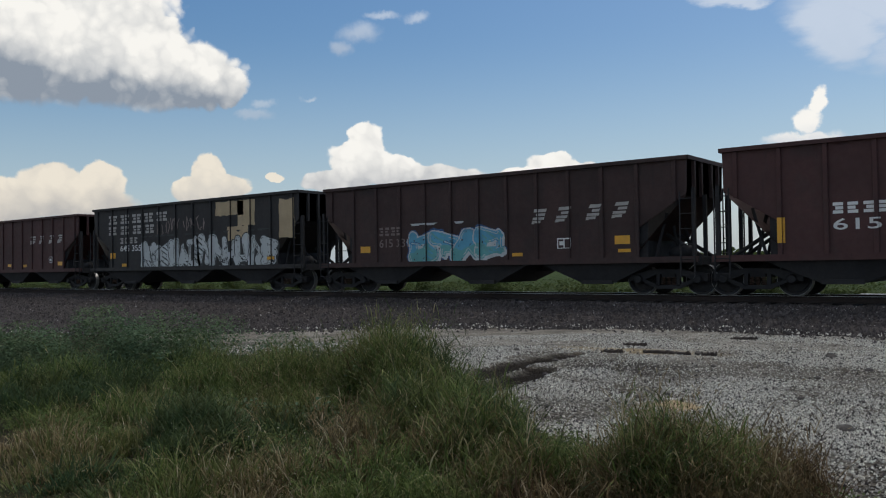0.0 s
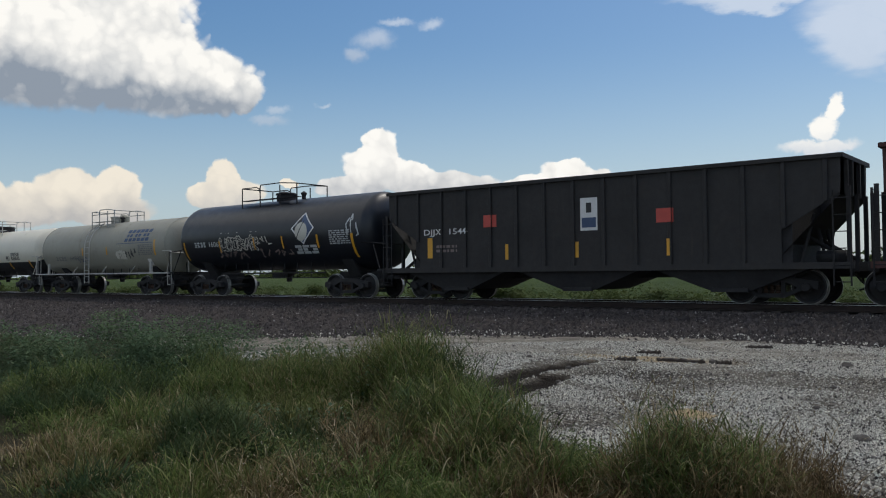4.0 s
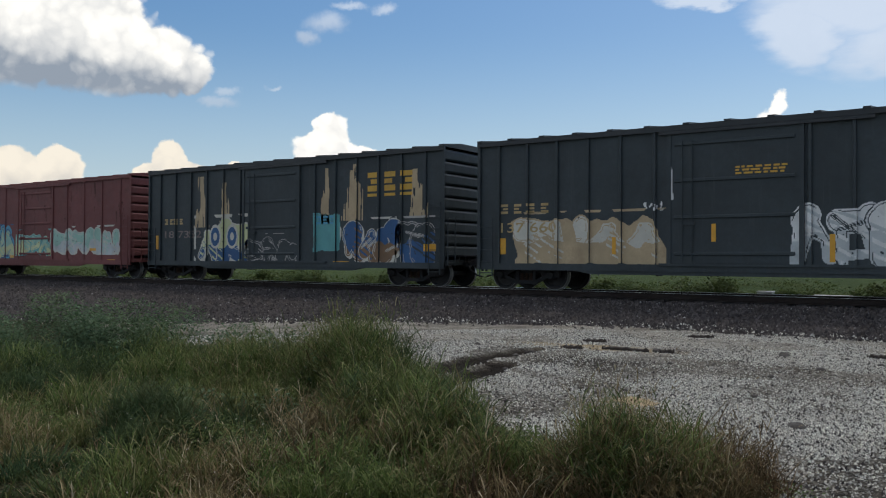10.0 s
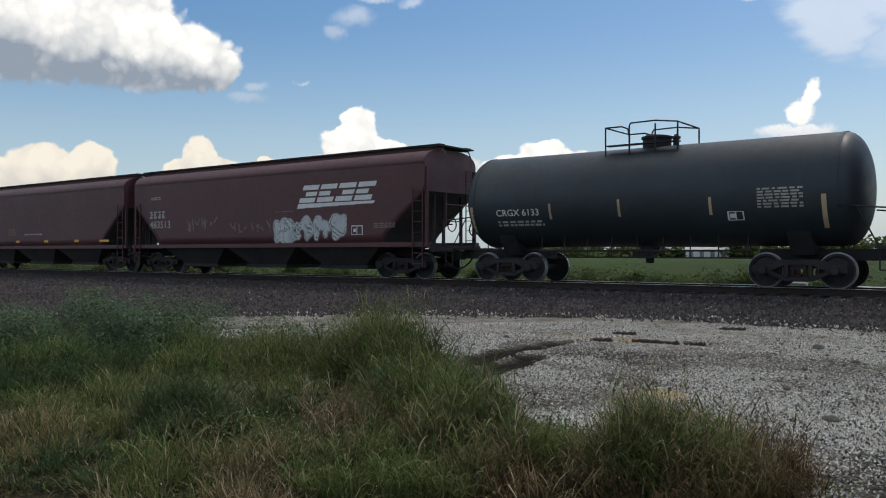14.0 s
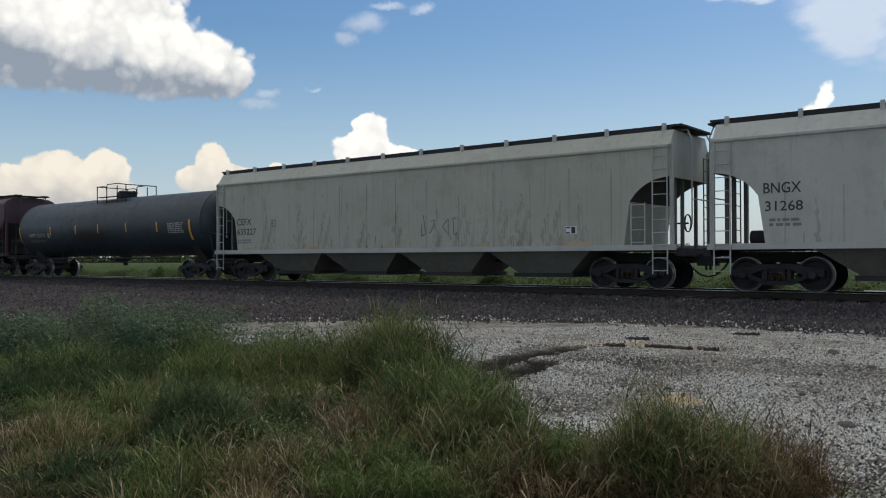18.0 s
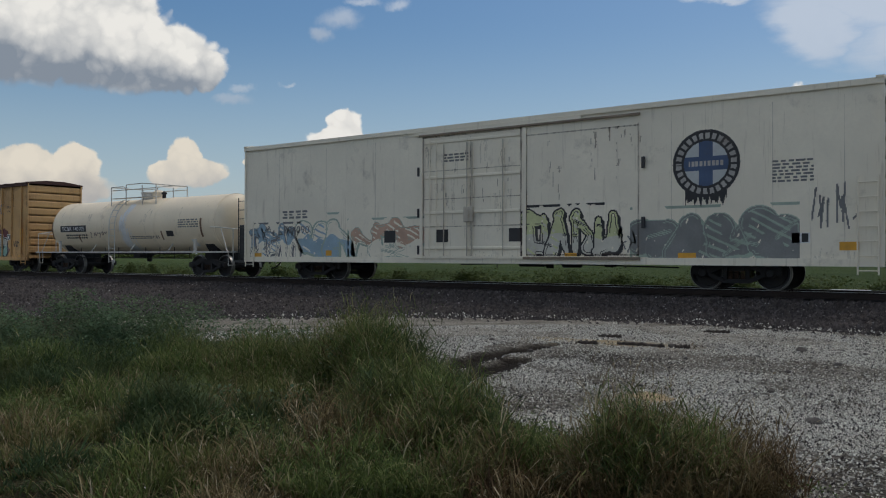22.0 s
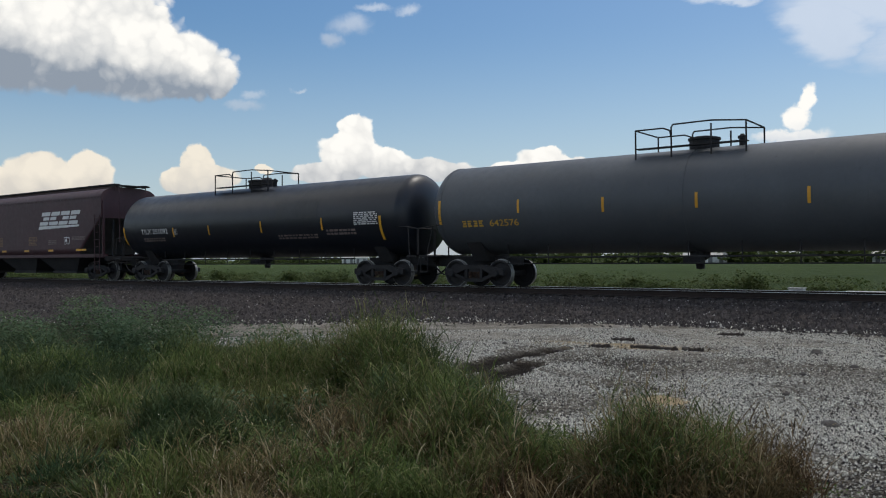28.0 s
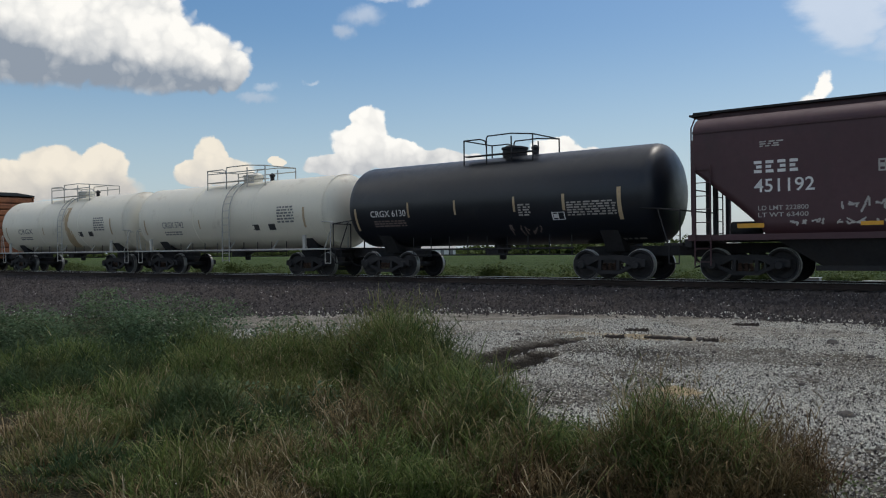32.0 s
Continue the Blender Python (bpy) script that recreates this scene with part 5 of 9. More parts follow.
        pipe(bm, [(s * (half - 0.1), 0.75, top + 0.05), (s * (half + 0.22), 0.75, top + 0.02), (s * (half + 0.34), 0.75, top - 0.25), (s * (half + 0.34), 0.75, z0 + 0.6)], 0.022, 5)
        rod(bm, (s * (half + 0.34), -0.75, 2.6), (s * (half + 0.34), 0.75, 2.6), 0.02, 5)
        part("grab_rail", bm, trim, car)
    bm = bmesh.new()
    turned(bm, [(0, 0.26), (0.03, 0.28), (0.06, 0.26), (0.03, 0.24), (0, 0.26)], 14, lambda d, c, s: (half - 0.25 + d, 0.35 + c, 1.95 + s))
    rod(bm, (half - 0.8, 0.35, 1.95), (half - 0.2, 0.35, 1.95), 0.03)
    part("brake_wheel", bm, GRIME, car)
    bm = bmesh.new()
    turned(bm, [(0, 0), (0, 0.2), (0.8, 0.2), (0.8, 0)], 12, lambda d, c, s: (-half + 0.7 + d, -0.4 + c, z0 + 0.2 + s))
    part("air_reservoir", bm, GRIME, car, smooth=True)
    # hatches and running board
    part("hatch_trough", solid(-half + 0.6, half - 0.6, -0.35, 0.35, top - 0.02, top + 0.08), GRIME, car)
    deck = part("running_board", solid(-half - 0.2, half + 0.2, -1.12 if walkway == "rail" else -0.95, -0.62, top + 0.10, top + 0.16), GRIME, car)
    part("running_board", solid(-half - 0.2, half + 0.2, 0.62, 0.95, top + 0.10, top + 0.16), GRIME, car)
    if walkway == "rail":
        brk = mesh_of("bracket", solid(-0.05, 0.05, -1.24, -1.13, top - 0.14, top + 0.20), trim)
        n = int(2 * half / 1.62)
        for i in range(n):
            again("bracket", brk, deck, pose(-half + 0.3 + (2 * half - 0.6) * i / (n - 1), 0, 0))
        part("coaming", solid(-half + 0.1, half - 0.1, -1.13, -1.10, top - 0.06, top + 0.10), GRIME, car)
    else:
        part("coaming", solid(-half - 0.1, half + 0.1, -0.80, -0.76, top - 0.12, top + 0.10), paint, car)
    for s in (-1, 1):
        part("roof_step", solid(s * (half + 0.02) - 0.3, s * (half + 0.02) + 0.3, -0.95, 0.95, top + 0.06, top + 0.11), GRIME, car)
    # bins
    pitch = (2 * half - 2 * cut - (2.2 if round_cut else 0.3)) / bins
    for i in range(bins):
        x = (i - (bins - 1) / 2) * pitch
        bm = bmesh.new()
        v = [bm.verts.new((x + a * pitch * 0.5, b * 1.42, z0 - 0.08)) for a, b in ((-1, -1), (1, -1), (1, 1), (-1, 1))] + [bm.verts.new((x + a * pitch * 0.24, b * 0.95, 0.42)) for a, b in ((-1, -1), (1, -1), (1, 1), (-1, 1))]
        for k in range(4):
            bm.faces.new((v[k], v[(k + 1) % 4], v[4 + (k + 1) % 4], v[4 + k]))
        bm.faces.new(v[4:])
        bmesh.ops.recalc_face_normals(bm, faces=list(bm.faces))
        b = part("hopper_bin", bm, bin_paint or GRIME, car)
        part("outlet_gate", solid(x - pitch * 0.28, x + pitch * 0.28, -1.05, 1.05, 0.32, 0.45), GRIME, b)
    part("centre_sill", solid(-half, half, -0.2, 0.2, 0.78, 1.06), GRIME, car)
    add_gear(car, tc, reach)
    return car


def tank_car(name, u, half, label, paint, tc, reach, radius, centre, domes=(0.0,), rails=(-1.5, 1.5), rail_paint=None, walk_side=False, lower=None, side_ladder=None,
             group="tank cars", bands=0, head=0.62, jacket=False, end_rail=True, valve=0.0, step_up=0.0):
    car = start_car(name, u, label, "tank car", group)
    rp = rail_paint or GRIME
    SIDES[car.name] = (lambda x, z: -math.sqrt(max(0.02, radius ** 2 - (z - centre) ** 2)) - 0.004, [])
    top = centre + radius
    straight = half - head
    prof = []
    for i in range(11):
        a = math.pi / 2 * i / 10
        prof.append((-straight - head * math.cos(a), radius * math.sin(a) ** 0.82))
    prof[0] = (-half, 0.0)
    prof += [(x, r) for x, r in ((-straight * 0.33, radius), (straight * 0.33, radius))]
    prof += [(-d, r) for d, r in reversed(prof[:11])]
    bm = bmesh.new()
    turned(bm, prof, 56, lambda d, c, s: (d, c, centre + s))
    if lower:
        for f in bm.faces:
            f.material_index = 1 if f.calc_center_median().z < lower[1] else 0
        part("shell", bm, [paint, lower[0]], car, smooth=True)
    else:
        part("shell", bm, paint, car, smooth=True)
    for i in range(bands):
        x = -straight + 2 * straight * i / (bands - 1)
        bm = bmesh.new()
        turned(bm, [(x - 0.05, radius), (x - 0.05, radius + 0.012), (x + 0.05, radius + 0.012), (x + 0.05, radius)], 48, lambda d, c, s: (d, c, centre + s))
        part("jacket_band", bm, paint, car, smooth=False)
    # saddles and stub sills
    for s in (-1, 1):
        bm = bmesh.new()
        arc = [(radius * 0.98 * math.sin(a), centre - radius * 0.98 * math.cos(a)) for a in np.linspace(-1.0, 1.0, 13)]
        sect = arc + [(0.55, 0.86), (-0.55, 0.86)]
        a = [bm.verts.new((s * tc - 0.3, y, z)) for y, z in sect]
        b = [bm.verts.new((s * tc + 0.3, y, z)) for y, z in sect]
        n = len(a)
        for i in range(n):
            bm.faces.new((a[i], b[i], b[(i + 1) % n], a[(i + 1) % n]))
        bm.faces.new(a)
        bm.faces.new(b[::-1])
        bmesh.ops.recalc_face_normals(bm, faces=list(bm.faces))
        part("saddle", bm, GRIME, car)
        part("stub_sill", solid(min(s * (tc - 1.2), s * (reach - 0.5)), max(s * (tc - 1.2), s * (reach - 0.5)), -0.2, 0.2, 0.72, 1.02), GRIME, car)
        part("end_platform", solid(s * (reach - 0.62) - 0.28, s * (reach - 0.62) + 0.28, -1.4, 1.4, 1.02, 1.08), rp if walk_side else GRIME, car)
        bm = bmesh.new()
        for y in (-1.3, 1.3):
            rod(bm, (s * (reach - 0.5), y, 0.5), (s * (reach - 0.5), y, 1.05), 0.02, 5)
            rod(bm, (s * (reach - 0.8), y, 0.5), (s * (reach - 0.8), y, 1.05), 0.02, 5)
            rod(bm, (s * (reach - 0.8), y, 0.5), (s * (reach - 0.5), y, 0.5), 0.02, 5)
        part("sill_step", bm, rp if walk_side else GRIME, car)
        if end_rail:
            bm = bmesh.new()
            e = reach - 0.45
            pipe(bm, [(s * e, -1.35, 1.05), (s * e, -1.35, 2.0), (s * (half - 0.15), -1.25, 2.08), (s * (half - 0.6), -1.42, 2.1)], 0.022, 5)
            pipe(bm, [(s * e, -0.4, 1.05), (s * e, -0.4, 2.0), (s * e, -1.35, 2.0)], 0.022, 5)
            pipe(bm, [(s * e, 1.35, 1.05), (s * e, 1.35, 2.0), (s * (half - 0.15), 1.25, 2.08)], 0.022, 5)
            rod(bm, (s * (e - 0.35), -1.35, 1.05), (s * (half - 0.15), -1.25, 2.05), 0.02, 5)
            part("end_rail", bm, rp, car)
    bm = bmesh.new()
    turned(bm, [(0, 0.24), (0.03, 0.26), (0.06, 0.24), (0.03, 0.22), (0, 0.24)], 14, lambda d, c, s: (-reach + 0.5 + d, 0.3 + c, 1.75 + s))
    rod(bm, (-reach + 0.52, 0.3, 1.05), (-reach + 0.52, 0.3, 1.75), 0.03)
    part("brake_wheel", bm, GRIME, car)
    if walk_side:
        for s in (-1, 1):
            part("side_walk", solid(-reach + 0.5, reach - 0.5, min(s * 1.22, s * 1.52), max(s * 1.22, s * 1.52), 1.02, 1.08), rp, car)
        bm = bmesh.new()
        for x in (-straight * 0.85, straight * 0.85):
            box(bm, x - 0.06, x + 0.06, -1.5, -1.40, 1.08, 1.6)
        part("rail_post", bm, rp, car)
        bm = bmesh.new()
        for x in (-straight * 0.4, straight * 0.1, straight * 0.55):
            rod(bm, (x, -1.48, 1.08), (x + 0.14, -1.3, 1.42), 0.022, 5)
        part("strut", bm, rp, car)
    # pipes and the outlet under the belly
    bm = bmesh.new()
    rod(bm, (-tc + 1.2, -1.0, 0.98), (tc - 1.2, -1.0, 0.98), 0.03, 5)
    rod(bm, (-tc + 1.2, -0.9, 0.78), (tc - 1.2, -0.9, 0.78), 0.022, 5)
    for i in range(9):
        x = (-tc + 1.3) + (2 * tc - 2.6) * i / 8
        rod(bm, (x, -0.95, 0.76), (x, -0.95, centre - radius * 0.8), 0.018, 5)
    part("brake_pipe", bm, GRIME, car)
    bm = bmesh.new()
    turned(bm, [(centre - radius + 0.06, 0.3), (0.95, 0.28), (0.85, 0.13), (0.62, 0.12), (0.60, 0)], 14, lambda d, c, s: (valve + c, s, d))
    box(bm, valve - 0.25, valve + 0.25, -0.7, -0.3, 0.78, 0.98)
    part("bottom_outlet", bm, GRIME, car)
    # top platform with hand rails round the manway
    r0, r1 = rails
    deck_z = top + 0.02
    for y in (-0.72, 0.72):
        part("top_platform", solid(r0, r1, y - 0.13, y + 0.13, deck_z, deck_z + 0.03), rp, car)
    bm = bmesh.new()
    rod(bm, (0, 0, top - 0.32), (0, 0, deck_z + 0.56), 0.026, 5)
    post = mesh_of("rail_post", bm, rp)
    a, b, h = r0 + (r1 - r0) * 0.34, r1 - (r1 - r0) * 0.30, deck_z + 0.56
    for x in (r0, a, b, r1):
        for y in (-0.85, 0.85):
            again("rail_post", post, car, pose(x, y, 0))
    runs_of = [[(r0, -0.85, h), (r0, 0.85, h)], [(r1, -0.85, h), (r1, 0.85, h)]]
    for y in (-0.85, 0.85):
        runs_of += [[(r0, y, h), (a - 0.25, y, h), (a - 0.05, y, h - 0.08), (a, y, h - 0.3)], [(a, y, h), (a + 0.05, y, h + 0.08), (b, y, h + 0.09), (r1, y, h)]]
        if walk_side:
            runs_of.append([(r0, y, deck_z + 0.4), (r1, y, deck_z + 0.4)])
    for pts in runs_of:
        bm = bmesh.new()
        pipe(bm, pts, 0.024, 5)
        part("hand_rail", bm, rp, car)
    mid = (r0 + r1) / 2
    bm = bmesh.new()
    turned(bm, [(top - 0.05, 0.42), (top + 0.22, 0.42), (top + 0.24, 0.46), (top + 0.30, 0.46), (top + 0.34, 0.30), (top + 0.34, 0)], 18, lambda d, c, s: (mid + 0.15 + c, s, d))
    part("manway", bm, rp if walk_side else GRIME, car)
    for dx in domes:
        bm = bmesh.new()
        turned(bm, [(top - 0.05, 0.26), (top + 0.30, 0.26), (top + 0.38, 0.18), (top + 0.42, 0)], 14, lambda d, c, s: (mid + dx + c, s, d))
        part("valve_dome", bm, paint if walk_side else GRIME, car)
    bm = bmesh.new()
    turned(bm, [(top - 0.03, 0.09), (top + 0.16, 0.09), (top + 0.17, 0.13), (top + 0.24, 0.13), (top + 0.26, 0.07), (top + 0.30, 0.05), (top + 0.30, 0)], 10, lambda d, c, s: (r1 - 0.3 + c, -0.2 + s, d))
    part("safety_valve", bm, GRIME, car)
    if side_ladder is not None:
        bm = bmesh.new()
        for dx in (-0.23, 0.23):
            pts = [(side_ladder + dx, -radius - 0.09, 0.55)] + [(side_ladder + dx, -(radius + 0.09) * math.cos(a), centre + (radius + 0.09) * math.sin(a)) for a in np.linspace(0.0, 1.15, 7)]
            pipe(bm, pts, 0.024, 5)
        for i in range(10):
            z = 0.62 + i * 0.3
            a = math.asin(min(1, max(0, (z - centre) / (radius + 0.09))))
            y = -(radius + 0.09) * math.cos(a)
            rod(bm, (side_ladder - 0.23, y, z), (side_ladder + 0.23, y, z), 0.015, 5)
        part("side_ladder", bm, rp, car)
    add_gear(car, tc, reach)
    return car

# ---- the train: its cars, from the first to the last ----
def evenly(a, b, n):
    return [a + (b - a) * i / (n - 1) for i in range(n)]


HOPPER_RED = shader("hopper_oxide", (0.0703, 0.0285, 0.0266), 0.75, 0, 0.3, 5, streak=0.4, streak_colour=(0.030, 0.018, 0.016), dirt=0.35, dirt_colour=(0.045, 0.03, 0.026))
HOPPER_BROWN = shader("hopper_brown", (0.0522, 0.0279, 0.0252), 0.8, 0, 0.35, 5, streak=0.5, streak_colour=(0.024, 0.018, 0.017), dirt=0.5, dirt_colour=(0.03, 0.024, 0.022))
HOPPER_BLACK = shader("hopper_black", (0.0279, 0.0261, 0.0261), 0.75, 0, 0.3, 5, streak=0.4, streak_colour=(0.045, 0.036, 0.03), dirt=0.3, dirt_colour=(0.04, 0.032, 0.028))
MINERAL = shader("mineral_red", (0.090, 0.032, 0.034), 0.55, 0, 0.2, 4, streak=0.3, streak_colour=(0.045, 0.020, 0.020), dirt=0.2, dirt_colour=(0.06, 0.03, 0.028))
MINERAL_DARK = shader("dark_mineral_red", (0.064, 0.026, 0.032), 0.55, 0, 0.2, 4, streak=0.25, streak_colour=(0.03, 0.016, 0.018), dirt=0.2, dirt_colour=(0.045, 0.025, 0.026))
BOX_RED = shader("boxcar_red", (0.189, 0.051, 0.045), 0.6, 0, 0.22, 4, streak=0.5, streak_colour=(0.06, 0.022, 0.02), dirt=0.2, dirt_colour=(0.07, 0.03, 0.028))
BOX_RED_B = shader("boxcar_red_faded", (0.178, 0.052, 0.048), 0.65, 0, 0.2, 4, streak=0.3, streak_colour=(0.07, 0.028, 0.026), dirt=0.2, dirt_colour=(0.08, 0.035, 0.03))
BOX_BLUE = shader("boxcar_dark_blue", (0.0285, 0.0372, 0.0446), 0.6, 0, 0.35, 4, streak=0.4, streak_colour=(0.020, 0.026, 0.032), dirt=0.35, dirt_colour=(0.055, 0.060, 0.060))
BOX_TEAL = shader("boxcar_blue_black", (0.0330, 0.0442, 0.0488), 0.6, 0, 0.35, 4, streak=0.4, streak_colour=(0.060, 0.068, 0.068), dirt=0.35, dirt_colour=(0.024, 0.028, 0.031))
RUST_BOX = shader("rusted_orange", (0.3429, 0.1308, 0.0560), 0.8, 0, 0.4, 4, streak=0.65, streak_colour=(0.10, 0.035, 0.022), dirt=0.65, dirt_colour=(0.13, 0.048, 0.03))
RUST_ROOF = shader("rusted_roof", (0.075, 0.035, 0.028), 0.85, 0, 0.35, 6, dirt=0.5, dirt_colour=(0.04, 0.025, 0.02))
BLACK_DOOR = shader("black_door", (0.0266, 0.0252, 0.0288), 0.55, 0, 0.3, 5, streak=0.3, streak_colour=(0.05, 0.03, 0.03), dirt=0.3, dirt_colour=(0.05, 0.035, 0.035))
OCHRE_BOX = shader("ochre_paint", (0.6263, 0.3724, 0.1481), 0.65, 0, 0.18, 4, streak=0.5, streak_colour=(0.22, 0.10, 0.045), dirt=0.35, dirt_colour=(0.24, 0.12, 0.05))
REEFER_WHITE = shader("reefer_white", (0.8417, 0.7799, 0.6365), 0.5, 0, 0.08, 4, streak=0.36, streak_colour=(0.38, 0.32, 0.24), dirt=0.12, dirt_colour=(0.42, 0.38, 0.30))
HOPPER_GREY = shader("hopper_grey", (0.4567, 0.4523, 0.3872), 0.55, 0, 0.1, 4, streak=0.5, streak_colour=(0.27, 0.26, 0.225), dirt=0.35, dirt_colour=(0.33, 0.31, 0.26))
HOPPER_GREY_B = shader("hopper_warm_grey", (0.4183, 0.4099, 0.3293), 0.55, 0, 0.1, 4, streak=0.55, streak_colour=(0.24, 0.225, 0.18), dirt=0.4, dirt_colour=(0.29, 0.26, 0.20))
# end slopes from below, with their shade put into the colour
UNDERSIDE = shader("shaded_underside", (0.075, 0.070, 0.064), 0.8, 0, 0.3, 5, streak=0.3, streak_colour=(0.04, 0.036, 0.033))
TRIM_GREY = shader("trim_grey", (0.4420, 0.4335, 0.3995), 0.55, 0, 0.12, 6, dirt=0.3, dirt_colour=(0.22, 0.2, 0.17))
# bins and end posts: hopper grey with shade put into it, plus dirt
BIN_GREY = shader("shaded_sooty_grey", (0.1375, 0.1320, 0.1100), 0.8, 0, 0.3, 4, streak=0.4, streak_colour=(0.05, 0.045, 0.04), dirt=0.4)
TANK_BLACK = shader("tank_black", (0.010, 0.0135, 0.020), 0.38, 0, 0.3, 3, streak=0.18, streak_colour=(0.03, 0.03, 0.03), dirt=0.1, dirt_colour=(0.03, 0.03, 0.03))
TANK_GREEN = shader("tank_green_black", (0.0210, 0.0332, 0.0405), 0.52, 0, 0.3, 3, streak=0.3, streak_colour=(0.010, 0.013, 0.014), dirt=0.25, dirt_colour=(0.035, 0.045, 0.045))
TANK_SLATE = shader("tank_slate", (0.075, 0.084, 0.094), 0.5, 0, 0.2, 3, streak=0.25, streak_colour=(0.035, 0.038, 0.042), dirt=0.15, dirt_colour=(0.09, 0.09, 0.09))
TANK_GREY = shader("tank_grey_green", (0.317, 0.308, 0.251), 0.55, 0, 0.1, 3, streak=0.25, streak_colour=(0.19, 0.18, 0.15), dirt=0.15, dirt_colour=(0.2, 0.18, 0.14))
TANK_WHITE = shader("tank_white", (0.7360, 0.6946, 0.5704), 0.45, 0, 0.06, 3, streak=0.18, streak_colour=(0.40, 0.35, 0.27), dirt=0.10, dirt_colour=(0.45, 0.38, 0.28))
TANK_CREAM = shader("tank_cream", (0.84, 0.72, 0.53), 0.5, 0, 0.08, 3, streak=0.25, streak_colour=(0.38, 0.29, 0.19), dirt=0.15, dirt_colour=(0.36, 0.28, 0.2))
WHITE_RAIL = shader("white_rail", (0.60, 0.58, 0.53), 0.5, 0, 0.12, 8, dirt=0.35, dirt_colour=(0.25, 0.2, 0.16))


def reporting(car, x0, x1, z0, z1, mat, code, number, gap=0.12):
    """Owner's code over the car's number; codes that are company names stay plain blocks."""
    mid = (z0 + z1) / 2
    if code in ("", None):
        pass
    elif code.startswith("#"):
        bars(car, x0, x0 + (x1 - x0) * 0.8, mid + gap / 2, z1, int(code[1:]), mat, "reporting_mark", bold=0.66)
    else:
        lettering(car, code, x0, x0 + (x1 - x0) * (0.62 if len(code) < 4 else 0.8), mid + gap / 2, z1, mat, "reporting_mark")
    lettering(car, number, x0, x1, z0, mid - gap / 2, mat, "car_number")


def reflectors(car, marks, mat=REFLECT):
    for x, z, w, h in marks:
        patch(car, x, x + w, z, z + h, mat)


RUST_RUN = stain("rust_run", (0.13, 0.055, 0.028), 0.75)
SOOT_RUN = stain("soot_run", (0.22, 0.205, 0.165), 0.3)
DARK_RUN = stain("dark_run", (0.045, 0.020, 0.020), 0.6)
OCHRE_RUN = stain("ochre_run", (0.30, 0.14, 0.055), 0.7)
SEAM = stain("sooty_seam", (0.12, 0.11, 0.095), 0.42)


def seams(car, x0, x1, count, z0, z1):
    """Sooty weld seams, one between each pair of plates."""
    rnd = random.Random(count)
    for x in evenly(x0, x1, count):
        patch(car, x - 0.02, x + 0.02, z0, z1 - rnd.random() * 1.2, SEAM, "plate_seam", "", 0.005)


# -- open hoppers --
car = open_hopper("hopper_car", 259.4, 7.1, "dark oxide-red steel open hopper car with white numbers", HOPPER_RED, 3.95)
reporting(car, -4.35, -2.6, 1.68, 2.37, WHITE_P, "#4", "615 7")
reflectors(car, [(-5.7, 1.39, 0.2, 0.66), (-3.0, 1.25, 0.45, 0.14), (0.5, 1.25, 0.45, 0.14)])

car = open_hopper("hopper_car", 244.2, 7.1, "grimy brown open hopper car with blue graffiti", HOPPER_BROWN, 3.88)
for i, x in enumerate((2.05, 2.9, 3.95, 4.8)):
    bars(car, x, x + 0.62, 2.2 + 0.02 * i, 2.66 + 0.02 * i, 1, PALE_P, lean=0.35, under=True, bold=0.9)
reporting(car, -4.36, -2.98, 1.62, 2.34, DIM_P, "#4", "615 331")
graffiti(car, -2.93, 1.0, 1.02, 2.23, 4, [SKYBLUE, TEAL, SILVER, NAVY_S], 11, "bubble letters in bright blue with pale outline", halo=0.03)
data_box(car, 2.97, 3.46, 1.41, 1.72)
reflectors(car, [(4.9, 1.49, 0.48, 0.25), (-5.29, 1.45, 0.48, 0.23), (1.32, 1.2, 0.4, 0.11), (5.0, 1.25, 0.4, 0.1)])

car = open_hopper("hopper_car", 228.1, 7.48, "black open hopper car with large silver graffiti and faded white lettering", HOPPER_BLACK, 3.98, ribs=12, reach=8.05)
for i, x in enumerate((-6.14, -5.1, -4.1, -3.1, -2.0)):
    bars(car, x, x + 0.82, 3.2, 3.62, 2, PALE_P, bold=0.74)
for i, x in enumerate((-6.15, -5.1, -4.05, -3.0)):
    bars(car, x, x + 0.78, 2.68, 3.08, 2, PALE_P, bold=0.74)
bars(car, -5.12, -3.53, 2.24, 2.52, 4, PALE_P, "reporting_mark", bold=0.6)
lettering(car, "645 355", -5.13, -3.36, 1.87, 2.15, WHITE_P, "car_number")
smear(car, 2.2, 4.2, 3.2, 3.84, TAN_S, 3, "old company mark in faded tan", 0.1)
smear(car, 3.7, 4.9, 2.7, 3.84, TAN_S, 4, "", 0.1)
smear(car, 3.0, 4.6, 2.1, 2.75, TAN_S, 6, "", 0.15)
smear(car, 6.3, 7.3, 2.05, 3.84, TAN_S, 5, "rust-stained tan panel", 0.25)
tag(car, -2.0, -0.3, 2.5, 3.4, DIM_P, 8, loops=7)
tag(car, -0.1, 1.6, 2.6, 3.4, DIM_P, 9, loops=7)
graffiti(car, -3.28, 1.0, 0.98, 2.35, 6, [SILVER, SILVER, BLACK, BLACK], 21, "silver block letters with black edges", fat=0.15)
graffiti(car, 0.96, 6.18, 1.03, 2.37, 6, [SILVER, SILVER, BLACK, BLACK], 22, "silver block letters with black edges", fat=0.16, blocky=True)
tag(car, 1.2, 6.0, 0.98, 1.12, SILVER, 23, loops=9, line=0.015)
reflectors(car, [(-6.03, 1.53, 0.48, 0.28), (-5.0, 1.14, 0.5, 0.14), (5.6, 1.3, 0.45, 0.12)])

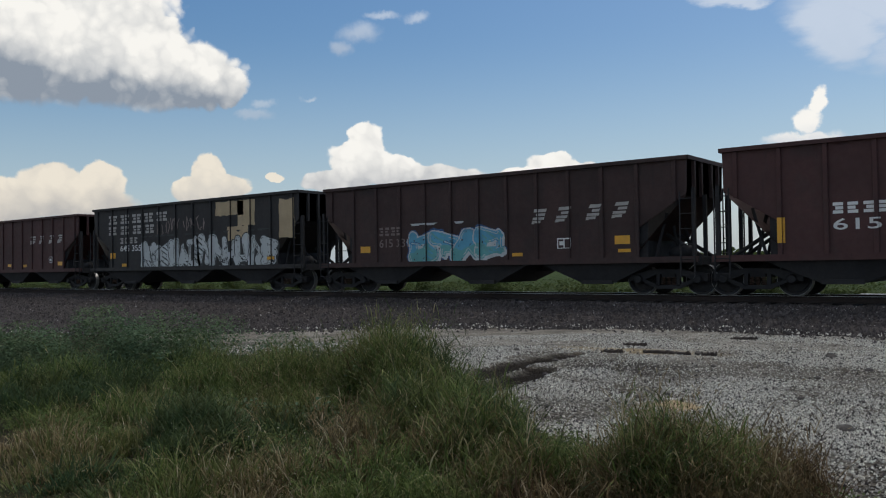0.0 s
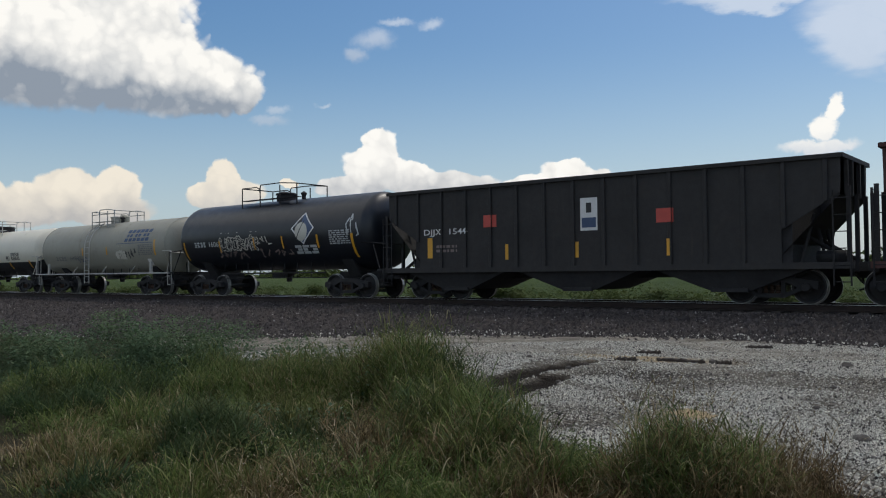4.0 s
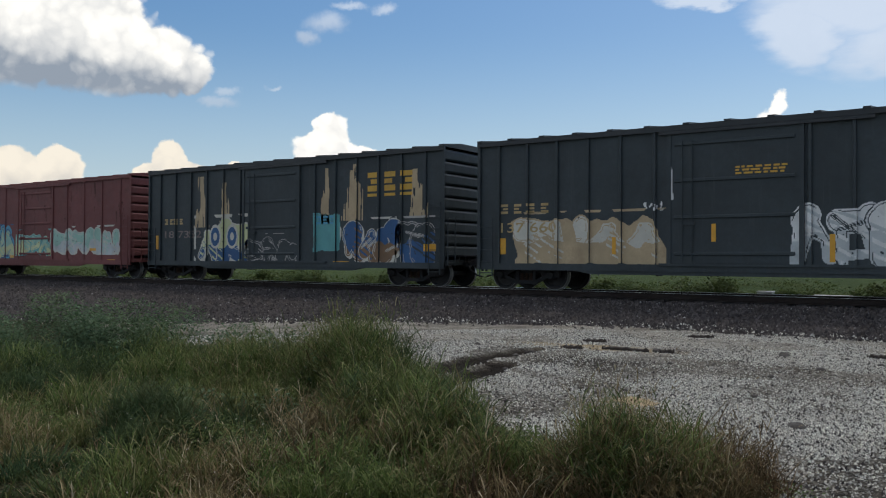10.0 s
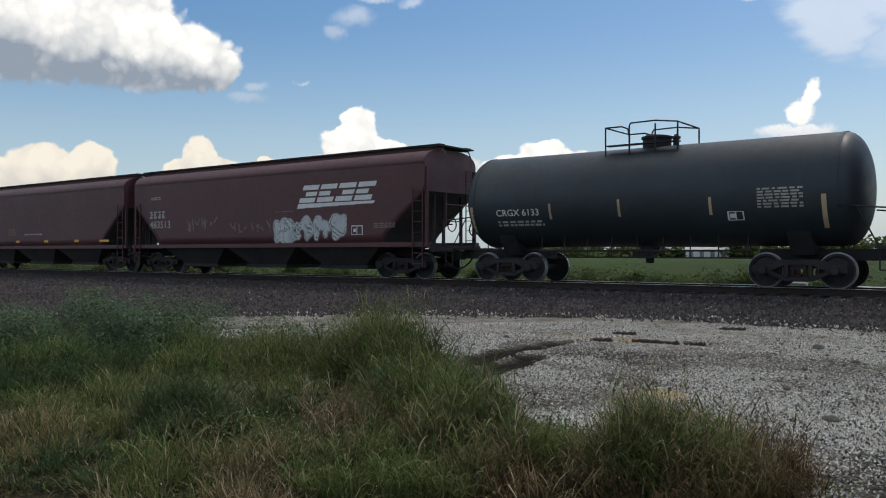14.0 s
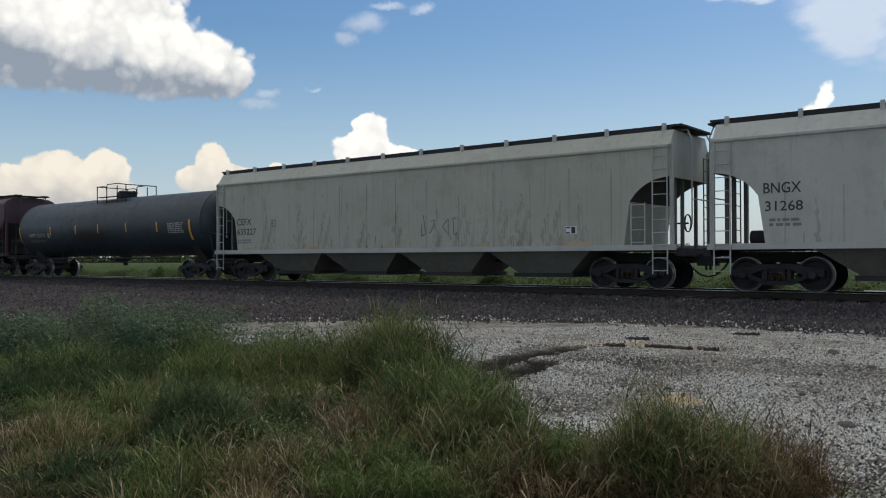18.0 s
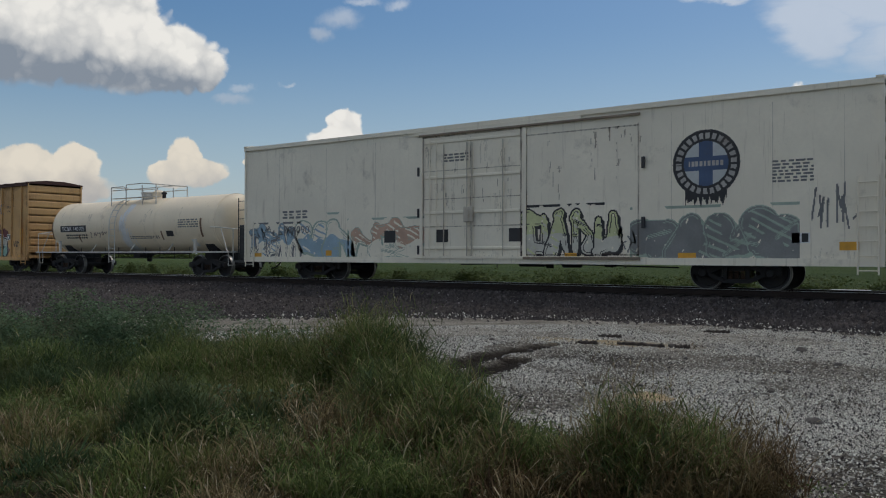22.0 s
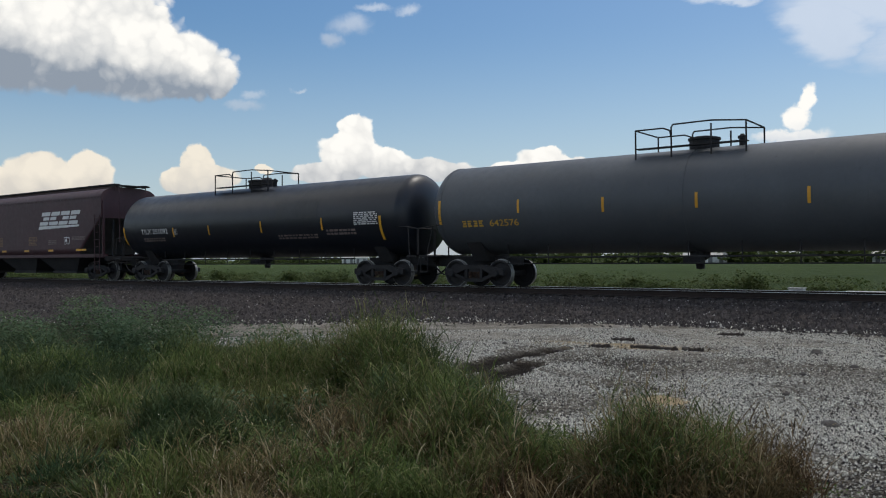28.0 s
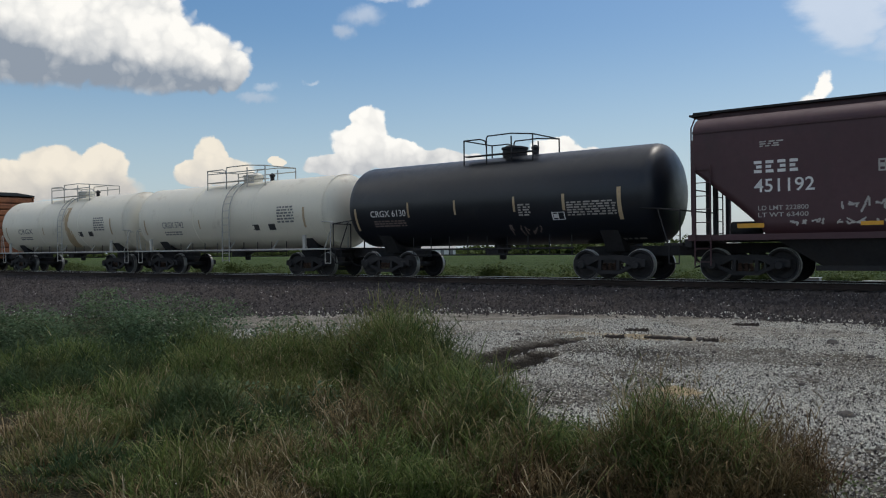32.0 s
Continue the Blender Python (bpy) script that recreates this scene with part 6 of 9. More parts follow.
car = open_hopper("hopper_car", 211.98, 7.1, "dark brown-red open hopper car with slanted white mark", HOPPER_RED, 3.86)
for i, x in enumerate((2.13, 3.0, 4.05, 4.95)):
    bars(car, x, x + 0.62, 2.45, 2.9, 1, PALE_P, lean=0.35, under=True, bold=0.9)
reporting(car, -4.28, -2.89, 1.82, 2.51, PALE_P, "#4", "617 373")
data_box(car, 4.1, 4.55, 1.42, 1.74)
reflectors(car, [(-5.27, 1.47, 0.45, 0.2), (5.01, 1.27, 0.53, 0.2), (-0.57, 1.25, 0.44, 0.15), (1.24, 1.22, 0.4, 0.14), (-2.41, 1.21, 0.4, 0.15)])
rows_of_print(car, -4.3, -3.5, 1.2, 1.5, PALE_P, 2, 5)

car = open_hopper("hopper_car", 196.7, 7.1, "faded red-brown open hopper car with large worn serif lettering", HOPPER_RED, 3.95)
for i, (x, h) in enumerate(((-2.35, 0.8), (-1.5, 0.5), (-0.65, 0.5), (0.2, 0.62), (1.0, 0.5), (1.95, 0.8), (3.0, 0.5))):
    bars(car, x, x + 0.52, 2.45, 2.45 + h, 1, PALE_P, bold=0.85)
reporting(car, -5.24, -3.68, 1.79, 2.41, DIM_P, "#4", "618 057")
data_box(car, 4.04, 4.53, 1.32, 1.61)
reflectors(car, [(-5.32, 1.12, 0.2, 0.66), (1.13, 1.18, 0.13, 0.46), (2.95, 1.18, 0.13, 0.42), (5.48, 1.2, 0.12, 0.92), (-0.7, 1.18, 0.13, 0.42)])
reflectors(car, [(-2.76, 1.17, 0.13, 0.5)], WHITE_P)

car = open_hopper("hopper_car", 181.05, 7.6, "black high-sided hopper car with red and white warning signs", HOPPER_BLACK, 3.80, ribs=15, tc=5.75, reach=8.15)
lettering(car, "DJJX  1544", -5.95, -4.06, 2.17, 2.43, WHITE_P, "reporting_mark")
for x, z in ((-3.38, 2.41), (2.7, 2.3)):
    patch(car, x, x + 0.52, z, z + 0.40, RED_P, "warning_sign", "red warning sign with white words")
    lettering(car, "DO NOT", x + 0.05, x + 0.47, z + 0.22, z + 0.34, WHITE_P, "sign_words")
    lettering(car, "TAMP", x + 0.08, x + 0.44, z + 0.05, z + 0.17, WHITE_P, "sign_words")
patch(car, 0.25, 0.83, 2.16, 3.15, WHITE_P, "placard", "white placard with a blue top")
patch(car, 0.3, 0.78, 2.25, 2.55, BLUE_P, "placard_panel", "", 0.013)
patch(car, 0.45, 0.63, 2.7, 3.0, BLACK, "placard_sign", "", 0.013)
reflectors(car, [(-5.79, 1.43, 0.22, 0.7), (-2.52, 1.33, 0.12, 0.5), (0.06, 1.35, 0.12, 0.48), (3.0, 1.35, 0.12, 0.48)])
rows_of_print(car, -5.4, -4.5, 1.6, 1.9, DIM_P, 2, 6)

# -- tank cars behind the hoppers --
car = tank_car("tank_car", 166.35, 6.25, "glossy black tank car with a white and blue leaf mark", TANK_BLACK, 4.5, 7.35, 1.50, 2.60, rails=(-2.1, 1.45))


def leaf_mark(car, x0, x1, z0, z1):
    surf, cuts = SIDES[car.name]
    gx, gz, ids = raster(x0, x1, z0, z1, 0.02)
    s, t = (gx - (x0 + x1) / 2) / ((x1 - x0) / 2), (gz - (z0 + z1) / 2) / ((z1 - z0) / 2)
    d = np.abs(s) + np.abs(t)
    ids[d < 1.0] = 1
    ids[(d < 0.88) & (s > -0.1)] = 0
    ids[(d < 0.88) & (s <= -0.1)] = 3
    lf = np.hypot((s + 0.22) * 0.8 + t * 0.35, (t + 0.12) * 0.75 - s * 0.4)
    ids[lf < 0.48] = 2
    ids[(np.abs(s * 0.9 - t * 0.5 + 0.18) < 0.035) & (lf < 0.6)] = 3
    painted("leaf_mark", car, runs(ids, x0, z0, 0.02, cuts), [BLUE_P, WHITE_P, BONE, TANK_BLACK], surf, "white leaf on a blue diamond")


leaf_mark(car, 1.82, 3.16, 2.1, 3.39)
bars(car, 1.95, 3.28, 1.74, 2.08, 3, SILVER, bold=0.85)
bars(car, -4.72, -3.85, 2.16, 2.38, 4, SILVER, "reporting_mark")
lettering(car, "16061", -3.65, -2.85, 2.16, 2.38, SILVER, "car_number")
graffiti(car, -2.86, -0.39, 1.94, 2.54, 6, [TANK_BLACK, TANK_BLACK, BONE, BONE], 31, "thin outlined letters", fat=0.10, line=0.03, cell=0.02)
tag(car, -0.39, 0.61, 2.14, 2.55, BONE, 32, loops=4)
tag(car, -3.18, -1.15, 1.6, 1.95, DIM_P, 33, loops=6, line=0.03)
tag(car, -0.3, 1.81, 1.63, 2.03, DIM_P, 34, loops=5, line=0.03)
tag(car, 4.9, 5.6, 2.25, 3.3, SILVER, 35, "scrawl sprayed in silver", loops=3, line=0.028)
rows_of_print(car, 3.99, 5.1, 2.06, 2.62, SILVER, 7, 7)
reflectors(car, [(3.26, 1.95, 0.11, 0.52), (5.16, 1.55, 0.13, 0.9), (1.2, 1.98, 0.08, 0.5), (-0.6, 1.98, 0.08, 0.5), (-2.95, 1.9, 0.08, 0.5), (-5.55, 1.6, 0.09, 0.8)])

car = tank_car("tank_car", 153.1, 6.5, "grey-green tank car with bold blue lettering and a side ladder", TANK_GREY, 4.35, 6.95, 1.36, 2.38, domes=(0.62,), rails=(-1.52, 0.68), walk_side=True, side_ladder=-0.97, rail_paint=TRIM_GREY, bands=4)
bars(car, 2.44, 4.78, 2.62, 3.2, 6, BLUE_P, "company_mark", "bold blue company mark", lean=0.25, bold=0.78)
patch(car, 1.75, 4.95, 2.52, 2.545, BLUE_P, "stripe")
bars(car, -4.52, -3.35, 1.78, 1.99, 4, GREY_P, "reporting_mark")
lettering(car, "64823", -3.05, -1.83, 1.78, 1.99, GREY_P, "car_number")
graffiti(car, 1.7, 2.5, 1.75, 2.2, 3, [BONE, BONE, BONE, BONE], 41, "small white sprayed letters", fat=0.12, line=0.01, cell=0.02)
tag(car, 2.5, 3.5, 1.75, 2.3, DARK_P, 42, loops=4, line=0.035)
tag(car, -2.3, -1.2, 1.6, 2.0, BLUE_P, 43, loops=5)
rows_of_print(car, 3.7, 4.95, 1.92, 2.46, GREY_P, 6, 8)
reflectors(car, [(5.05, 1.9, 0.13, 0.75), (0.75, 2.0, 0.1, 0.4), (-1.65, 2.0, 0.1, 0.4)])
patch(car, 4.3, 4.62, 1.45, 1.75, WHITE_P, "placard", "white diamond placard")

car = tank_car("tank_car", 139.85, 6.75, "white tank car with a black lower half", TANK_WHITE, 4.6, 7.0, 1.36, 2.38, domes=(-0.75,), rails=(-1.67, 1.13), lower=(BLACK, 1.86), side_ladder=0.06, rail_paint=WHITE_RAIL, bands=0)
lettering(car, "300458", -3.75, -2.66, 2.1, 2.35, DARK_P, "car_number")
bars(car, -4.82, -3.9, 2.1, 2.35, 4, DARK_P, "reporting_mark")
rows_of_print(car, -4.8, -3.9, 1.98, 2.06, DARK_P, 1, 9)
tag(car, -3.15, -2.03, 1.82, 2.21, DARK_P, 51, "scrawl sprayed in black", loops=5, line=0.03)
tag(car, -1.49, -0.32, 1.8, 2.22, DARK_P, 52, loops=5, line=0.03)
tag(car, 0.59, 1.58, 2.62, 3.33, DARK_P, 53, loops=2, line=0.022)
tag(car, 0.6, 1.5, 1.95, 2.4, GREY_P, 54, loops=4, line=0.02)
rows_of_print(car, 3.38, 4.4, 1.9, 2.35, DARK_P, 6, 10)
data_box(car, 2.75, 3.1, 1.92, 2.15, DARK_P)
reflectors(car, [(-5.66, 1.45, 0.14, 0.4), (-3.15, 1.41, 0.12, 0.4), (-0.53, 1.39, 0.1, 0.4), (0.9, 1.4, 0.1, 0.4), (2.95, 1.4, 0.12, 0.4), (5.4, 1.45, 0.16, 0.42)])

# -- box cars --
car = boxcar("boxcar", 124.1, 7.85, "dark blue boxcar with yellow mark and silver graffiti", BOX_BLUE, evenly(-7.1, 7.1, 15), (-1.05, 1.93), roof_paint=BLACK, door_ribs=6, z1=4.62)
bars(car, 4.6, 6.92, 3.12, 3.95, 3, YELLOW_P, "company_mark", "large yellow company mark", under="each", bold=0.66)
bars(car, -6.98, -5.48, 2.46, 2.78, 4, FADED_Y, "reporting_mark", bold=0.6)
lettering(car, "50 74 69", -6.9, -4.61, 1.79, 2.12, FADED_Y, "car_number")
graffiti(car, -4.38, -1.62, 0.8, 2.07, 3, [SILVER, PALE_P, BOX_BLUE, SILVER], 61, "worn silver block letters", fat=0.2, line=0.02, blocky=True)
graffiti(car, 2.07, 6.94, 0.95, 2.1, 5, [BOX_BLUE, BOX_BLUE, SILVER, SILVER], 62, "outlined letters in thin silver lines", fat=0.16, line=0.025)
tag(car, -5.7, -4.5, 1.0, 1.7, SILVER, 63, loops=5)
tag(car, 7.15, 7.6, 2.9, 3.9, SILVER, 64, loops=2)
reflectors(car, [(-7.55, 2.6, 0.28, 0.3), (-7.59, 1.2, 0.42, 0.24), (-7.05, 0.84, 0.45, 0.18), (-4.21, 0.94, 0.48, 0.26), (7.24, 2.62, 0.36, 0.26), (7.21, 1.26, 0.46, 0.21), (6.59, 0.85, 0.5, 0.17), (3.33, 0.73, 0.55, 0.13), (0.6, 0.72, 0.5, 0.13), (-1.2, 0.72, 0.45, 0.13)])
data_box(car, 4.55, 4.95, 1.6, 1.9)

car = boxcar("boxcar", 107.0, 7.97, "rusted orange boxcar with a black sliding door and grey graffiti", RUST_BOX, evenly(-7.2, 7.2, 15), (-1.76, 1.67), BLACK_DOOR, RUST_ROOF, door_ribs=13, z1=4.64, belt=True, end_paint=RUST_BOX)
bars(car, -6.85, -4.3, 3.45, 4.0, 4, DARK_P, "company_mark", "faded dark company mark", lean=0.3, bold=0.78)
bars(car, -4.86, -2.22, 2.85, 3.4, 3, DARK_P, "company_mark", lean=0.3, bold=0.78)
lettering(car, "The nationwide boxcar pool", 1.95, 7.5, 3.76, 4.08, DARK_P, "slogan", lean=0.25)


def cross_mark(car, x0, x1, z0, z1, mat, line=0.13, name="cross_mark"):
    surf, cuts = SIDES[car.name]
    gx, gz, ids = raster(x0, x1, z0, z1, 0.025)
    xm, zm, g = (x0 + x1) / 2, (z0 + z1) / 2, 0.12 * (x1 - x0)
    for s in (-1, 1):
        pts = [(xm + s * (x1 - x0) * 0.45, z1 - line), (xm + s * g, zm + 0.1), (xm + s * g, zm - 0.1), (xm + s * (x1 - x0) * 0.45, z0 + line)]
        for p, q in zip(pts[:-1], pts[1:]):
            ids[far_from(gx, gz, p, q) < line] = 0
    painted(name, car, runs(ids, x0, z0, 0.025, cuts), [mat], surf)


cross_mark(car, 4.47, 5.88, 2.3, 3.53, BLUE_P)
graffiti(car, -7.9, -1.76, 0.66, 2.15, 6, [SILVER, PALE_P, DARK_P, SILVER], 71, "jagged grey letters with dark edges", fat=0.13, line=0.06, blocky=True)
graffiti(car, 1.94, 4.96, 1.07, 1.95, 5, [RUST_BOX, RUST_BOX, TAN_S, TAN_S], 72, "thin tan outlined letters", fat=0.13, line=0.03)
graffiti(car, 4.96, 6.67, 0.89, 2.28, 2, [BONE, TAN_S, RUST_BOX, BONE], 73, "worn white rounded letters", fat=0.2, line=0.03)
tag(car, 7.1, 7.78, 3.06, 3.78, BONE, 74, loops=3, line=0.03)
tag(car, 6.8, 7.5, 1.6, 2.1, SILVER, 75, loops=3)
lettering(car, "32  832", -5.97, -4.53, 1.8, 2.05, DARK_P, "car_number")
weather(car, -7.9, -1.85, 2.2, 4.4, DARK_RUN, 26, 301)
weather(car, 1.75, 7.9, 1.0, 4.4, DARK_RUN, 26, 302)
weather(car, -1.7, 1.6, 0.9, 4.2, RUST_RUN, 10, 303, label="brown stains on the black door")
lettering(car, "RB OX", -6.1, -4.6, 2.2, 2.45, DARK_P, "reporting_mark")
data_box(car, 6.38, 6.89, 1.71, 2.08, WHITE_P, BLACK)
reflectors(car, [(-6.78, 1.42, 0.43, 0.15), (-5.03, 1.39, 0.45, 0.15), (-3.25, 1.34, 0.43, 0.13), (-0.07, 0.74, 0.46, 0.13), (2.0, 1.3, 0.1, 0.6), (4.6, 1.2, 0.1, 0.5), (7.0, 1.2, 0.12, 0.9), (3.0, 1.2, 0.4, 0.3)])
tag(car, -1.4, 1.4, 1.6, 2.2, DIM_P, 76, loops=7)

car = boxcar("boxcar", 89.97, 7.87, "dark blue-black boxcar with yellow mark and white graffiti", BOX_TEAL, evenly(-7.1, 7.1, 15), (-1.57, 1.81), roof_paint=BLACK, door_ribs=4, z1=4.62)
bars(car, 4.03, 6.92, 3.08, 3.93, 3, YELLOW_P, "company_mark", "large yellow company mark", under="each", bold=0.52)
bars(car, -7.04, -5.15, 2.36, 2.66, 4, FADED_Y, "reporting_mark", bold=0.55)
lettering(car, "137 660", -7.03, -5.07, 1.77, 2.08, FADED_Y, "car_number")
smear(car, -7.0, -1.65, 0.68, 2.2, TAN_S, 81, "worn tan and white sprayed panel", 0.5)
graffiti(car, -6.4, -1.75, 0.85, 2.2, 4, [BONE, TAN_S, TAN_S, TAN_S], 82, "pale letters on tan", fat=0.2, line=0.05)
graffiti(car, 1.6, 7.38, 0.78, 2.5, 6, [WHITE_P, SILVER, BOX_TEAL, MAROON_S], 83, "white pointed block letters", fat=0.14, line=0.03, blocky=True)
reflectors(car, [(-0.43, 1.44, 0.12, 0.48), (2.48, 0.91, 0.13, 0.7), (4.75, 1.07, 0.12, 0.53), (6.77, 1.3, 0.3, 0.5), (-7.05, 1.1, 0.2, 0.5), (-3.3, 1.1, 0.12, 0.5)])
tag(car, -2.4, -1.7, 2.3, 2.6, WHITE_P, 84, loops=4)
rows_of_print(car, 0.2, 1.5, 3.2, 3.45, YELLOW_P, 3, 11)
smear(car, -1.62, -1.45, 2.6, 3.5, WHITE_P, 85, "", 0.2, drip=True)

car = boxcar("boxcar", 72.9, 7.9, "dark blue-black boxcar with drips and many-coloured graffiti", BOX_TEAL, evenly(-7.1, 7.1, 15), (-1.76, 1.2), roof_paint=BLACK, door_ribs=4, z1=4.65)
bars(car, 4.56, 6.82, 3.1, 3.97, 3, YELLOW_P, "company_mark", "large yellow company mark", under="each", bold=0.64)
bars(car, -6.82, -5.49, 2.35, 2.6, 4, FADED_Y, "reporting_mark", bold=0.6)
lettering(car, "18 7352", -6.8, -4.4, 1.78, 2.08, DIM_P, "car_number")
for k, (a, b, c, d) in enumerate(((-4.9, -3.9, 2.2, 4.3), (-3.3, -2.6, 2.4, 4.0), (2.2, 2.95, 2.2, 4.25), (3.3, 4.5, 2.3, 4.3), (6.3, 7.2, 2.4, 4.0))):
    smear(car, a, b, c, d, TAN_S, 90 + k, "tan streaks of washed paint", drip=True)
smear(car, 1.93, 3.33, 1.15, 2.64, TEAL, 96, "teal sprayed panel", 0.25)
bars(car, 2.1, 3.1, 2.2, 2.5, 3, SKYBLUE, "sprayed_mark")
graffiti(car, -4.67, -1.74, 0.68, 2.5, 2, [LIME_S, NAVY_S, BONE, BONE], 97, "rounded yellow and navy shapes", fat=0.15, line=0.06, face=True)
graffiti(car, 3.47, 5.92, 0.75, 2.19, 3, [NAVY_S, BROWN_S, BONE, BONE], 98, "navy shapes with thin white edges", fat=0.2, line=0.03)
graffiti(car, -1.5, 1.0, 0.75, 1.7, 3, [BOX_TEAL, BOX_TEAL, PALE_P, PALE_P], 99, "thin pale outlined letters", fat=0.2, line=0.02)
graffiti(car, 6.0, 7.3, 0.8, 2.2, 2, [BOX_TEAL, NAVY_S, PALE_P, PALE_P], 100, "thin pale outlined shapes", fat=0.2, line=0.03)
reflectors(car, [(7.07, 1.2, 0.47, 0.24), (-5.76, 0.64, 0.7, 0.17), (-7.5, 1.3, 0.25, 0.6), (-3.0, 0.64, 0.5, 0.15), (0.2, 0.64, 0.6, 0.15), (3.0, 0.7, 0.7, 0.15)])

car = boxcar("boxcar", 55.7, 8.0, "faded red boxcar with blue, green and white graffiti", BOX_RED_B, evenly(-7.2, 7.2, 11), (-1.55, 1.59), roof_paint=BOX_RED, door_ribs=5, z1=4.63, tc=6.45, reach=8.7, step=0.04)
lettering(car, "BK TY", -7.05, -5.8, 2.12, 2.36, WHITE_P, "reporting_mark")
lettering(car, "156 254", -7.05, -5.59, 1.61, 1.86, WHITE_P, "car_number")
weather(car, -7.9, 7.9, 0.9, 4.45, DARK_RUN, 30, 305)
rows_of_print(car, -7.1, -5.7, 1.2, 1.45, PALE_P, 2, 12)
graffiti(car, -5.49, -2.18, 0.87, 2.45, 4, [MINT, LIME_S, NAVY_S, SKYBLUE], 101, "pale green letters on a blue cloud", fat=0.17, line=0.05, halo=0.12)
graffiti(car, -1.64, 1.44, 1.0, 2.15, 3, [MINT, LIME_S, TEAL, MINT], 102, "mint-green rounded letters", fat=0.2, line=0.05, halo=0.06)
graffiti(car, 1.6, 7.05, 1.06, 2.24, 6, [MINT, SILVER, BONE, BONE], 103, "pale letters outlined in white", fat=0.17, line=0.05)
reflectors(car, [(-7.13, 0.75, 0.45, 0.2), (-2.36, 0.9, 0.36, 0.13), (-0.29, 0.64, 0.41, 0.1), (3.02, 0.65, 0.45, 0.1), (4.8, 1.25, 0.5, 0.12), (6.2, 0.7, 0.6, 0.15)])
tag(car, -7.92, -6.85, 2.64, 3.2, PALE_P, 104, loops=4, line=0.03)
tag(car, -5.4, -2.2, 0.66, 0.85, PALE_P, 105, loops=9, line=0.02)

car = boxcar("boxcar", 37.63, 7.97, "red boxcar with white striped mark and green-white graffiti", BOX_RED, evenly(-7.2, 7.2, 11), (-1.59, 1.61), roof_paint=BOX_RED, door_ribs=4, z1=4.58, tc=6.3, step=0.035, ribs=17)
for i in range(5):
    patch(car, -7.2, -6.16 - 0.02 * i, 3.0 + 0.13 * i, 3.07 + 0.13 * i, WHITE_P, "stripe")
bars(car, -6.1, -4.5, 2.98, 3.66, 2, WHITE_P, "company_mark", "white striped company mark", lean=0.2, bold=0.88)
lettering(car, "451", -7.1, -6.45, 1.72, 2.0, WHITE_P, "car_number")
lettering(car, "138", -6.2, -5.59, 1.72, 2.0, WHITE_P, "car_number")
weather(car, -7.9, 7.9, 0.9, 4.45, DARK_RUN, 30, 304)
graffiti(car, -7.14, -4.5, 0.66, 2.1, 4, [SILVER, PALE_P, BOX_RED, SILVER], 111, "broken silver letters", fat=0.10, line=0.02, blocky=True)
graffiti(car, -4.36, -1.69, 0.66, 2.35, 3, [SILVER, SILVER, SKYBLUE, PALE_P], 112, "silver block letters with blue shade", fat=0.16, line=0.05, blocky=True)
graffiti(car, 1.61, 7.7, 0.66, 2.5, 6, [MINT, BONE, DARK_P, BONE], 113, "mint-green and white letters with a round-eyed face", fat=0.15, line=0.06, halo=0.05, face=True)
tag(car, -1.4, 0.2, 1.4, 2.0, PALE_P, 114, loops=5)
tag(car, -1.5, 1.5, 0.7, 0.9, SILVER, 115, loops=10, line=0.02)
smear(car, -7.0, -6.2, 2.15, 2.6, SKYBLUE, 116, "", 0.4)
reflectors(car, [(-6.8, 1.05, 0.5, 0.22), (-3.3, 0.95, 0.4, 0.15), (6.9, 1.3, 0.7, 0.3), (0.9, 0.9, 0.5, 0.15)])

# -- a dark tank car, then red covered hoppers --
car = tank_car("tank_car", 21.9, 6.1, "blue-green black tank car with white number", TANK_GREEN, 4.5, 7.25, 1.50, 2.60, rails=(-1.05, 1.2), bands=2)
lettering(car, "CRGX 6133", -4.6, -3.03, 2.08, 2.29, WHITE_P, "car_number")
rows_of_print(car, -4.6, -2.9, 1.75, 1.95, PALE_P, 2, 13)
rows_of_print(car, 3.59, 4.73, 2.08, 2.63, PALE_P, 7, 14)
data_box(car, 2.78, 3.21, 1.79, 2.04)
reflectors(car, [(-2.67, 1.95, 0.08, 0.48), (-0.38, 1.97, 0.08, 0.5), (2.3, 1.95, 0.08, 0.48), (5.16, 1.55, 0.12, 0.85), (-5.6, 1.6, 0.1, 0.8)], TAN_S)


def wedge(car, x0, x1, z0, z1):
    bars(car, x0, x1, z0, z1, 4, WHITE_P, "company_mark", "slanted white company mark over a wedge", lean=0.45, under=True, bold=0.88)


car = covered_hopper("covered_hopper", 5.8, 8.62, "maroon covered hopper car with white mark and silver graffiti", MINERAL, MINERAL, 7.15, 9.05, walkway="flat")
wedge(car, 2.32, 6.57, 2.62, 3.5)
reporting(car, -7.4, -5.86, 2.02, 2.8, PALE_P, "#4", "483513")
graffiti(car, 0.97, 4.76, 1.3, 2.36, 5, [SILVER, SILVER, GREY_P, GREY_P], 121, "silver rounded letters", fat=0.2, line=0.03)
tag(car, -4.68, -2.49, 1.74, 2.48, DIM_P, 122, loops=7, line=0.03)
tag(car, -1.8, 0.78, 1.69, 2.28, DIM_P, 123, loops=8, line=0.03)
data_box(car, 5.2, 5.76, 1.58, 1.92)
rows_of_print(car, 6.3, 7.3, 1.8, 2.0, DIM_P, 3, 15)
rows_of_print(car, -7.3, -6.6, 3.3, 3.45, PALE_P, 2, 16)

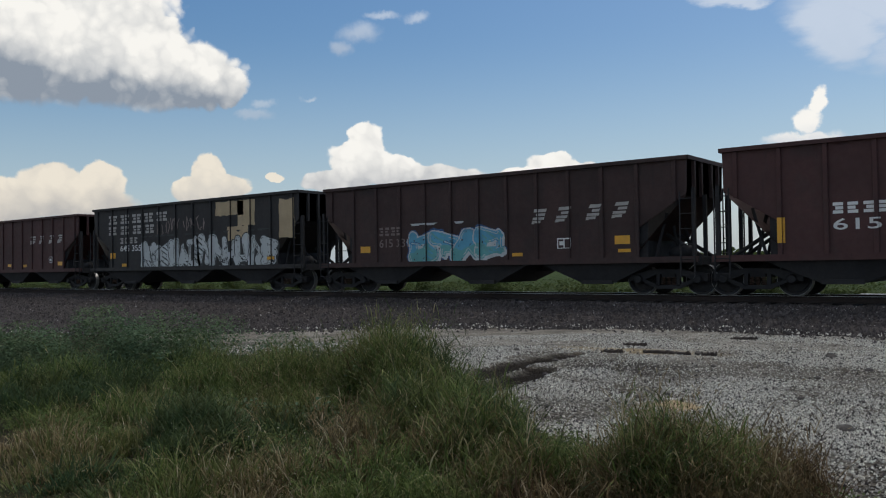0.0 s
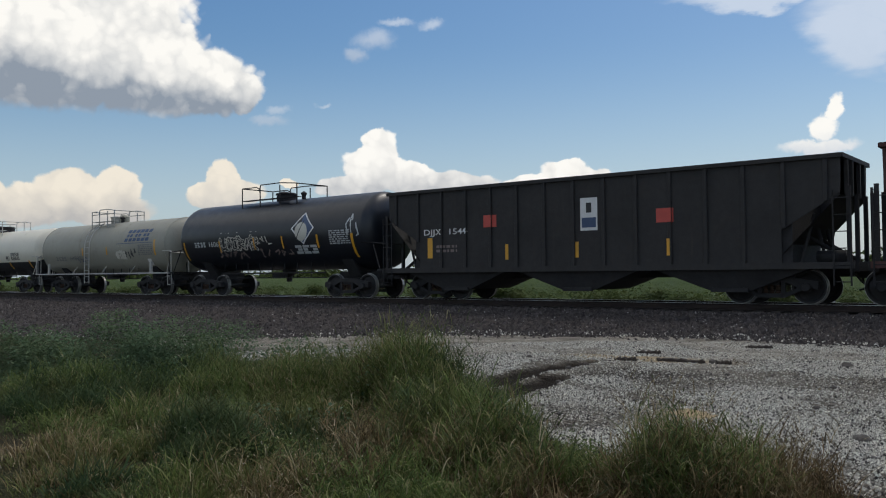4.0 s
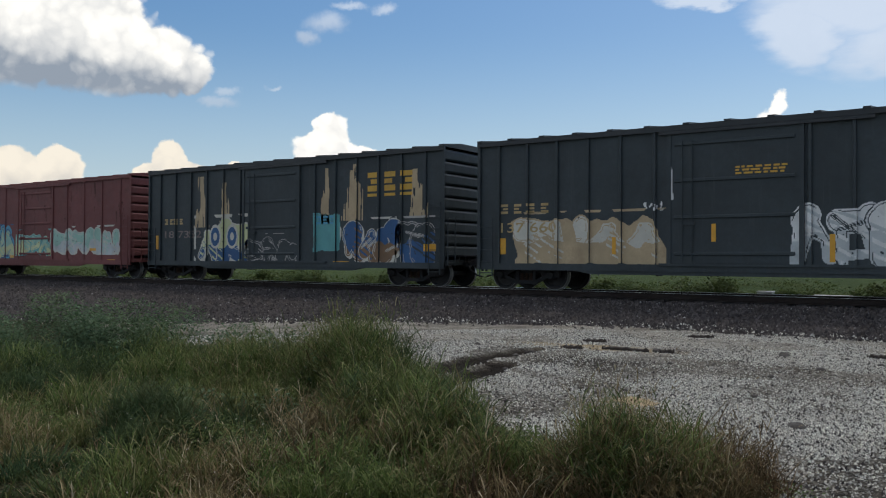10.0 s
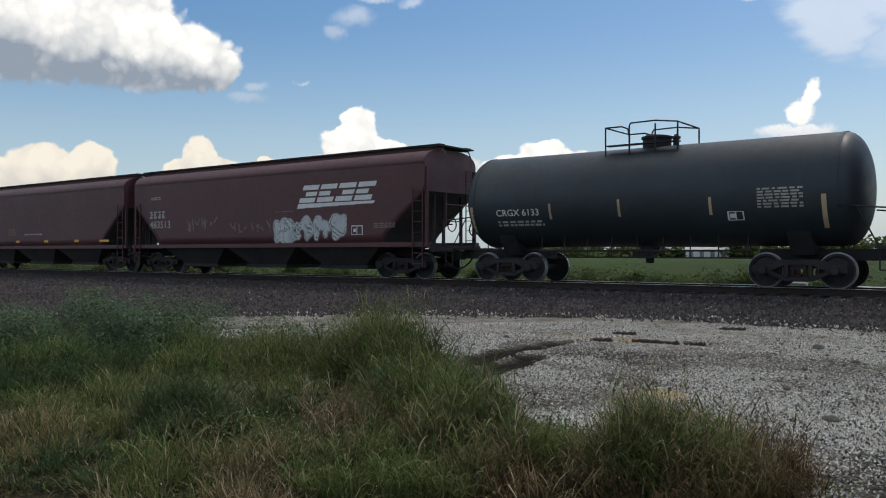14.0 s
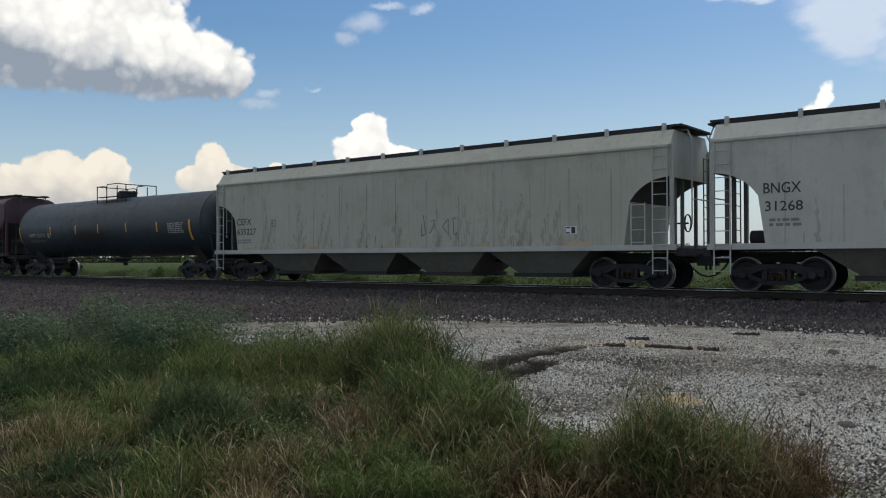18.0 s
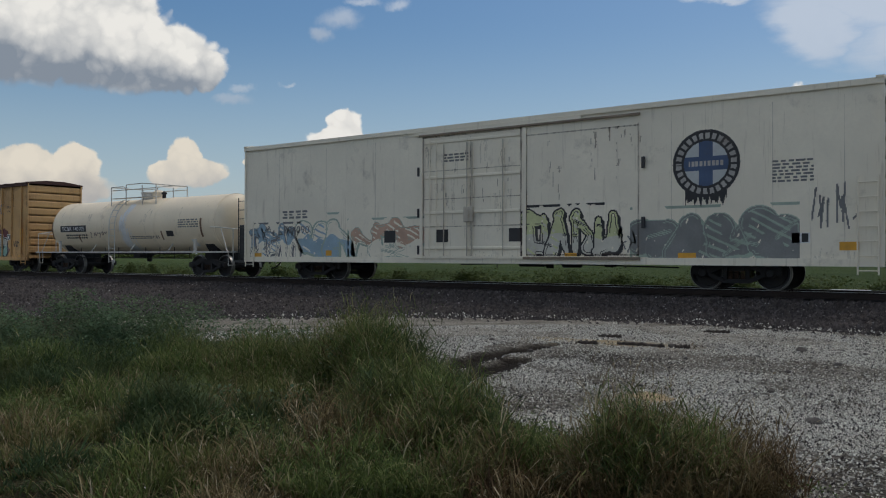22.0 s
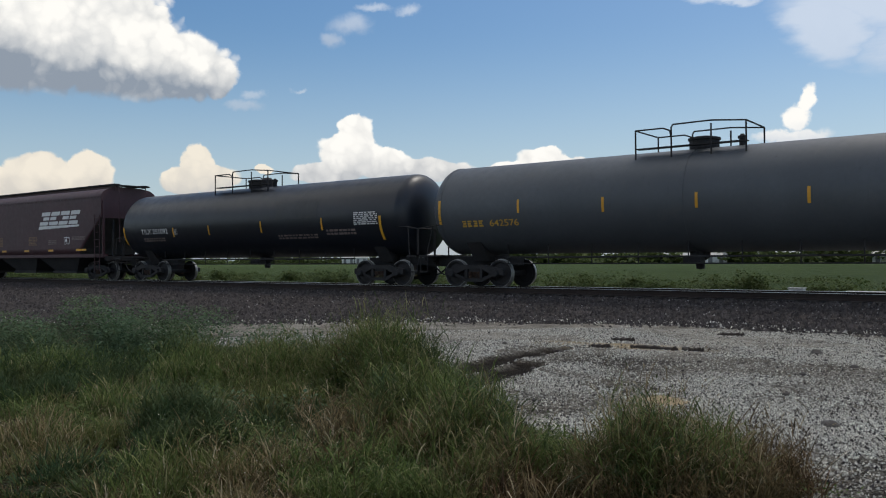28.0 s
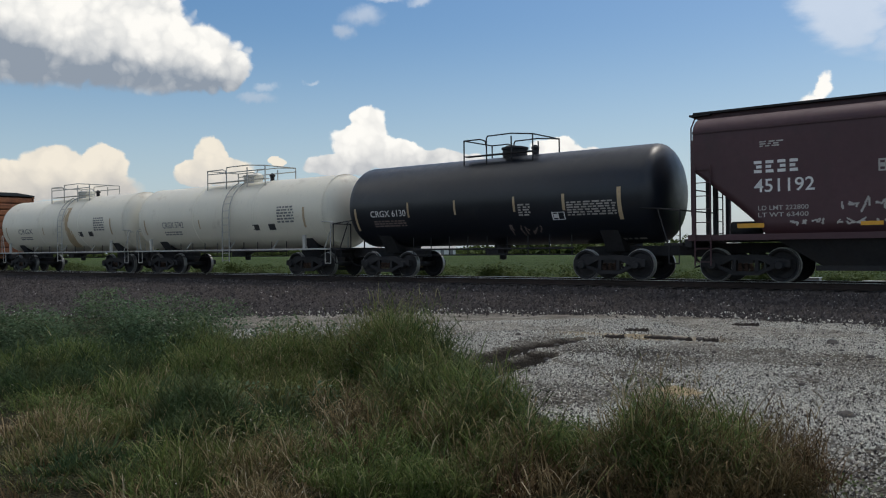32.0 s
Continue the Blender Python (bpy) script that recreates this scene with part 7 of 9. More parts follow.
car = covered_hopper("covered_hopper", -12.3, 8.62, "maroon covered hopper car with plain white number", MINERAL, MINERAL, 7.2, 9.05, walkway="flat")
lettering(car, "AOK", -6.48, -5.63, 2.92, 3.25, WHITE_P, "reporting_mark")
lettering(car, "66585", -6.48, -5.13, 2.39, 2.67, WHITE_P, "car_number")
lettering(car, "LD LMT 224600", -6.39, -5.45, 1.94, 2.04, PALE_P, "load_limit")
rows_of_print(car, -6.39, -5.5, 1.78, 1.88, PALE_P, 1, 17)
rows_of_print(car, -6.3, -5.8, 3.6, 3.75, PALE_P, 3, 18)
rows_of_print(car, -2.71, -1.85, 1.84, 2.25, BROWN_S, 5, 19)
rows_of_print(car, -0.9, 1.0, 1.85, 1.95, PALE_P, 1, 20)
reflectors(car, [(-7.53, 1.42, 0.9, 0.14), (-4.4, 1.47, 0.48, 0.12), (-1.85, 1.46, 0.4, 0.12), (1.2, 1.46, 0.4, 0.12), (4.2, 1.46, 0.4, 0.12), (6.5, 1.44, 0.8, 0.12)])

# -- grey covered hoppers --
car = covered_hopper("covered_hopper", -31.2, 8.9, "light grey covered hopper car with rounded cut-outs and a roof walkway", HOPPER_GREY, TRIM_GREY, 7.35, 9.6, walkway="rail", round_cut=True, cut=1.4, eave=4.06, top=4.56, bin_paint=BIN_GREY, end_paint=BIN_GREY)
lettering(car, "BNGX", -7.54, -6.6, 2.58, 2.86, DARK_P, "reporting_mark")
lettering(car, "31268", -7.5, -6.56, 2.12, 2.38, DARK_P, "car_number")
weather(car, -6.8, 6.8, 1.30, 3.3, SOOT_RUN, 16, 306, (0.2, 0.7), (1.0, 2.2), False)
seams(car, -7.0, 7.0, 11, 1.28, 3.4)
weather(car, -6.8, 6.8, 1.30, 2.2, RUST_RUN, 9, 307, (0.05, 0.1), (0.3, 0.7), False)
rows_of_print(car, -7.4, -6.6, 1.7, 1.95, GREY_P, 2, 21)
data_box(car, 5.53, 5.96, 1.62, 1.94, WHITE_P, BLACK)
rows_of_print(car, 6.5, 7.3, 1.8, 2.0, GREY_P, 3, 22)
reflectors(car, [(-4.6, 1.55, 0.14, 0.5), (-1.57, 1.56, 0.14, 0.5), (1.42, 1.58, 0.12, 0.46), (4.49, 1.62, 0.11, 0.47), (7.45, 1.55, 0.12, 1.0)], TAN_S)

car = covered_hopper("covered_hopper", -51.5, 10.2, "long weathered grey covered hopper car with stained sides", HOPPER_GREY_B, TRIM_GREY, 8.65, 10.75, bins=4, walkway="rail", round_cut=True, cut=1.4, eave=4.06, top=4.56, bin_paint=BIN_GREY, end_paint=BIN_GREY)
lettering(car, "CEFX", -8.85, -7.9, 2.32, 2.6, DARK_P, "reporting_mark")
lettering(car, "635227", -8.82, -7.61, 1.92, 2.18, DARK_P, "car_number")
weather(car, -8.0, 8.0, 1.30, 3.6, SOOT_RUN, 22, 308, (0.3, 1.0), (1.2, 2.4), False)
seams(car, -8.4, 8.4, 13, 1.28, 3.9)
weather(car, -8.0, 8.0, 1.30, 2.2, RUST_RUN, 9, 309, (0.05, 0.1), (0.3, 0.7), False)
rows_of_print(car, -8.8, -7.9, 1.55, 1.75, GREY_P, 2, 23)
data_box(car, 6.85, 7.24, 1.64, 1.89, WHITE_P, BLACK)
data_box(car, -6.7, -6.4, 2.2, 2.5, GREY_P)
tag(car, 1.0, 3.0, 1.6, 2.5, GREY_P, 131, loops=4)
reflectors(car, [(-8.3, 1.3, 0.6, 0.1), (-4.5, 1.3, 0.5, 0.1), (-0.5, 1.3, 0.5, 0.1), (3.5, 1.3, 0.5, 0.1), (6.8, 1.3, 0.9, 0.1)], TAN_S)

car = tank_car("tank_car", -71.3, 8.9, "long green-black tank car with orange number and spill stains", TANK_GREEN, 7.35, 9.95, 1.50, 2.58, domes=(-0.35,), rails=(-1.25, 1.42), bands=4)
lettering(car, "NATX 251115", -7.23, -5.47, 2.15, 2.34, PALE_P, "car_number")
rows_of_print(car, -7.2, -5.6, 1.85, 2.0, DIM_P, 2, 24)
SPILL = shader("oil_spill", (0.012, 0.013, 0.014), 0.45, 0, 0.3, 4, streak=0.3)
smear(car, -2.6, 1.0, 1.9, 4.0, SPILL, 133, "dark spill down the shell below the manway", drip=True)
smear(car, -3.4, -0.8, 3.0, 3.9, SPILL, 134, "", 0.6)
data_box(car, -5.2, -4.95, 2.1, 2.35, PALE_P)
rows_of_print(car, 5.9, 7.1, 2.1, 2.6, PALE_P, 6, 25)
reflectors(car, [(-4.89, 2.21, 0.1, 0.46), (-2.27, 2.23, 0.08, 0.46), (-0.11, 2.23, 0.08, 0.45), (2.43, 2.24, 0.08, 0.44), (5.0, 2.2, 0.1, 0.46), (7.5, 1.8, 0.14, 0.9), (-8.3, 1.8, 0.1, 0.9)])

car = covered_hopper("covered_hopper", -89.5, 8.12, "dark maroon covered hopper car with slanted white mark", MINERAL_DARK, MINERAL_DARK, 6.75, 8.75, walkway="flat")
wedge(car, 1.68, 5.74, 2.45, 3.3)
reporting(car, -6.35, -4.86, 2.2, 3.0, PALE_P, "#4", "496605")
data_box(car, 4.66, 5.11, 1.62, 1.95)
rows_of_print(car, 5.6, 6.8, 1.8, 2.05, DIM_P, 3, 26)
rows_of_print(car, -6.3, -5.5, 1.7, 1.9, DIM_P, 2, 27)
reflectors(car, [(-6.9, 1.35, 0.5, 0.12), (-4.4, 1.35, 0.45, 0.12), (-2.1, 1.35, 0.45, 0.12), (0.3, 1.35, 0.45, 0.12), (2.7, 1.35, 0.45, 0.12), (5.0, 1.35, 0.6, 0.12)])

# -- white refrigerator car --
DOOR_GREY_RAIL = shader("rusty_door_rail", (0.24, 0.19, 0.14), 0.7, 0, 0.3, 6, dirt=0.5, dirt_colour=(0.12, 0.08, 0.05))
car = boxcar("refrigerator_car", -110.28, 11.5, "tall dirty-white refrigerator car with a plug door and round blue mark", REEFER_WHITE, [], (-2.5, 1.48), z0=0.66, z1=5.20, tc=7.85, reach=11.75, roof_paint=REEFER_WHITE,
             door_ribs=4, ribs=2, step=0.03, sill=False, group="refrigerator cars", category="refrigerator car")
part("door_guide", solid(-2.6, 5.31, -1.56, -1.50, 4.92, 4.98), DOOR_GREY_RAIL, car)
part("door_guide", solid(1.5, 5.31, -1.58, -1.50, 0.80, 0.88), DOOR_GREY_RAIL, car)
RUST_LINE = stain("rust_line", (0.10, 0.052, 0.032), 0.85)
DOOR_GREY = shader("dirty_door_grey", (0.50, 0.46, 0.38), 0.6, 0, 0.2, 6, streak=0.5, streak_colour=(0.22, 0.16, 0.11), dirt=0.4, dirt_colour=(0.25, 0.19, 0.13))
for x in (-1.55, -0.62, -0.42, 0.75):
    bm = bmesh.new()
    rod(bm, (x, -1.55, 0.9), (x, -1.55, 4.6), 0.022, 5)
    part("door_bar", bm, DOOR_GREY, car)
for x0, x1, z0, z1 in ((-2.46, -2.40, 0.9, 4.9), (1.36, 1.42, 0.9, 4.9), (-2.46, 1.42, 4.86, 4.91), (1.56, 1.60, 0.9, 4.7), (5.22, 5.27, 0.9, 4.7), (1.56, 5.27, 4.62, 4.66), (1.56, 5.27, 0.92, 0.97), (-2.4, 1.36, 3.72, 3.75), (-2.4, 1.36, 2.78, 2.81), (-2.4, 1.36, 1.86, 1.89), (-0.53, -0.50, 0.9, 4.8)):
    patch(car, x0, x1, z0, z1, RUST_LINE, "rust_line", "", 0.012)
for z in (1.7, 3.4):
    part("door_hinge", solid(5.36, 5.46, -1.56, -1.50, z, z + 0.32, bevel=0.01), DARK_P, car)
for z in (2.2, 3.6, 0.95):
    part("door_hinge", solid(-2.68, -2.60, -1.54, -1.47, z, z + 0.30, bevel=0.01), DARK_P, car)
part("lock_box", solid(-0.72, -0.36, -1.62, -1.52, 2.0, 2.5, bevel=0.02), DOOR_GREY, car)
for x in (-9.5, -7.0, -4.6, 6.2, 8.9, 10.6):
    patch(car, x, x + 0.02, 1.0, 4.9, SEAM, "plate_seam", "", 0.005)
part("end_stripe", solid(11.56, 11.565, -1.4, 1.4, 4.5, 4.85), BLUE_P, car)


def round_mark(car, xc, zc, r):
    surf, cuts = SIDES[car.name]
    gx, gz, ids = raster(xc - r - 0.05, xc + r + 0.05, zc - r - 0.25, zc + r + 0.05, 0.02)
    d = np.hypot(gx - xc, gz - zc)
    ang = np.arctan2(gz - zc, gx - xc)
    ids[(np.abs(gx - xc) < r * 0.62) & (gz < zc) & (gz > zc - r - 0.18 * (wobble(gx, gx, 30, 5) + 0.6)) & (d > r * 0.8)] = 0
    ids[d < r] = 0
    ids[(np.abs(d - 0.82 * r) < 0.085 * r) & (np.mod(ang * 4.2, 1.0) < 0.62)] = 2
    ids[d < 0.66 * r] = 1
    ids[(d < 0.66 * r) & ((np.abs(gx - xc) < 0.2 * r) | (np.abs(gz - zc) < 0.2 * r))] = 3
    ids[(np.abs(gz - zc) < 0.08 * r) & (np.abs(gx - xc) < 0.5 * r) & (np.mod(gx * 9, 1) < 0.7)] = 2
    painted("round_mark", car, runs(ids, xc - r - 0.05, zc - r - 0.25, 0.02, cuts), [DARK_P, SILVER, PALE_P, BLUE_P], surf, "round dark blue company mark with a cross")


round_mark(car, 7.17, 3.42, 0.92)
bars(car, -9.31, -7.87, 2.32, 2.62, 4, GREY_P, "reporting_mark")
lettering(car, "794090", -9.24, -7.87, 1.74, 2.03, GREY_P, "car_number")
weather(car, 1.5, 5.4, 2.4, 4.66, RUST_RUN, 14, 311, (0.04, 0.14), (0.4, 1.2))
weather(car, -11.3, 11.3, 0.68, 1.0, RUST_RUN, 110, 315, (0.1, 0.5), (0.06, 0.28), False)
weather(car, -2.4, 1.4, 0.9, 4.8, RUST_RUN, 18, 316, (0.03, 0.1), (0.3, 1.0))
weather(car, -2.5, 1.5, 0.8, 4.7, SOOT_RUN, 26, 312, (0.05, 0.25), (0.4, 1.8))
weather(car, -11.3, 11.3, 0.72, 1.3, SOOT_RUN, 40, 313, (0.1, 0.5), (0.2, 0.5), False)
ladder(car, -11.9, -1.25, 0.5, 3.25, 0.5, BLACK)
part("brake_stand", solid(-12.18, -11.62, -1.2, 0.2, 0.75, 2.15, bevel=0.03), BLACK, car)
part("end_platform", solid(-12.2, -11.5, -1.4, 1.2, 0.62, 0.72), BLACK, car)
PALE_BLUE_S = shader("pale_blue_spray", (0.30, 0.42, 0.50), 0.6, 0, 0.2, 9)
PEACH_S = shader("peach_spray", (0.55, 0.36, 0.26), 0.6, 0, 0.2, 9)
MOSS_S = shader("moss_spray", (0.13, 0.165, 0.105), 0.65, 0, 0.25, 9, dirt=0.3, dirt_colour=(0.08, 0.07, 0.05))
SAGE_S = shader("sage_spray", (0.36, 0.44, 0.36), 0.6, 0, 0.2, 9)
SMOKE_S = shader("smoke_grey_spray", (0.22, 0.225, 0.22), 0.6, 0, 0.2, 9, streak=0.3, streak_colour=(0.3, 0.3, 0.29))
graffiti(car, -11.1, -8.4, 0.75, 2.0, 4, [PALE_BLUE_S, REEFER_WHITE, GREY_P, PALE_BLUE_S], 141, "faded pale blue letters", fat=0.12, line=0.02)
graffiti(car, -8.4, -5.72, 0.7, 2.3, 2, [REEFER_WHITE, PALE_BLUE_S, SAGE_S, PALE_BLUE_S], 142, "rounded pale figure shapes", fat=0.2, line=0.06)
graffiti(car, -5.72, -2.6, 0.8, 2.05, 3, [PEACH_S, REEFER_WHITE, SAGE_S, PEACH_S], 143, "faded peach shapes", fat=0.17, line=0.02)
graffiti(car, 1.58, 4.58, 0.9, 2.28, 4, [LIME_S, BONE, DARK_P, DARK_P], 144, "pale yellow letters with black edges", fat=0.12, line=0.05)
graffiti(car, 5.19, 9.37, 0.7, 2.1, 4, [SMOKE_S, SMOKE_S, SAGE_S, SMOKE_S], 145, "dark smoky grey block letters", fat=0.24, line=0.03, blocky=True)
tag(car, -11.2, -8.3, 1.5, 2.1, GREY_P, 146, loops=9)
tag(car, 4.6, 5.2, 0.9, 1.8, GREY_P, 147, loops=4)
tag(car, 9.8, 10.9, 1.5, 2.9, GREY_P, 148, loops=6)
for x in (-4.17, -1.9, 0.95):
    patch(car, x, x + 0.5, 1.36, 1.78, DARK_P, "stencil_panel")
data_box(car, 9.37, 9.8, 1.25, 1.51, WHITE_P, BLACK)
rows_of_print(car, 8.9, 9.9, 2.8, 3.4, GREY_P, 7, 28)
rows_of_print(car, -1.6, -0.6, 4.0, 4.3, GREY_P, 3, 29)
reflectors(car, [(10.49, 1.06, 0.44, 0.21), (6.4, 0.85, 0.5, 0.15), (-10.9, 0.8, 0.4, 0.2), (2.9, 0.9, 0.4, 0.1), (-7.0, 0.9, 0.3, 0.2)])

car = tank_car("tank_car", -130.3, 6.9, "cream-white tank car with a black number band and white railings", TANK_CREAM, 5.6, 8.1, 1.28, 2.30, domes=(0.75,), rails=(-1.85, 1.7), walk_side=True, side_ladder=-0.99, rail_paint=WHITE_RAIL, bands=4)
patch(car, -5.65, -3.34, 2.05, 2.36, DARK_P, "number_band", "black band with white number", 0.006)
lettering(car, "TCBX 140105", -5.5, -3.5, 2.11, 2.30, WHITE_P, "car_number")
weather(car, -6.0, 6.0, 1.3, 3.1, SOOT_RUN, 16, 314, (0.06, 0.3), (0.4, 1.3))
rows_of_print(car, -5.2, -3.3, 1.7, 1.95, DARK_P, 2, 30)
rows_of_print(car, 3.9, 5.3, 2.1, 2.5, GREY_P, 4, 31)
rows_of_print(car, 0.2, 2.4, 1.65, 1.8, GREY_P, 2, 32)
tag(car, -3.1, -1.6, 1.7, 2.1, DIM_P, 151, loops=6)
smear(car, -0.8, 0.6, 1.1, 3.3, WHITE_P, 152, "pale spill down the shell", drip=True)
data_box(car, 3.0, 3.5, 1.75, 2.0, DARK_P, DARK_P)
reflectors(car, [(-6.45, 1.7, 0.1, 0.8), (-4.1, 1.55, 0.1, 0.35), (2.6, 1.6, 0.1, 0.4), (5.4, 1.7, 0.12, 0.8)], BROWN_S)
patch(car, 4.6, 4.9, 1.3, 1.6, WHITE_P, "placard", "white diamond placard")

car = boxcar("boxcar", -146.68, 7.93, "ochre-yellow boxcar with a black sliding door and rust stains", OCHRE_BOX, evenly(-7.2, 7.2, 15), (-1.93, 1.34), BLACK_DOOR, RUST_ROOF, door_ribs=13, z1=4.66, belt=True)
bars(car, -6.6, -5.0, 3.5, 4.05, 3, DARK_P, "company_mark", "flaking black company mark", lean=0.3, bold=0.5)
bars(car, -4.7, -2.4, 3.1, 3.6, 3, DARK_P, "company_mark", lean=0.3, bold=0.5)
lettering(car, "next", 3.75, 4.25, 3.38, 3.54, DARK_P, "slogan", lean=0.25)
lettering(car, "load", 3.75, 4.22, 3.19, 3.34, DARK_P, "slogan", lean=0.25)
lettering(car, "any", 5.6, 6.05, 3.37, 3.52, DARK_P, "slogan", lean=0.25)
lettering(car, "road", 5.6, 6.08, 3.2, 3.34, DARK_P, "slogan", lean=0.25)
cross_mark(car, 4.58, 5.24, 3.08, 3.66, BLUE_P, 0.05)
lettering(car, "RAB OX", -7.0, -5.2, 2.3, 2.5, DARK_P, "reporting_mark")
lettering(car, "50 412", -6.9, -5.0, 1.92, 2.15, DARK_P, "car_number")
weather(car, -7.9, -2.0, 0.8, 4.5, RUST_RUN, 60, 321, (0.05, 0.2), (0.4, 2.2))
weather(car, -7.9, 7.9, 0.64, 1.3, RUST_RUN, 150, 328, (0.1, 0.6), (0.08, 0.45), False)
weather(car, -7.9, 7.9, 3.9, 4.52, RUST_RUN, 60, 329, (0.05, 0.3), (0.1, 0.5))
weather(car, -7.9, -2.0, 0.75, 2.0, OCHRE_RUN, 24, 322, (0.1, 0.5), (0.3, 1.0), False)
weather(car, 1.4, 7.9, 0.8, 4.45, OCHRE_RUN, 24, 323, (0.05, 0.25), (0.4, 2.0))
weather(car, -1.9, 1.3, 0.9, 4.3, RUST_RUN, 14, 324, label="brown stains on the black door")
weather(car, 1.4, 7.9, 0.75, 1.5, RUST_RUN, 26, 325, (0.08, 0.4), (0.15, 0.5), False)
smear(car, 1.7, 6.18, 0.72, 2.42, MAROON_S, 161, "maroon sprayed cloud", 0.5)
graffiti(car, 1.88, 5.61, 0.72, 2.04, 5, [BONE, MINT, DARK_P, WHITE_P], 162, "cream block letters with black shadow", fat=0.17, line=0.06, halo=0.04)
graffiti(car, -5.59, -1.95, 0.72, 2.34, 4, [SAGE_S, MOSS_S, DARK_P, MOSS_S], 163, "green and cream rounded letters with black edges", fat=0.17, line=0.06)
smear(car, -7.93, -7.1, 3.02, 3.75, SILVER, 164, "silver sprayed blob", 0.2)
tag(car, -7.6, -5.8, 0.8, 2.0, DARK_P, 165, loops=8, line=0.04)
tag(car, -1.6, 1.1, 1.7, 2.1, SILVER, 166, loops=8)
tag(car, 6.3, 6.9, 1.3, 1.7, DARK_P, 167, loops=3, line=0.03)
for k, (a, b, c, d) in enumerate(((2.1, 2.35, 2.3, 4.2), (2.9, 3.3, 2.7, 3.0), (-3.4, -3.1, 2.4, 4.2), (-4.9, -4.7, 2.4, 4.2), (3.55, 3.65, 2.3, 4.2), (-7.0, -6.8, 2.4, 4.2))):
    smear(car, a, b, c, d, BROWN_S, 170 + k, "rust streaks", drip=True)
data_box(car, 5.64, 6.07, 1.71, 2.0, WHITE_P, BLACK)
reflectors(car, [(7.0, 1.4, 0.3, 0.9), (6.8, 0.75, 0.5, 0.12)])

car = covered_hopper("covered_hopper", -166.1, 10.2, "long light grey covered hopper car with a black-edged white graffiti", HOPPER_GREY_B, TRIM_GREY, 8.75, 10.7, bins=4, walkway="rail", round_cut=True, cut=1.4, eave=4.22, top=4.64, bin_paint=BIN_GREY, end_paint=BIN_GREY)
lettering(car, "CEFX", -8.79, -7.85, 2.45, 2.74, DARK_P, "reporting_mark")
lettering(car, "380131", -8.77, -7.52, 2.0, 2.28, DARK_P, "car_number")
weather(car, -8.0, 8.0, 1.30, 3.3, SOOT_RUN, 16, 326, (0.3, 1.0), (1.0, 2.2), False)
seams(car, -8.4, 8.4, 13, 1.28, 3.0)
weather(car, -8.0, 8.0, 1.30, 2.2, RUST_RUN, 9, 327, (0.05, 0.1), (0.3, 0.7), False)
rows_of_print(car, -8.7, -7.8, 1.6, 1.8, GREY_P, 2, 33)
data_box(car, -6.9, -6.65, 2.2, 2.5, GREY_P)
graffiti(car, -6.04, -2.08, 1.3, 2.66, 4, [WHITE_P, SILVER, BLACK, BLACK], 181, "white jagged letters with thick black edge", fat=0.17, line=0.10, halo=0.02, blocky=True)
data_box(car, 6.91, 7.34, 1.71, 1.93, WHITE_P, BLACK)
rows_of_print(car, 7.6, 8.4, 1.8, 2.0, GREY_P, 3, 34)
reflectors(car, [(5.9, 1.5, 0.14, 0.6), (8.6, 1.5, 0.14, 1.2), (2.2, 1.5, 0.12, 0.4), (-1.0, 1.5, 0.12, 0.4)], TAN_S)

# -- the last tank cars and maroon hoppers --
car = tank_car("tank_car", -183.07, 5.98, "short glossy black tank car with yellow bars and white number", TANK_BLACK, 4.25, 7.0, 1.34, 2.42, rails=(-1.5, 0.86))
bars(car, -4.42, -3.65, 2.08, 2.31, 4, WHITE_P, "reporting_mark")
lettering(car, "7540", -3.4, -2.56, 2.08, 2.31, WHITE_P, "car_number")
rows_of_print(car, -4.4, -2.3, 1.82, 1.95, PALE_P, 2, 35)
patch(car, 2.25, 3.0, 1.75, 2.05, YELLOW_P, "warning_label", "yellow warning label")
rows_of_print(car, 3.34, 4.43, 2.09, 2.57, PALE_P, 6, 36)
rows_of_print(car, 1.0, 1.9, 1.85, 2.05, PALE_P, 2, 37)
data_box(car, 3.4, 3.9, 1.65, 1.95)
reflectors(car, [(0.62, 2.13, 0.08, 0.38), (2.1, 2.14, 0.08, 0.4), (4.54, 1.66, 0.14, 0.84), (-2.5, 2.0, 0.08, 0.4), (-5.3, 1.75, 0.1, 0.7)])
patch(car, 4.05, 4.35, 1.4, 1.65, WHITE_P, "placard", "white diamond placard")

car = tank_car("tank_car", -198.9, 9.0, "long slate-grey tank car with orange number", TANK_SLATE, 7.3, 9.85, 1.50, 2.60, rails=(-1.6, 1.6), bands=3, domes=())
bars(car, -7.48, -6.6, 1.99, 2.2, 4, YELLOW_P, "reporting_mark")
lettering(car, "642576", -6.4, -5.3, 1.99, 2.2, YELLOW_P, "car_number")
rows_of_print(car, 6.0, 7.2, 2.2, 2.7, PALE_P, 5, 38)
reflectors(car, [(-8.42, 2.1, 0.1, 0.8), (-5.31, 2.37, 0.08, 0.43), (-2.4, 2.3, 0.08, 0.43), (0.4, 2.3, 0.08, 0.43), (3.3, 2.3, 0.08, 0.43), (7.3, 1.9, 0.12, 0.9)])

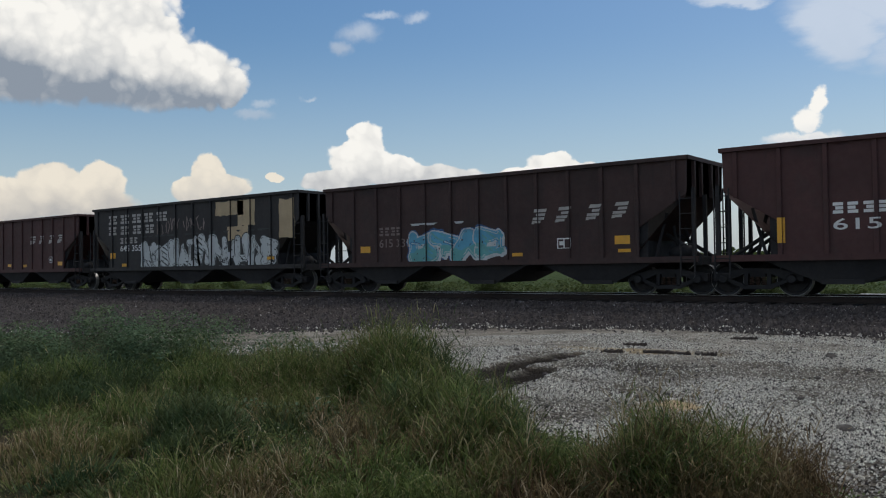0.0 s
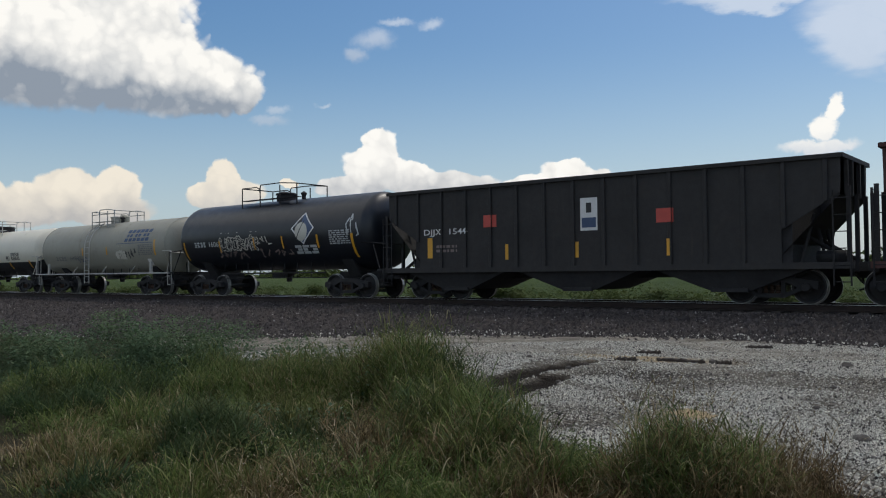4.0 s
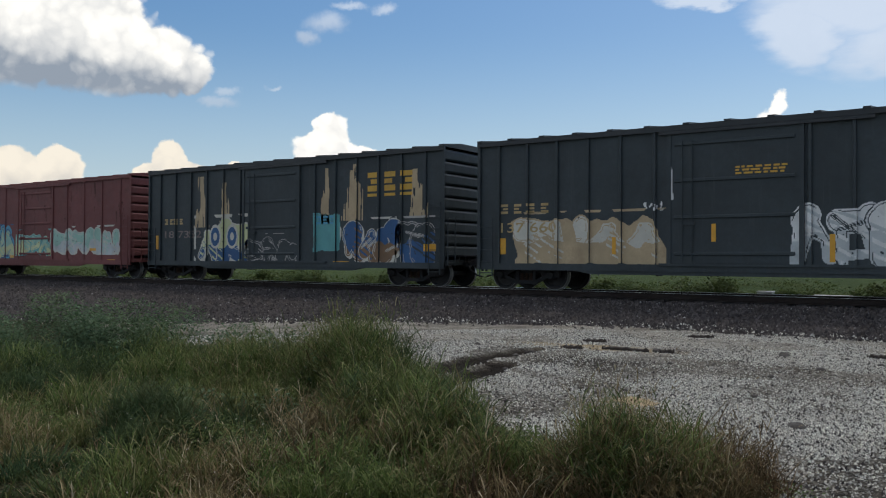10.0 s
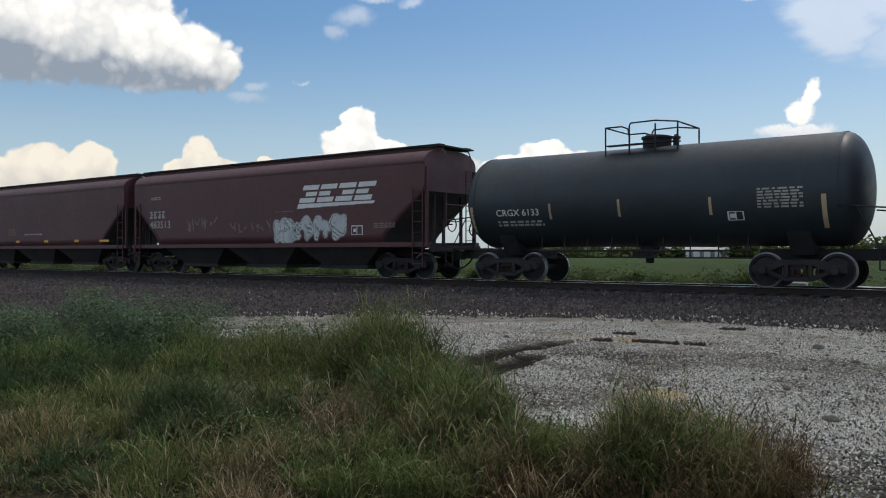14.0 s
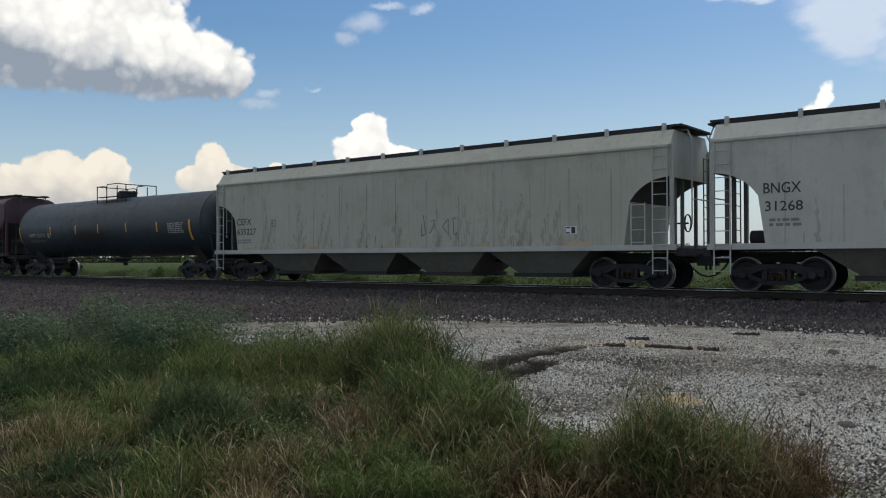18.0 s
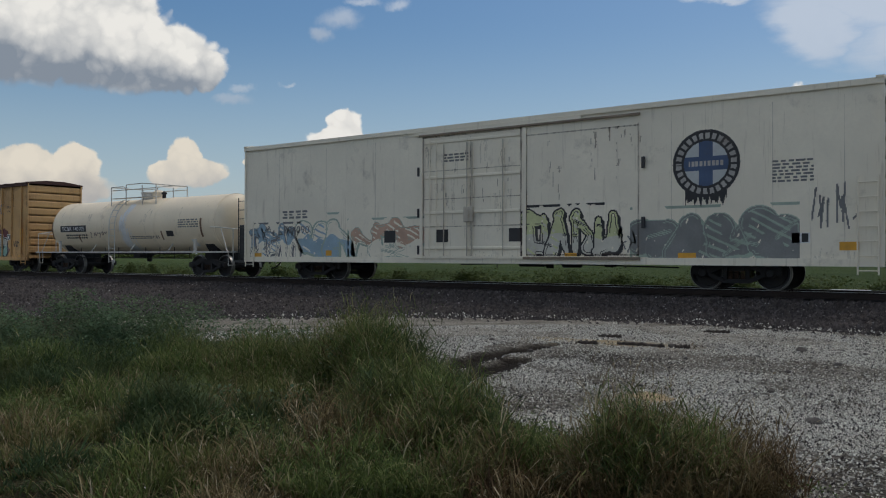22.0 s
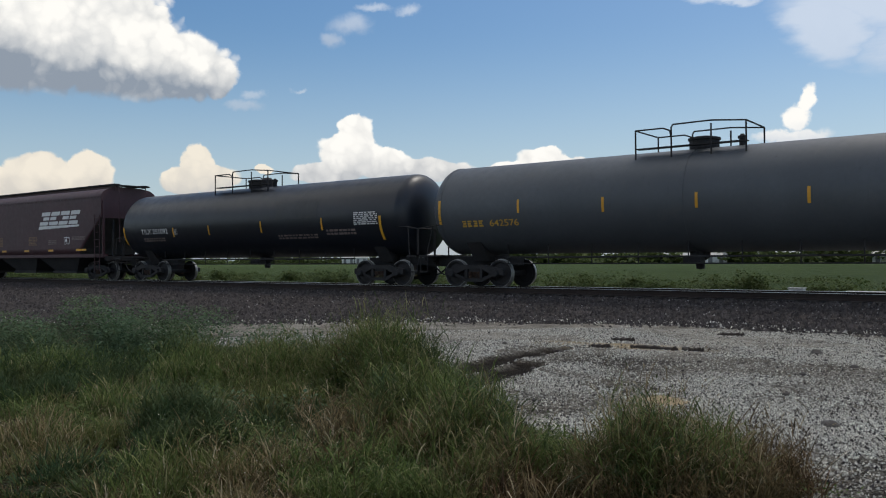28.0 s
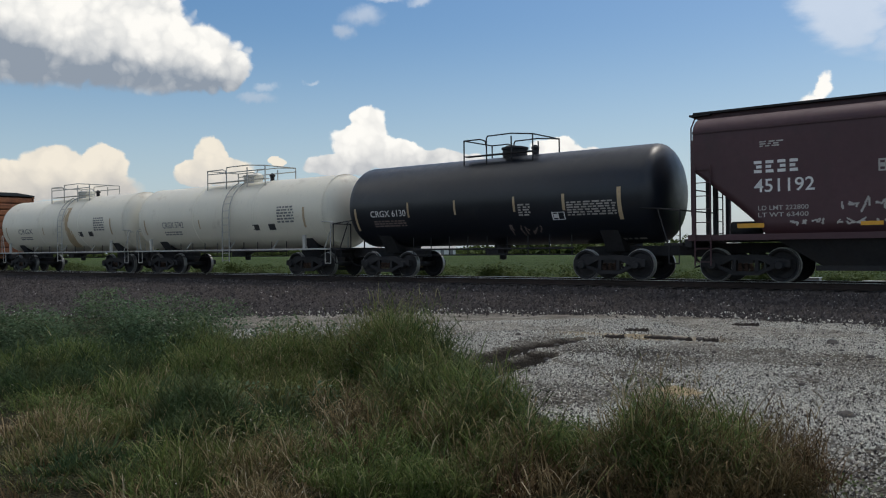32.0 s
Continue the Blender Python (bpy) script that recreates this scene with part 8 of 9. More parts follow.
car = tank_car("tank_car", -217.6, 8.9, "long black tank car with faded patch and white number", TANK_BLACK, 7.2, 9.7, 1.50, 2.55, rails=(-2.4, 1.0), domes=(0.7,))
lettering(car, "TILX 251092", -6.98, -4.96, 2.15, 2.38, WHITE_P, "car_number")
rows_of_print(car, -6.9, -5.3, 1.8, 2.0, DIM_P, 2, 39)
rows_of_print(car, 6.38, 7.53, 2.2, 2.68, WHITE_P, 7, 40)
rows_of_print(car, 2.2, 4.4, 1.75, 1.95, DIM_P, 2, 41)
rows_of_print(car, 4.9, 6.4, 1.85, 2.1, DIM_P, 2, 42)
smear(car, 2.0, 4.6, 2.5, 3.3, BLACK, 191, "rubbed grey patch", 0.2)
reflectors(car, [(1.24, 2.04, 0.08, 0.46), (4.68, 2.06, 0.08, 0.46), (-2.1, 2.03, 0.08, 0.4), (-4.6, 2.0, 0.08, 0.4), (7.59, 1.65, 0.12, 0.85), (-8.4, 1.7, 0.1, 0.8)])
data_box(car, -4.5, -4.25, 2.1, 2.35, PALE_P)

for u, half, number in ((-236.23, 8.37, "451047"), (-254.4, 8.5, "451192")):
    car = covered_hopper("covered_hopper", u, half, "dark maroon covered hopper car with slanted white mark" if number == "451047" else "dark maroon covered hopper car with white scrawls along its sill",
                         MINERAL_DARK, MINERAL_DARK, 7.25, 9.1, walkway="flat", eave=4.08, top=4.58)
    wedge(car, 2.38, 6.62, 2.6, 3.5)
    bars(car, -6.85, -5.65, 2.88, 3.2, 4, WHITE_P, "reporting_mark", bold=0.7)
    lettering(car, number, -6.85, -5.35, 2.37, 2.72, WHITE_P, "car_number")
    lettering(car, "LD LMT 222800", -6.75, -5.5, 1.9, 2.02, PALE_P, "load_limit")
    lettering(car, "LT WT 63400", -6.75, -5.5, 1.72, 1.84, PALE_P, "load_limit")
    rows_of_print(car, -6.7, -6.1, 3.55, 3.72, PALE_P, 3, 43)
    rows_of_print(car, -2.35, -1.53, 1.76, 2.26, BROWN_S, 6, 44)
    rows_of_print(car, 1.36, 2.23, 1.78, 2.26, BROWN_S, 6, 45)
    rows_of_print(car, 3.4, 4.2, 1.8, 2.05, DIM_P, 3, 46)
    rows_of_print(car, 5.7, 6.9, 2.0, 2.2, DIM_P, 3, 47)
    data_box(car, 4.97, 5.46, 1.81, 2.17)
    data_box(car, -3.9, -3.6, 2.75, 3.05, PALE_P)
    reflectors(car, [(6.1, 1.46, 0.45, 0.1), (6.6, 1.46, 0.45, 0.1), (0.9, 1.45, 0.5, 0.1), (-1.6, 1.45, 0.5, 0.1), (3.4, 1.45, 0.5, 0.1), (-4.3, 1.45, 0.5, 0.1), (-7.3, 1.45, 0.7, 0.12)])
    if number == "451192":
        tag(car, -4.94, -3.34, 1.7, 2.2, PALE_P, 201, "white scrawl", loops=5, line=0.025)
        tag(car, -6.0, 3.0, 1.48, 1.66, PALE_P, 202, "row of small white scrawls", loops=34, line=0.02)

car = tank_car("tank_car", -270.2, 6.3, "glossy black tank car with orange bars and white number", TANK_BLACK, 4.5, 7.3, 1.50, 2.60, rails=(-1.0, 1.75))
lettering(car, "CRGX 6130", -4.8, -3.13, 2.16, 2.39, WHITE_P, "car_number")
rows_of_print(car, -4.7, -3.2, 1.8, 2.05, DIM_P, 3, 48)
rows_of_print(car, 3.31, 4.95, 1.95, 2.4, PALE_P, 6, 49)
rows_of_print(car, 1.55, 2.0, 2.0, 2.4, PALE_P, 5, 50)
data_box(car, 2.75, 3.2, 1.85, 2.1)
tag(car, 1.0, 2.4, 1.3, 1.8, DIM_P, 211, loops=5)
rows_of_print(car, 4.8, 5.6, 1.2, 1.28, PALE_P, 1, 51)
reflectors(car, [(-3.05, 2.11, 0.08, 0.52), (-1.0, 2.14, 0.08, 0.48), (1.37, 2.15, 0.08, 0.48), (3.16, 2.13, 0.1, 0.5), (5.0, 1.8, 0.13, 0.95), (-5.6, 1.7, 0.1, 0.8)], TAN_S)

for u, half, number in ((-283.75, 6.75, "5742"), (-297.65, 6.8, "5740")):
    car = tank_car("tank_car", u, half, "white tank car with side walkway and railings, number in grey" if number == "5742" else "white tank car with tan stain over its middle", TANK_WHITE, 4.9, 7.0, 1.46, 2.55, domes=(0.4,), rails=(-1.7, 2.2), walk_side=True,
                   side_ladder=0.45, rail_paint=TRIM_GREY, bands=4)
    lettering(car, "CRGX " + number if number == "5742" else "CRGX", -4.35, -2.74, 2.08, 2.36, GREY_P, "car_number")
    rows_of_print(car, -4.3, -2.9, 1.75, 1.95, GREY_P, 2, 52)
    rows_of_print(car, 3.6, 4.6, 2.1, 2.8, GREY_P, 6, 53)
    data_box(car, 2.0, 2.4, 1.85, 2.1, DARK_P, DARK_P)
    data_box(car, 3.0, 3.4, 1.85, 2.1, DARK_P, DARK_P)
    reflectors(car, [(5.1, 1.9, 0.12, 0.8), (-5.8, 1.8, 0.1, 0.7), (-1.6, 2.0, 0.08, 0.4)], TAN_S)
    if number != "5742":
        smear(car, 0.4, 1.6, 1.3, 3.4, TAN_S, 221, "tan stain", drip=True)

car = boxcar("boxcar", -314.1, 7.9, "orange boxcar with dark roof at the tail", RUST_BOX, evenly(-7.2, 7.2, 15), (-1.76, 1.67), BLACK_DOOR, BLACK, door_ribs=13, z1=4.54, belt=True)

# ---- grass, weeds and the far field ----
def leaf_material(name, base, island=0.6, rough=0.65):
    m = shader(name, base, rough, 0, 0.25, 3, island=island, specular=0.25)
    return m


def hue_material(name, hues, rough=0.6, thin=0.3):
    """Leaves of one growth in several hues, one hue to a blade."""
    m, nt, b = noded(name, rough)
    ramp = nt.nodes.new("ShaderNodeValToRGB")
    nt.links.new(nt.nodes.new("ShaderNodeNewGeometry").outputs["Random Per Island"], ramp.inputs[0])
    e = ramp.color_ramp.elements
    while len(e) < len(hues):
        e.new(0.5)
    for k, (pos, c) in enumerate(hues):
        e[k].position, e[k].color = pos, (*c, 1)
    pos = nt.nodes.new("ShaderNodeNewGeometry").outputs["Position"]
    c = n_mix(nt, n_ramp(nt, n_noise(nt, pos, 1.3, 3), 0.35, 0.7, 0.0, 0.38), ramp.outputs[0], (0.15, 0.145, 0.05))
    c = n_mix(nt, n_ramp(nt, n_noise(nt, pos, 2.6, 3), 0.55, 0.75, 0.0, 0.45), c, (0.055, 0.050, 0.026))
    nt.links.new(c, b.inputs["Base Color"])
    # thin leaves let light through
    glow = nt.nodes.new("ShaderNodeBsdfTranslucent")
    nt.links.new(c, glow.inputs["Color"])
    both = nt.nodes.new("ShaderNodeMixShader")
    both.inputs[0].default_value = thin
    nt.links.new(b.outputs[0], both.inputs[1])
    nt.links.new(glow.outputs[0], both.inputs[2])
    nt.links.new(both.outputs[0], nt.nodes["Material Output"].inputs["Surface"])
    return m


GREEN_G = hue_material("green_grass", [(0, (0.026, 0.050, 0.016)), (0.35, (0.070, 0.118, 0.032)), (0.70, (0.136, 0.192, 0.053)), (0.88, (0.232, 0.256, 0.096)), (1, (0.368, 0.320, 0.192))])
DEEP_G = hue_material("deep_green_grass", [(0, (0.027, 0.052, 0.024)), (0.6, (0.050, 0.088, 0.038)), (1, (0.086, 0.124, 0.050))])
OLIVE_G = hue_material("olive_grass", [(0, (0.043, 0.061, 0.020)), (0.45, (0.117, 0.144, 0.045)), (0.8, (0.203, 0.203, 0.082)), (1, (0.343, 0.281, 0.156))])
DRY_G = hue_material("dry_grass", [(0, (0.082, 0.059, 0.033)), (0.5, (0.205, 0.148, 0.078)), (0.8, (0.361, 0.279, 0.156)), (1, (0.541, 0.467, 0.328))])
BROWN_G = hue_material("brown_grass", [(0, (0.034, 0.023, 0.014)), (0.6, (0.111, 0.068, 0.038)), (1, (0.238, 0.157, 0.089))])
WEED_G = hue_material("weed_leaf", [(0, (0.060, 0.110, 0.064)), (0.7, (0.100, 0.165, 0.092)), (1, (0.150, 0.215, 0.120))])
FIELD_G = hue_material("field_weed", [(0, (0.046, 0.076, 0.026)), (0.6, (0.066, 0.100, 0.032)), (1, (0.088, 0.122, 0.040))])
VERGE_G = hue_material("verge_leaf", [(0, (0.060, 0.096, 0.032)), (0.6, (0.100, 0.144, 0.044)), (1, (0.152, 0.180, 0.068))])
SEED_W = leaf_material("pale_seed", (0.46, 0.43, 0.36), 0.3)


def at(az, d):
    """A place by its azimuth (degrees left of the track's normal) and distance from the camera."""
    return -d * math.sin(radians(az)), d * math.cos(radians(az))


GAPS = [(43.9, 7.6, 2.3, 1.2), (44.6, 6.2, 1.6, 0.4), (62.0, 5.5, 2.5, 0.5), (54.5, 9.3, 1.3, 0.6), (37.2, 6.9, 0.8, 0.5), (31.8, 6.5, 0.9, 0.5)]


def ribbon(rng, x, y, z, turn, start, curl, length, w, vs, fs, n0):
    """Curved blades, each from its root along its heading, bent more and more towards the tip; gives their points."""
    count = len(x)
    face = turn + np.pi / 2 + rng.normal(0, 0.7, count)
    wx, wy = np.cos(face) * w, np.sin(face) * w
    P = np.empty((count, 9, 3))
    ca, sa = np.cos(turn), np.sin(turn)
    out, up, at_s, seg = np.zeros(count), np.zeros(count), 0.0, 0.27
    for j, s in enumerate((0.75, 1.0, 0.9, 0.6, 0.0)):
        px, py, pz = x + ca * out, y + sa * out, z + up
        if j < 4:
            P[:, 2 * j] = np.stack([px - wx * s, py - wy * s, pz], -1)
            P[:, 2 * j + 1] = np.stack([px + wx * s, py + wy * s, pz], -1)
        else:
            P[:, 8] = np.stack([px, py, pz], -1)
        at_s += seg
        bent_by = start + curl * at_s ** 1.6
        out, up = out + length * seg * np.sin(bent_by), up + length * seg * np.cos(bent_by)
    vs.append(P.reshape(-1, 3))
    q = np.array([(0, 1, 3), (0, 3, 2), (2, 3, 5), (2, 5, 4), (4, 5, 7), (4, 7, 6), (6, 7, 8)])
    fs.append((q[None] + (np.arange(count) * 9)[:, None, None]).reshape(-1, 3) + n0)
    return P


def seed_heads(rng, tip, up, vs, fs, n0):
    """Slim spindles at the tips of stems."""
    m = len(tip)
    up = up / (np.linalg.norm(up, axis=1)[:, None] + 1e-6)
    t = rng.uniform(0, 6.28, m)
    l, b = rng.uniform(0.02, 0.06, m)[:, None], rng.uniform(0.003, 0.006, m)[:, None]
    fx, fy = np.stack([np.cos(t), np.sin(t), 0 * t], -1), np.stack([-np.sin(t), np.cos(t), 0 * t], -1)
    mid = tip + up * l * 0.2
    H = np.stack([tip - up * l * 0.4, mid + fx * b, mid + fy * b, mid - fx * b, mid - fy * b, tip + up * l * 0.6], 1)
    vs.append(H.reshape(-1, 3))
    q = np.array([(0, 2, 1), (0, 3, 2), (0, 4, 3), (0, 1, 4), (5, 1, 2), (5, 2, 3), (5, 3, 4), (5, 4, 1)])
    fs.append((q[None] + (np.arange(m) * 6)[:, None, None]).reshape(-1, 3) + n0)


def leafy(rng, az, d, saz, sd, stems, h0, h1, width, bend, vs, fs, n0, head):
    """Upright stems with short leaves along them, which make a dense and ragged stand."""
    r, th = np.sqrt(rng.random(stems)), rng.uniform(0, 6.28, stems)
    ta, td = az + saz * r * np.cos(th), d + sd * r * np.sin(th)
    for ga, gd, gw, gr in GAPS:
        inside = ((ta - ga) / gw) ** 2 + ((td - gd) / gr) ** 2 < 1
        td = np.where(inside, td + np.where(td > gd, 1.0, -0.8) * gr, td)
    x, y = -td * np.sin(np.radians(ta)), td * np.cos(np.radians(ta))
    z = np.array([height(p, q) for p, q in zip(x, y)]) - 0.01
    rise = np.array([noise.noise((p * 1.5, q * 1.5, 40)) + 0.55 * noise.noise((p * 4.2, q * 4.2, 41)) for p, q in zip(x, y)])
    H = (h0 + (h1 - h0) * rng.random(stems) ** 1.3) * (1 - 0.4 * r ** 3) * np.clip(0.85 + 0.9 * rise, 0.3, 1.3)
    turn, start, curl = rng.uniform(0, 6.28, stems), np.abs(rng.normal(0, 0.14, stems)), rng.uniform(0.0, 0.9, stems) * bend
    P = ribbon(rng, x, y, z, turn, start, curl, H, np.full(stems, width[0] * 0.9), vs, fs, n0)
    n0 += stems * 9
    if head:
        m = int(stems * head)
        seed_heads(rng, P[:m, 8], P[:m, 8] - P[:m, 6], vs, fs, n0)
        n0 += m * 6
    per = 6
    k = np.repeat(np.arange(stems), per)
    n = len(k)
    f = np.tile((np.arange(per) + 0.3) / per, stems) * 0.95 + rng.normal(0, 0.05, n)
    f = np.clip(f, 0.02, 0.97) * 3.999
    j = np.floor(f).astype(int)
    mids = np.stack([(P[:, 0] + P[:, 1]) / 2, (P[:, 2] + P[:, 3]) / 2, (P[:, 4] + P[:, 5]) / 2, (P[:, 6] + P[:, 7]) / 2, P[:, 8]], 1)
    root = mids[k, j] + (mids[k, j + 1] - mids[k, j]) * (f - j)[:, None]
    length = np.clip(rng.uniform(0.10, 0.30, n) * (0.35 + 0.8 * H[k]), 0.04, 0.26)
    ribbon(rng, root[:, 0], root[:, 1], root[:, 2], rng.uniform(0, 6.28, n), rng.uniform(0.15, 0.9, n), rng.uniform(0.3, 1.8, n), length, rng.uniform(width[0], width[1], n) * 1.15, vs, fs, n0)


def blades(name, patches, material, label, seed, width=(0.003, 0.007), bend=0.7, tuft=24, head=0.0):
    """Grass in tufts that fan out: patches of azimuth, distance, their two spreads, count, lowest and highest blade. A share may carry seed heads."""
    rng = np.random.default_rng(seed)
    vs, fs, n0 = [], [], 0
    for az, d, saz, sd, count, h0, h1 in patches:
        if h1 > 0.4:
            leafy(rng, az, d, saz, sd, int(count * 0.34), h0, h1, width, bend, vs, fs, n0, head)
            n0 = sum(len(v) for v in vs)
            count = int(count * 0.35)
        n = max(3, count // tuft)
        r, th = np.sqrt(rng.random(n)), rng.uniform(0, 6.28, n)
        ta, td = az + saz * r * np.cos(th), d + sd * r * np.sin(th)
        # bare or shaded gaps between the clumps
        for ga, gd, gw, gr in GAPS:
            inside = ((ta - ga) / gw) ** 2 + ((td - gd) / gr) ** 2 < 1
            td = np.where(inside, td + np.where(td > gd, 1.0, -0.8) * gr, td)
        tall = (1.0 - 0.35 * r ** 2.5) * rng.uniform(0.45, 1.1, n)
        k = rng.integers(0, n, count)
        # tufts lean their own way, blades fan out from the middle and arch over
        off = rng.normal(0, 0.06, (count, 2)) * (0.6 + tall[k])[:, None]
        x = -td[k] * np.sin(np.radians(ta[k])) + off[:, 0]
        y = td[k] * np.cos(np.radians(ta[k])) + off[:, 1]
        z = np.array([height(p, q) for p, q in zip(x, y)]) - 0.012
        # clumps and hollows at two sizes
        rise = np.array([noise.noise((p * 1.5, q * 1.5, 40)) + 0.55 * noise.noise((p * 4.2, q * 4.2, 41)) for p, q in zip(x, y)])
        h = (h0 + (h1 - h0) * rng.random(count) ** 1.2) * tall[k] * np.clip(0.86 + 1.0 * rise, 0.32, 1.35) * np.where(rise + rng.normal(0, 0.12, count) < -0.34, 0.3, 1.0)
        w = rng.uniform(width[0], width[1], count) * (1.25 + 0.9 * h)
        sway = rng.normal(0, 0.5, (n, 2))
        dirn = off / 0.07 + sway[k] + rng.normal(0, 0.9, (count, 2))
        turn = np.arctan2(dirn[:, 1], dirn[:, 0])
        start = np.abs(rng.normal(0, 0.17, count)) + 0.10 * np.hypot(off[:, 0], off[:, 1]) / 0.06
        kind = rng.random(count)
        curl = np.where(kind < 0.55, rng.uniform(0.15, 0.8, count), np.where(kind < 0.9, rng.uniform(0.8, 1.9, count), rng.uniform(1.9, 2.9, count))) * (0.6 + 0.55 * bend)
        P = ribbon(rng, x, y, z, turn, start, curl, h, w, vs, fs, n0)
        n0 += count * 9
        m = int(count * head)
        if m:
            seed_heads(rng, P[:m, 8], P[:m, 8] - P[:m, 6], vs, fs, n0)
            n0 += m * 6
    me = bpy.data.meshes.new(name)
    me.from_pydata(np.concatenate(vs).tolist(), [], np.concatenate(fs).tolist())
    me.materials.append(material)
    return tagged(new(name, me), label, "grass", kind="stuff")


def leaves(name, clumps, material, label, seed, size=(0.025, 0.06), cat="weeds", place=at, ground_at=height):
    """Broad-leaved weeds: clumps (azimuth, distance, radius across, radius deep, height, count) of small folded leaves on hidden stems."""
    rng = np.random.default_rng(seed)
    vs, fs, n0 = [], [], 0
    for az, d, ra, rd, hh, count in clumps:
        cx, cy = place(az, d)
        lumps = [(rng.normal(0, 0.5), rng.normal(0, 0.5), rng.uniform(0.5, 1)) for _ in range(9)]
        pick = rng.integers(0, 9, count)
        L = np.array(lumps)[pick]
        u = rng.normal(0, 0.30, (count, 2))
        x = cx + (L[:, 0] + u[:, 0]) * ra
        y = cy + (L[:, 1] + u[:, 1]) * rd
        z = np.array([ground_at(p, q) for p, q in zip(x, y)]) + hh * L[:, 2] * np.sqrt(rng.random(count)) * np.clip(1.1 - 0.8 * (u ** 2).sum(1) * 4, 0.25, 1)
        s = rng.uniform(size[0], size[1], count)
        t, e = rng.uniform(0, 6.28, count), rng.uniform(-0.6, 0.9, count)
        dx, dy, dz = np.cos(t) * np.cos(e) * s, np.sin(t) * np.cos(e) * s, np.sin(e) * s
        sx, sy = -np.sin(t) * s * 0.42, np.cos(t) * s * 0.42
        P = np.stack([np.stack([x, y, z], -1), np.stack([x + dx * 0.5 + sx, y + dy * 0.5 + sy, z + dz * 0.5 + 0.12 * s], -1), np.stack([x + dx, y + dy, z + dz], -1), np.stack([x + dx * 0.5 - sx, y + dy * 0.5 - sy, z + dz * 0.5 + 0.12 * s], -1)], 1)
        vs.append(P.reshape(-1, 3))
        fs.append((np.array([(0, 1, 2), (0, 2, 3)])[None] + (np.arange(count) * 4)[:, None, None]).reshape(-1, 3) + n0)
        n0 += count * 4
    me = bpy.data.meshes.new(name)
    me.from_pydata(np.concatenate(vs).tolist(), [], np.concatenate(fs).tolist())
    me.materials.append(material)
    return tagged(new(name, me), label, cat, kind="stuff")


# patches: azimuth, distance, spread of both, count, lowest and highest
blades("tall_grass", [(40.4, 8.9, 2.3, 1.0, 6000, 0.38, 0.88), (42.8, 9.2, 3.0, 1.0, 5000, 0.35, 0.85), (46.5, 10.2, 4.0, 1.4, 5500, 0.25, 0.62), (52.5, 10.6, 4.5, 1.8, 6500, 0.15, 0.52), (39.0, 7.5, 3.4, 0.8, 3800, 0.25, 0.70),
                      (35.0, 6.4, 3.4, 0.8, 4200, 0.20, 0.62), (30.0, 6.1, 2.6, 0.6, 2200, 0.15, 0.45), (23.2, 5.7, 3.4, 0.6, 4200, 0.16, 0.52), (19.0, 5.7, 2.6, 0.5, 1900, 0.15, 0.52), (60, 9.4, 6, 1.8, 6000, 0.10, 0.36), (63, 11.3, 4, 0.9, 5000, 0.25, 0.55), (55.5, 11.9, 3.5, 0.8, 3500, 0.2, 0.5), (55.5, 6.0, 5, 0.8, 2600, 0.10, 0.34), (41, 5.6, 7, 0.7, 3000, 0.12, 0.42)],
       GREEN_G, "tall green grass in thick clumps by the gravel", 21, width=(0.0016, 0.0042))
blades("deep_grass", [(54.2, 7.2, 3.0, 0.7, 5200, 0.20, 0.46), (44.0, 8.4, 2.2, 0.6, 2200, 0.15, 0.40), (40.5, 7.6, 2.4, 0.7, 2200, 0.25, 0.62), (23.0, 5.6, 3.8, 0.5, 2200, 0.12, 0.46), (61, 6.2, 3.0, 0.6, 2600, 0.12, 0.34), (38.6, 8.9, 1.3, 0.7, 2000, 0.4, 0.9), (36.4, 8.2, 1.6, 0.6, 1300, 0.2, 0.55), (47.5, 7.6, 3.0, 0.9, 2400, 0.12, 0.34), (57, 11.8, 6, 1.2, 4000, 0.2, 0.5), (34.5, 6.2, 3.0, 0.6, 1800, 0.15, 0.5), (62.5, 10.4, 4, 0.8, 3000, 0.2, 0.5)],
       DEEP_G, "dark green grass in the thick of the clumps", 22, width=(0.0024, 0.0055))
blades("olive_grass", [(58, 8.6, 6.5, 2.0, 7000, 0.08, 0.34), (43, 9.8, 3.4, 1.0, 3600, 0.35, 0.88), (50, 11.2, 6.0, 1.4, 6000, 0.18, 0.52), (50, 6.4, 6.5, 1.1, 5000, 0.06, 0.30), (62, 7.0, 4, 1.4, 3500, 0.06, 0.26), (40.2, 8.8, 2.8, 1.1, 2200, 0.35, 0.85), (30, 5.8, 4, 0.7, 1500, 0.08, 0.36), (47, 8.8, 3.5, 0.9, 2600, 0.1, 0.4), (36, 5.7, 4, 0.7, 1500, 0.1, 0.45)],
       OLIVE_G, "yellowish green short grass over the verge", 23, width=(0.0018, 0.0045))
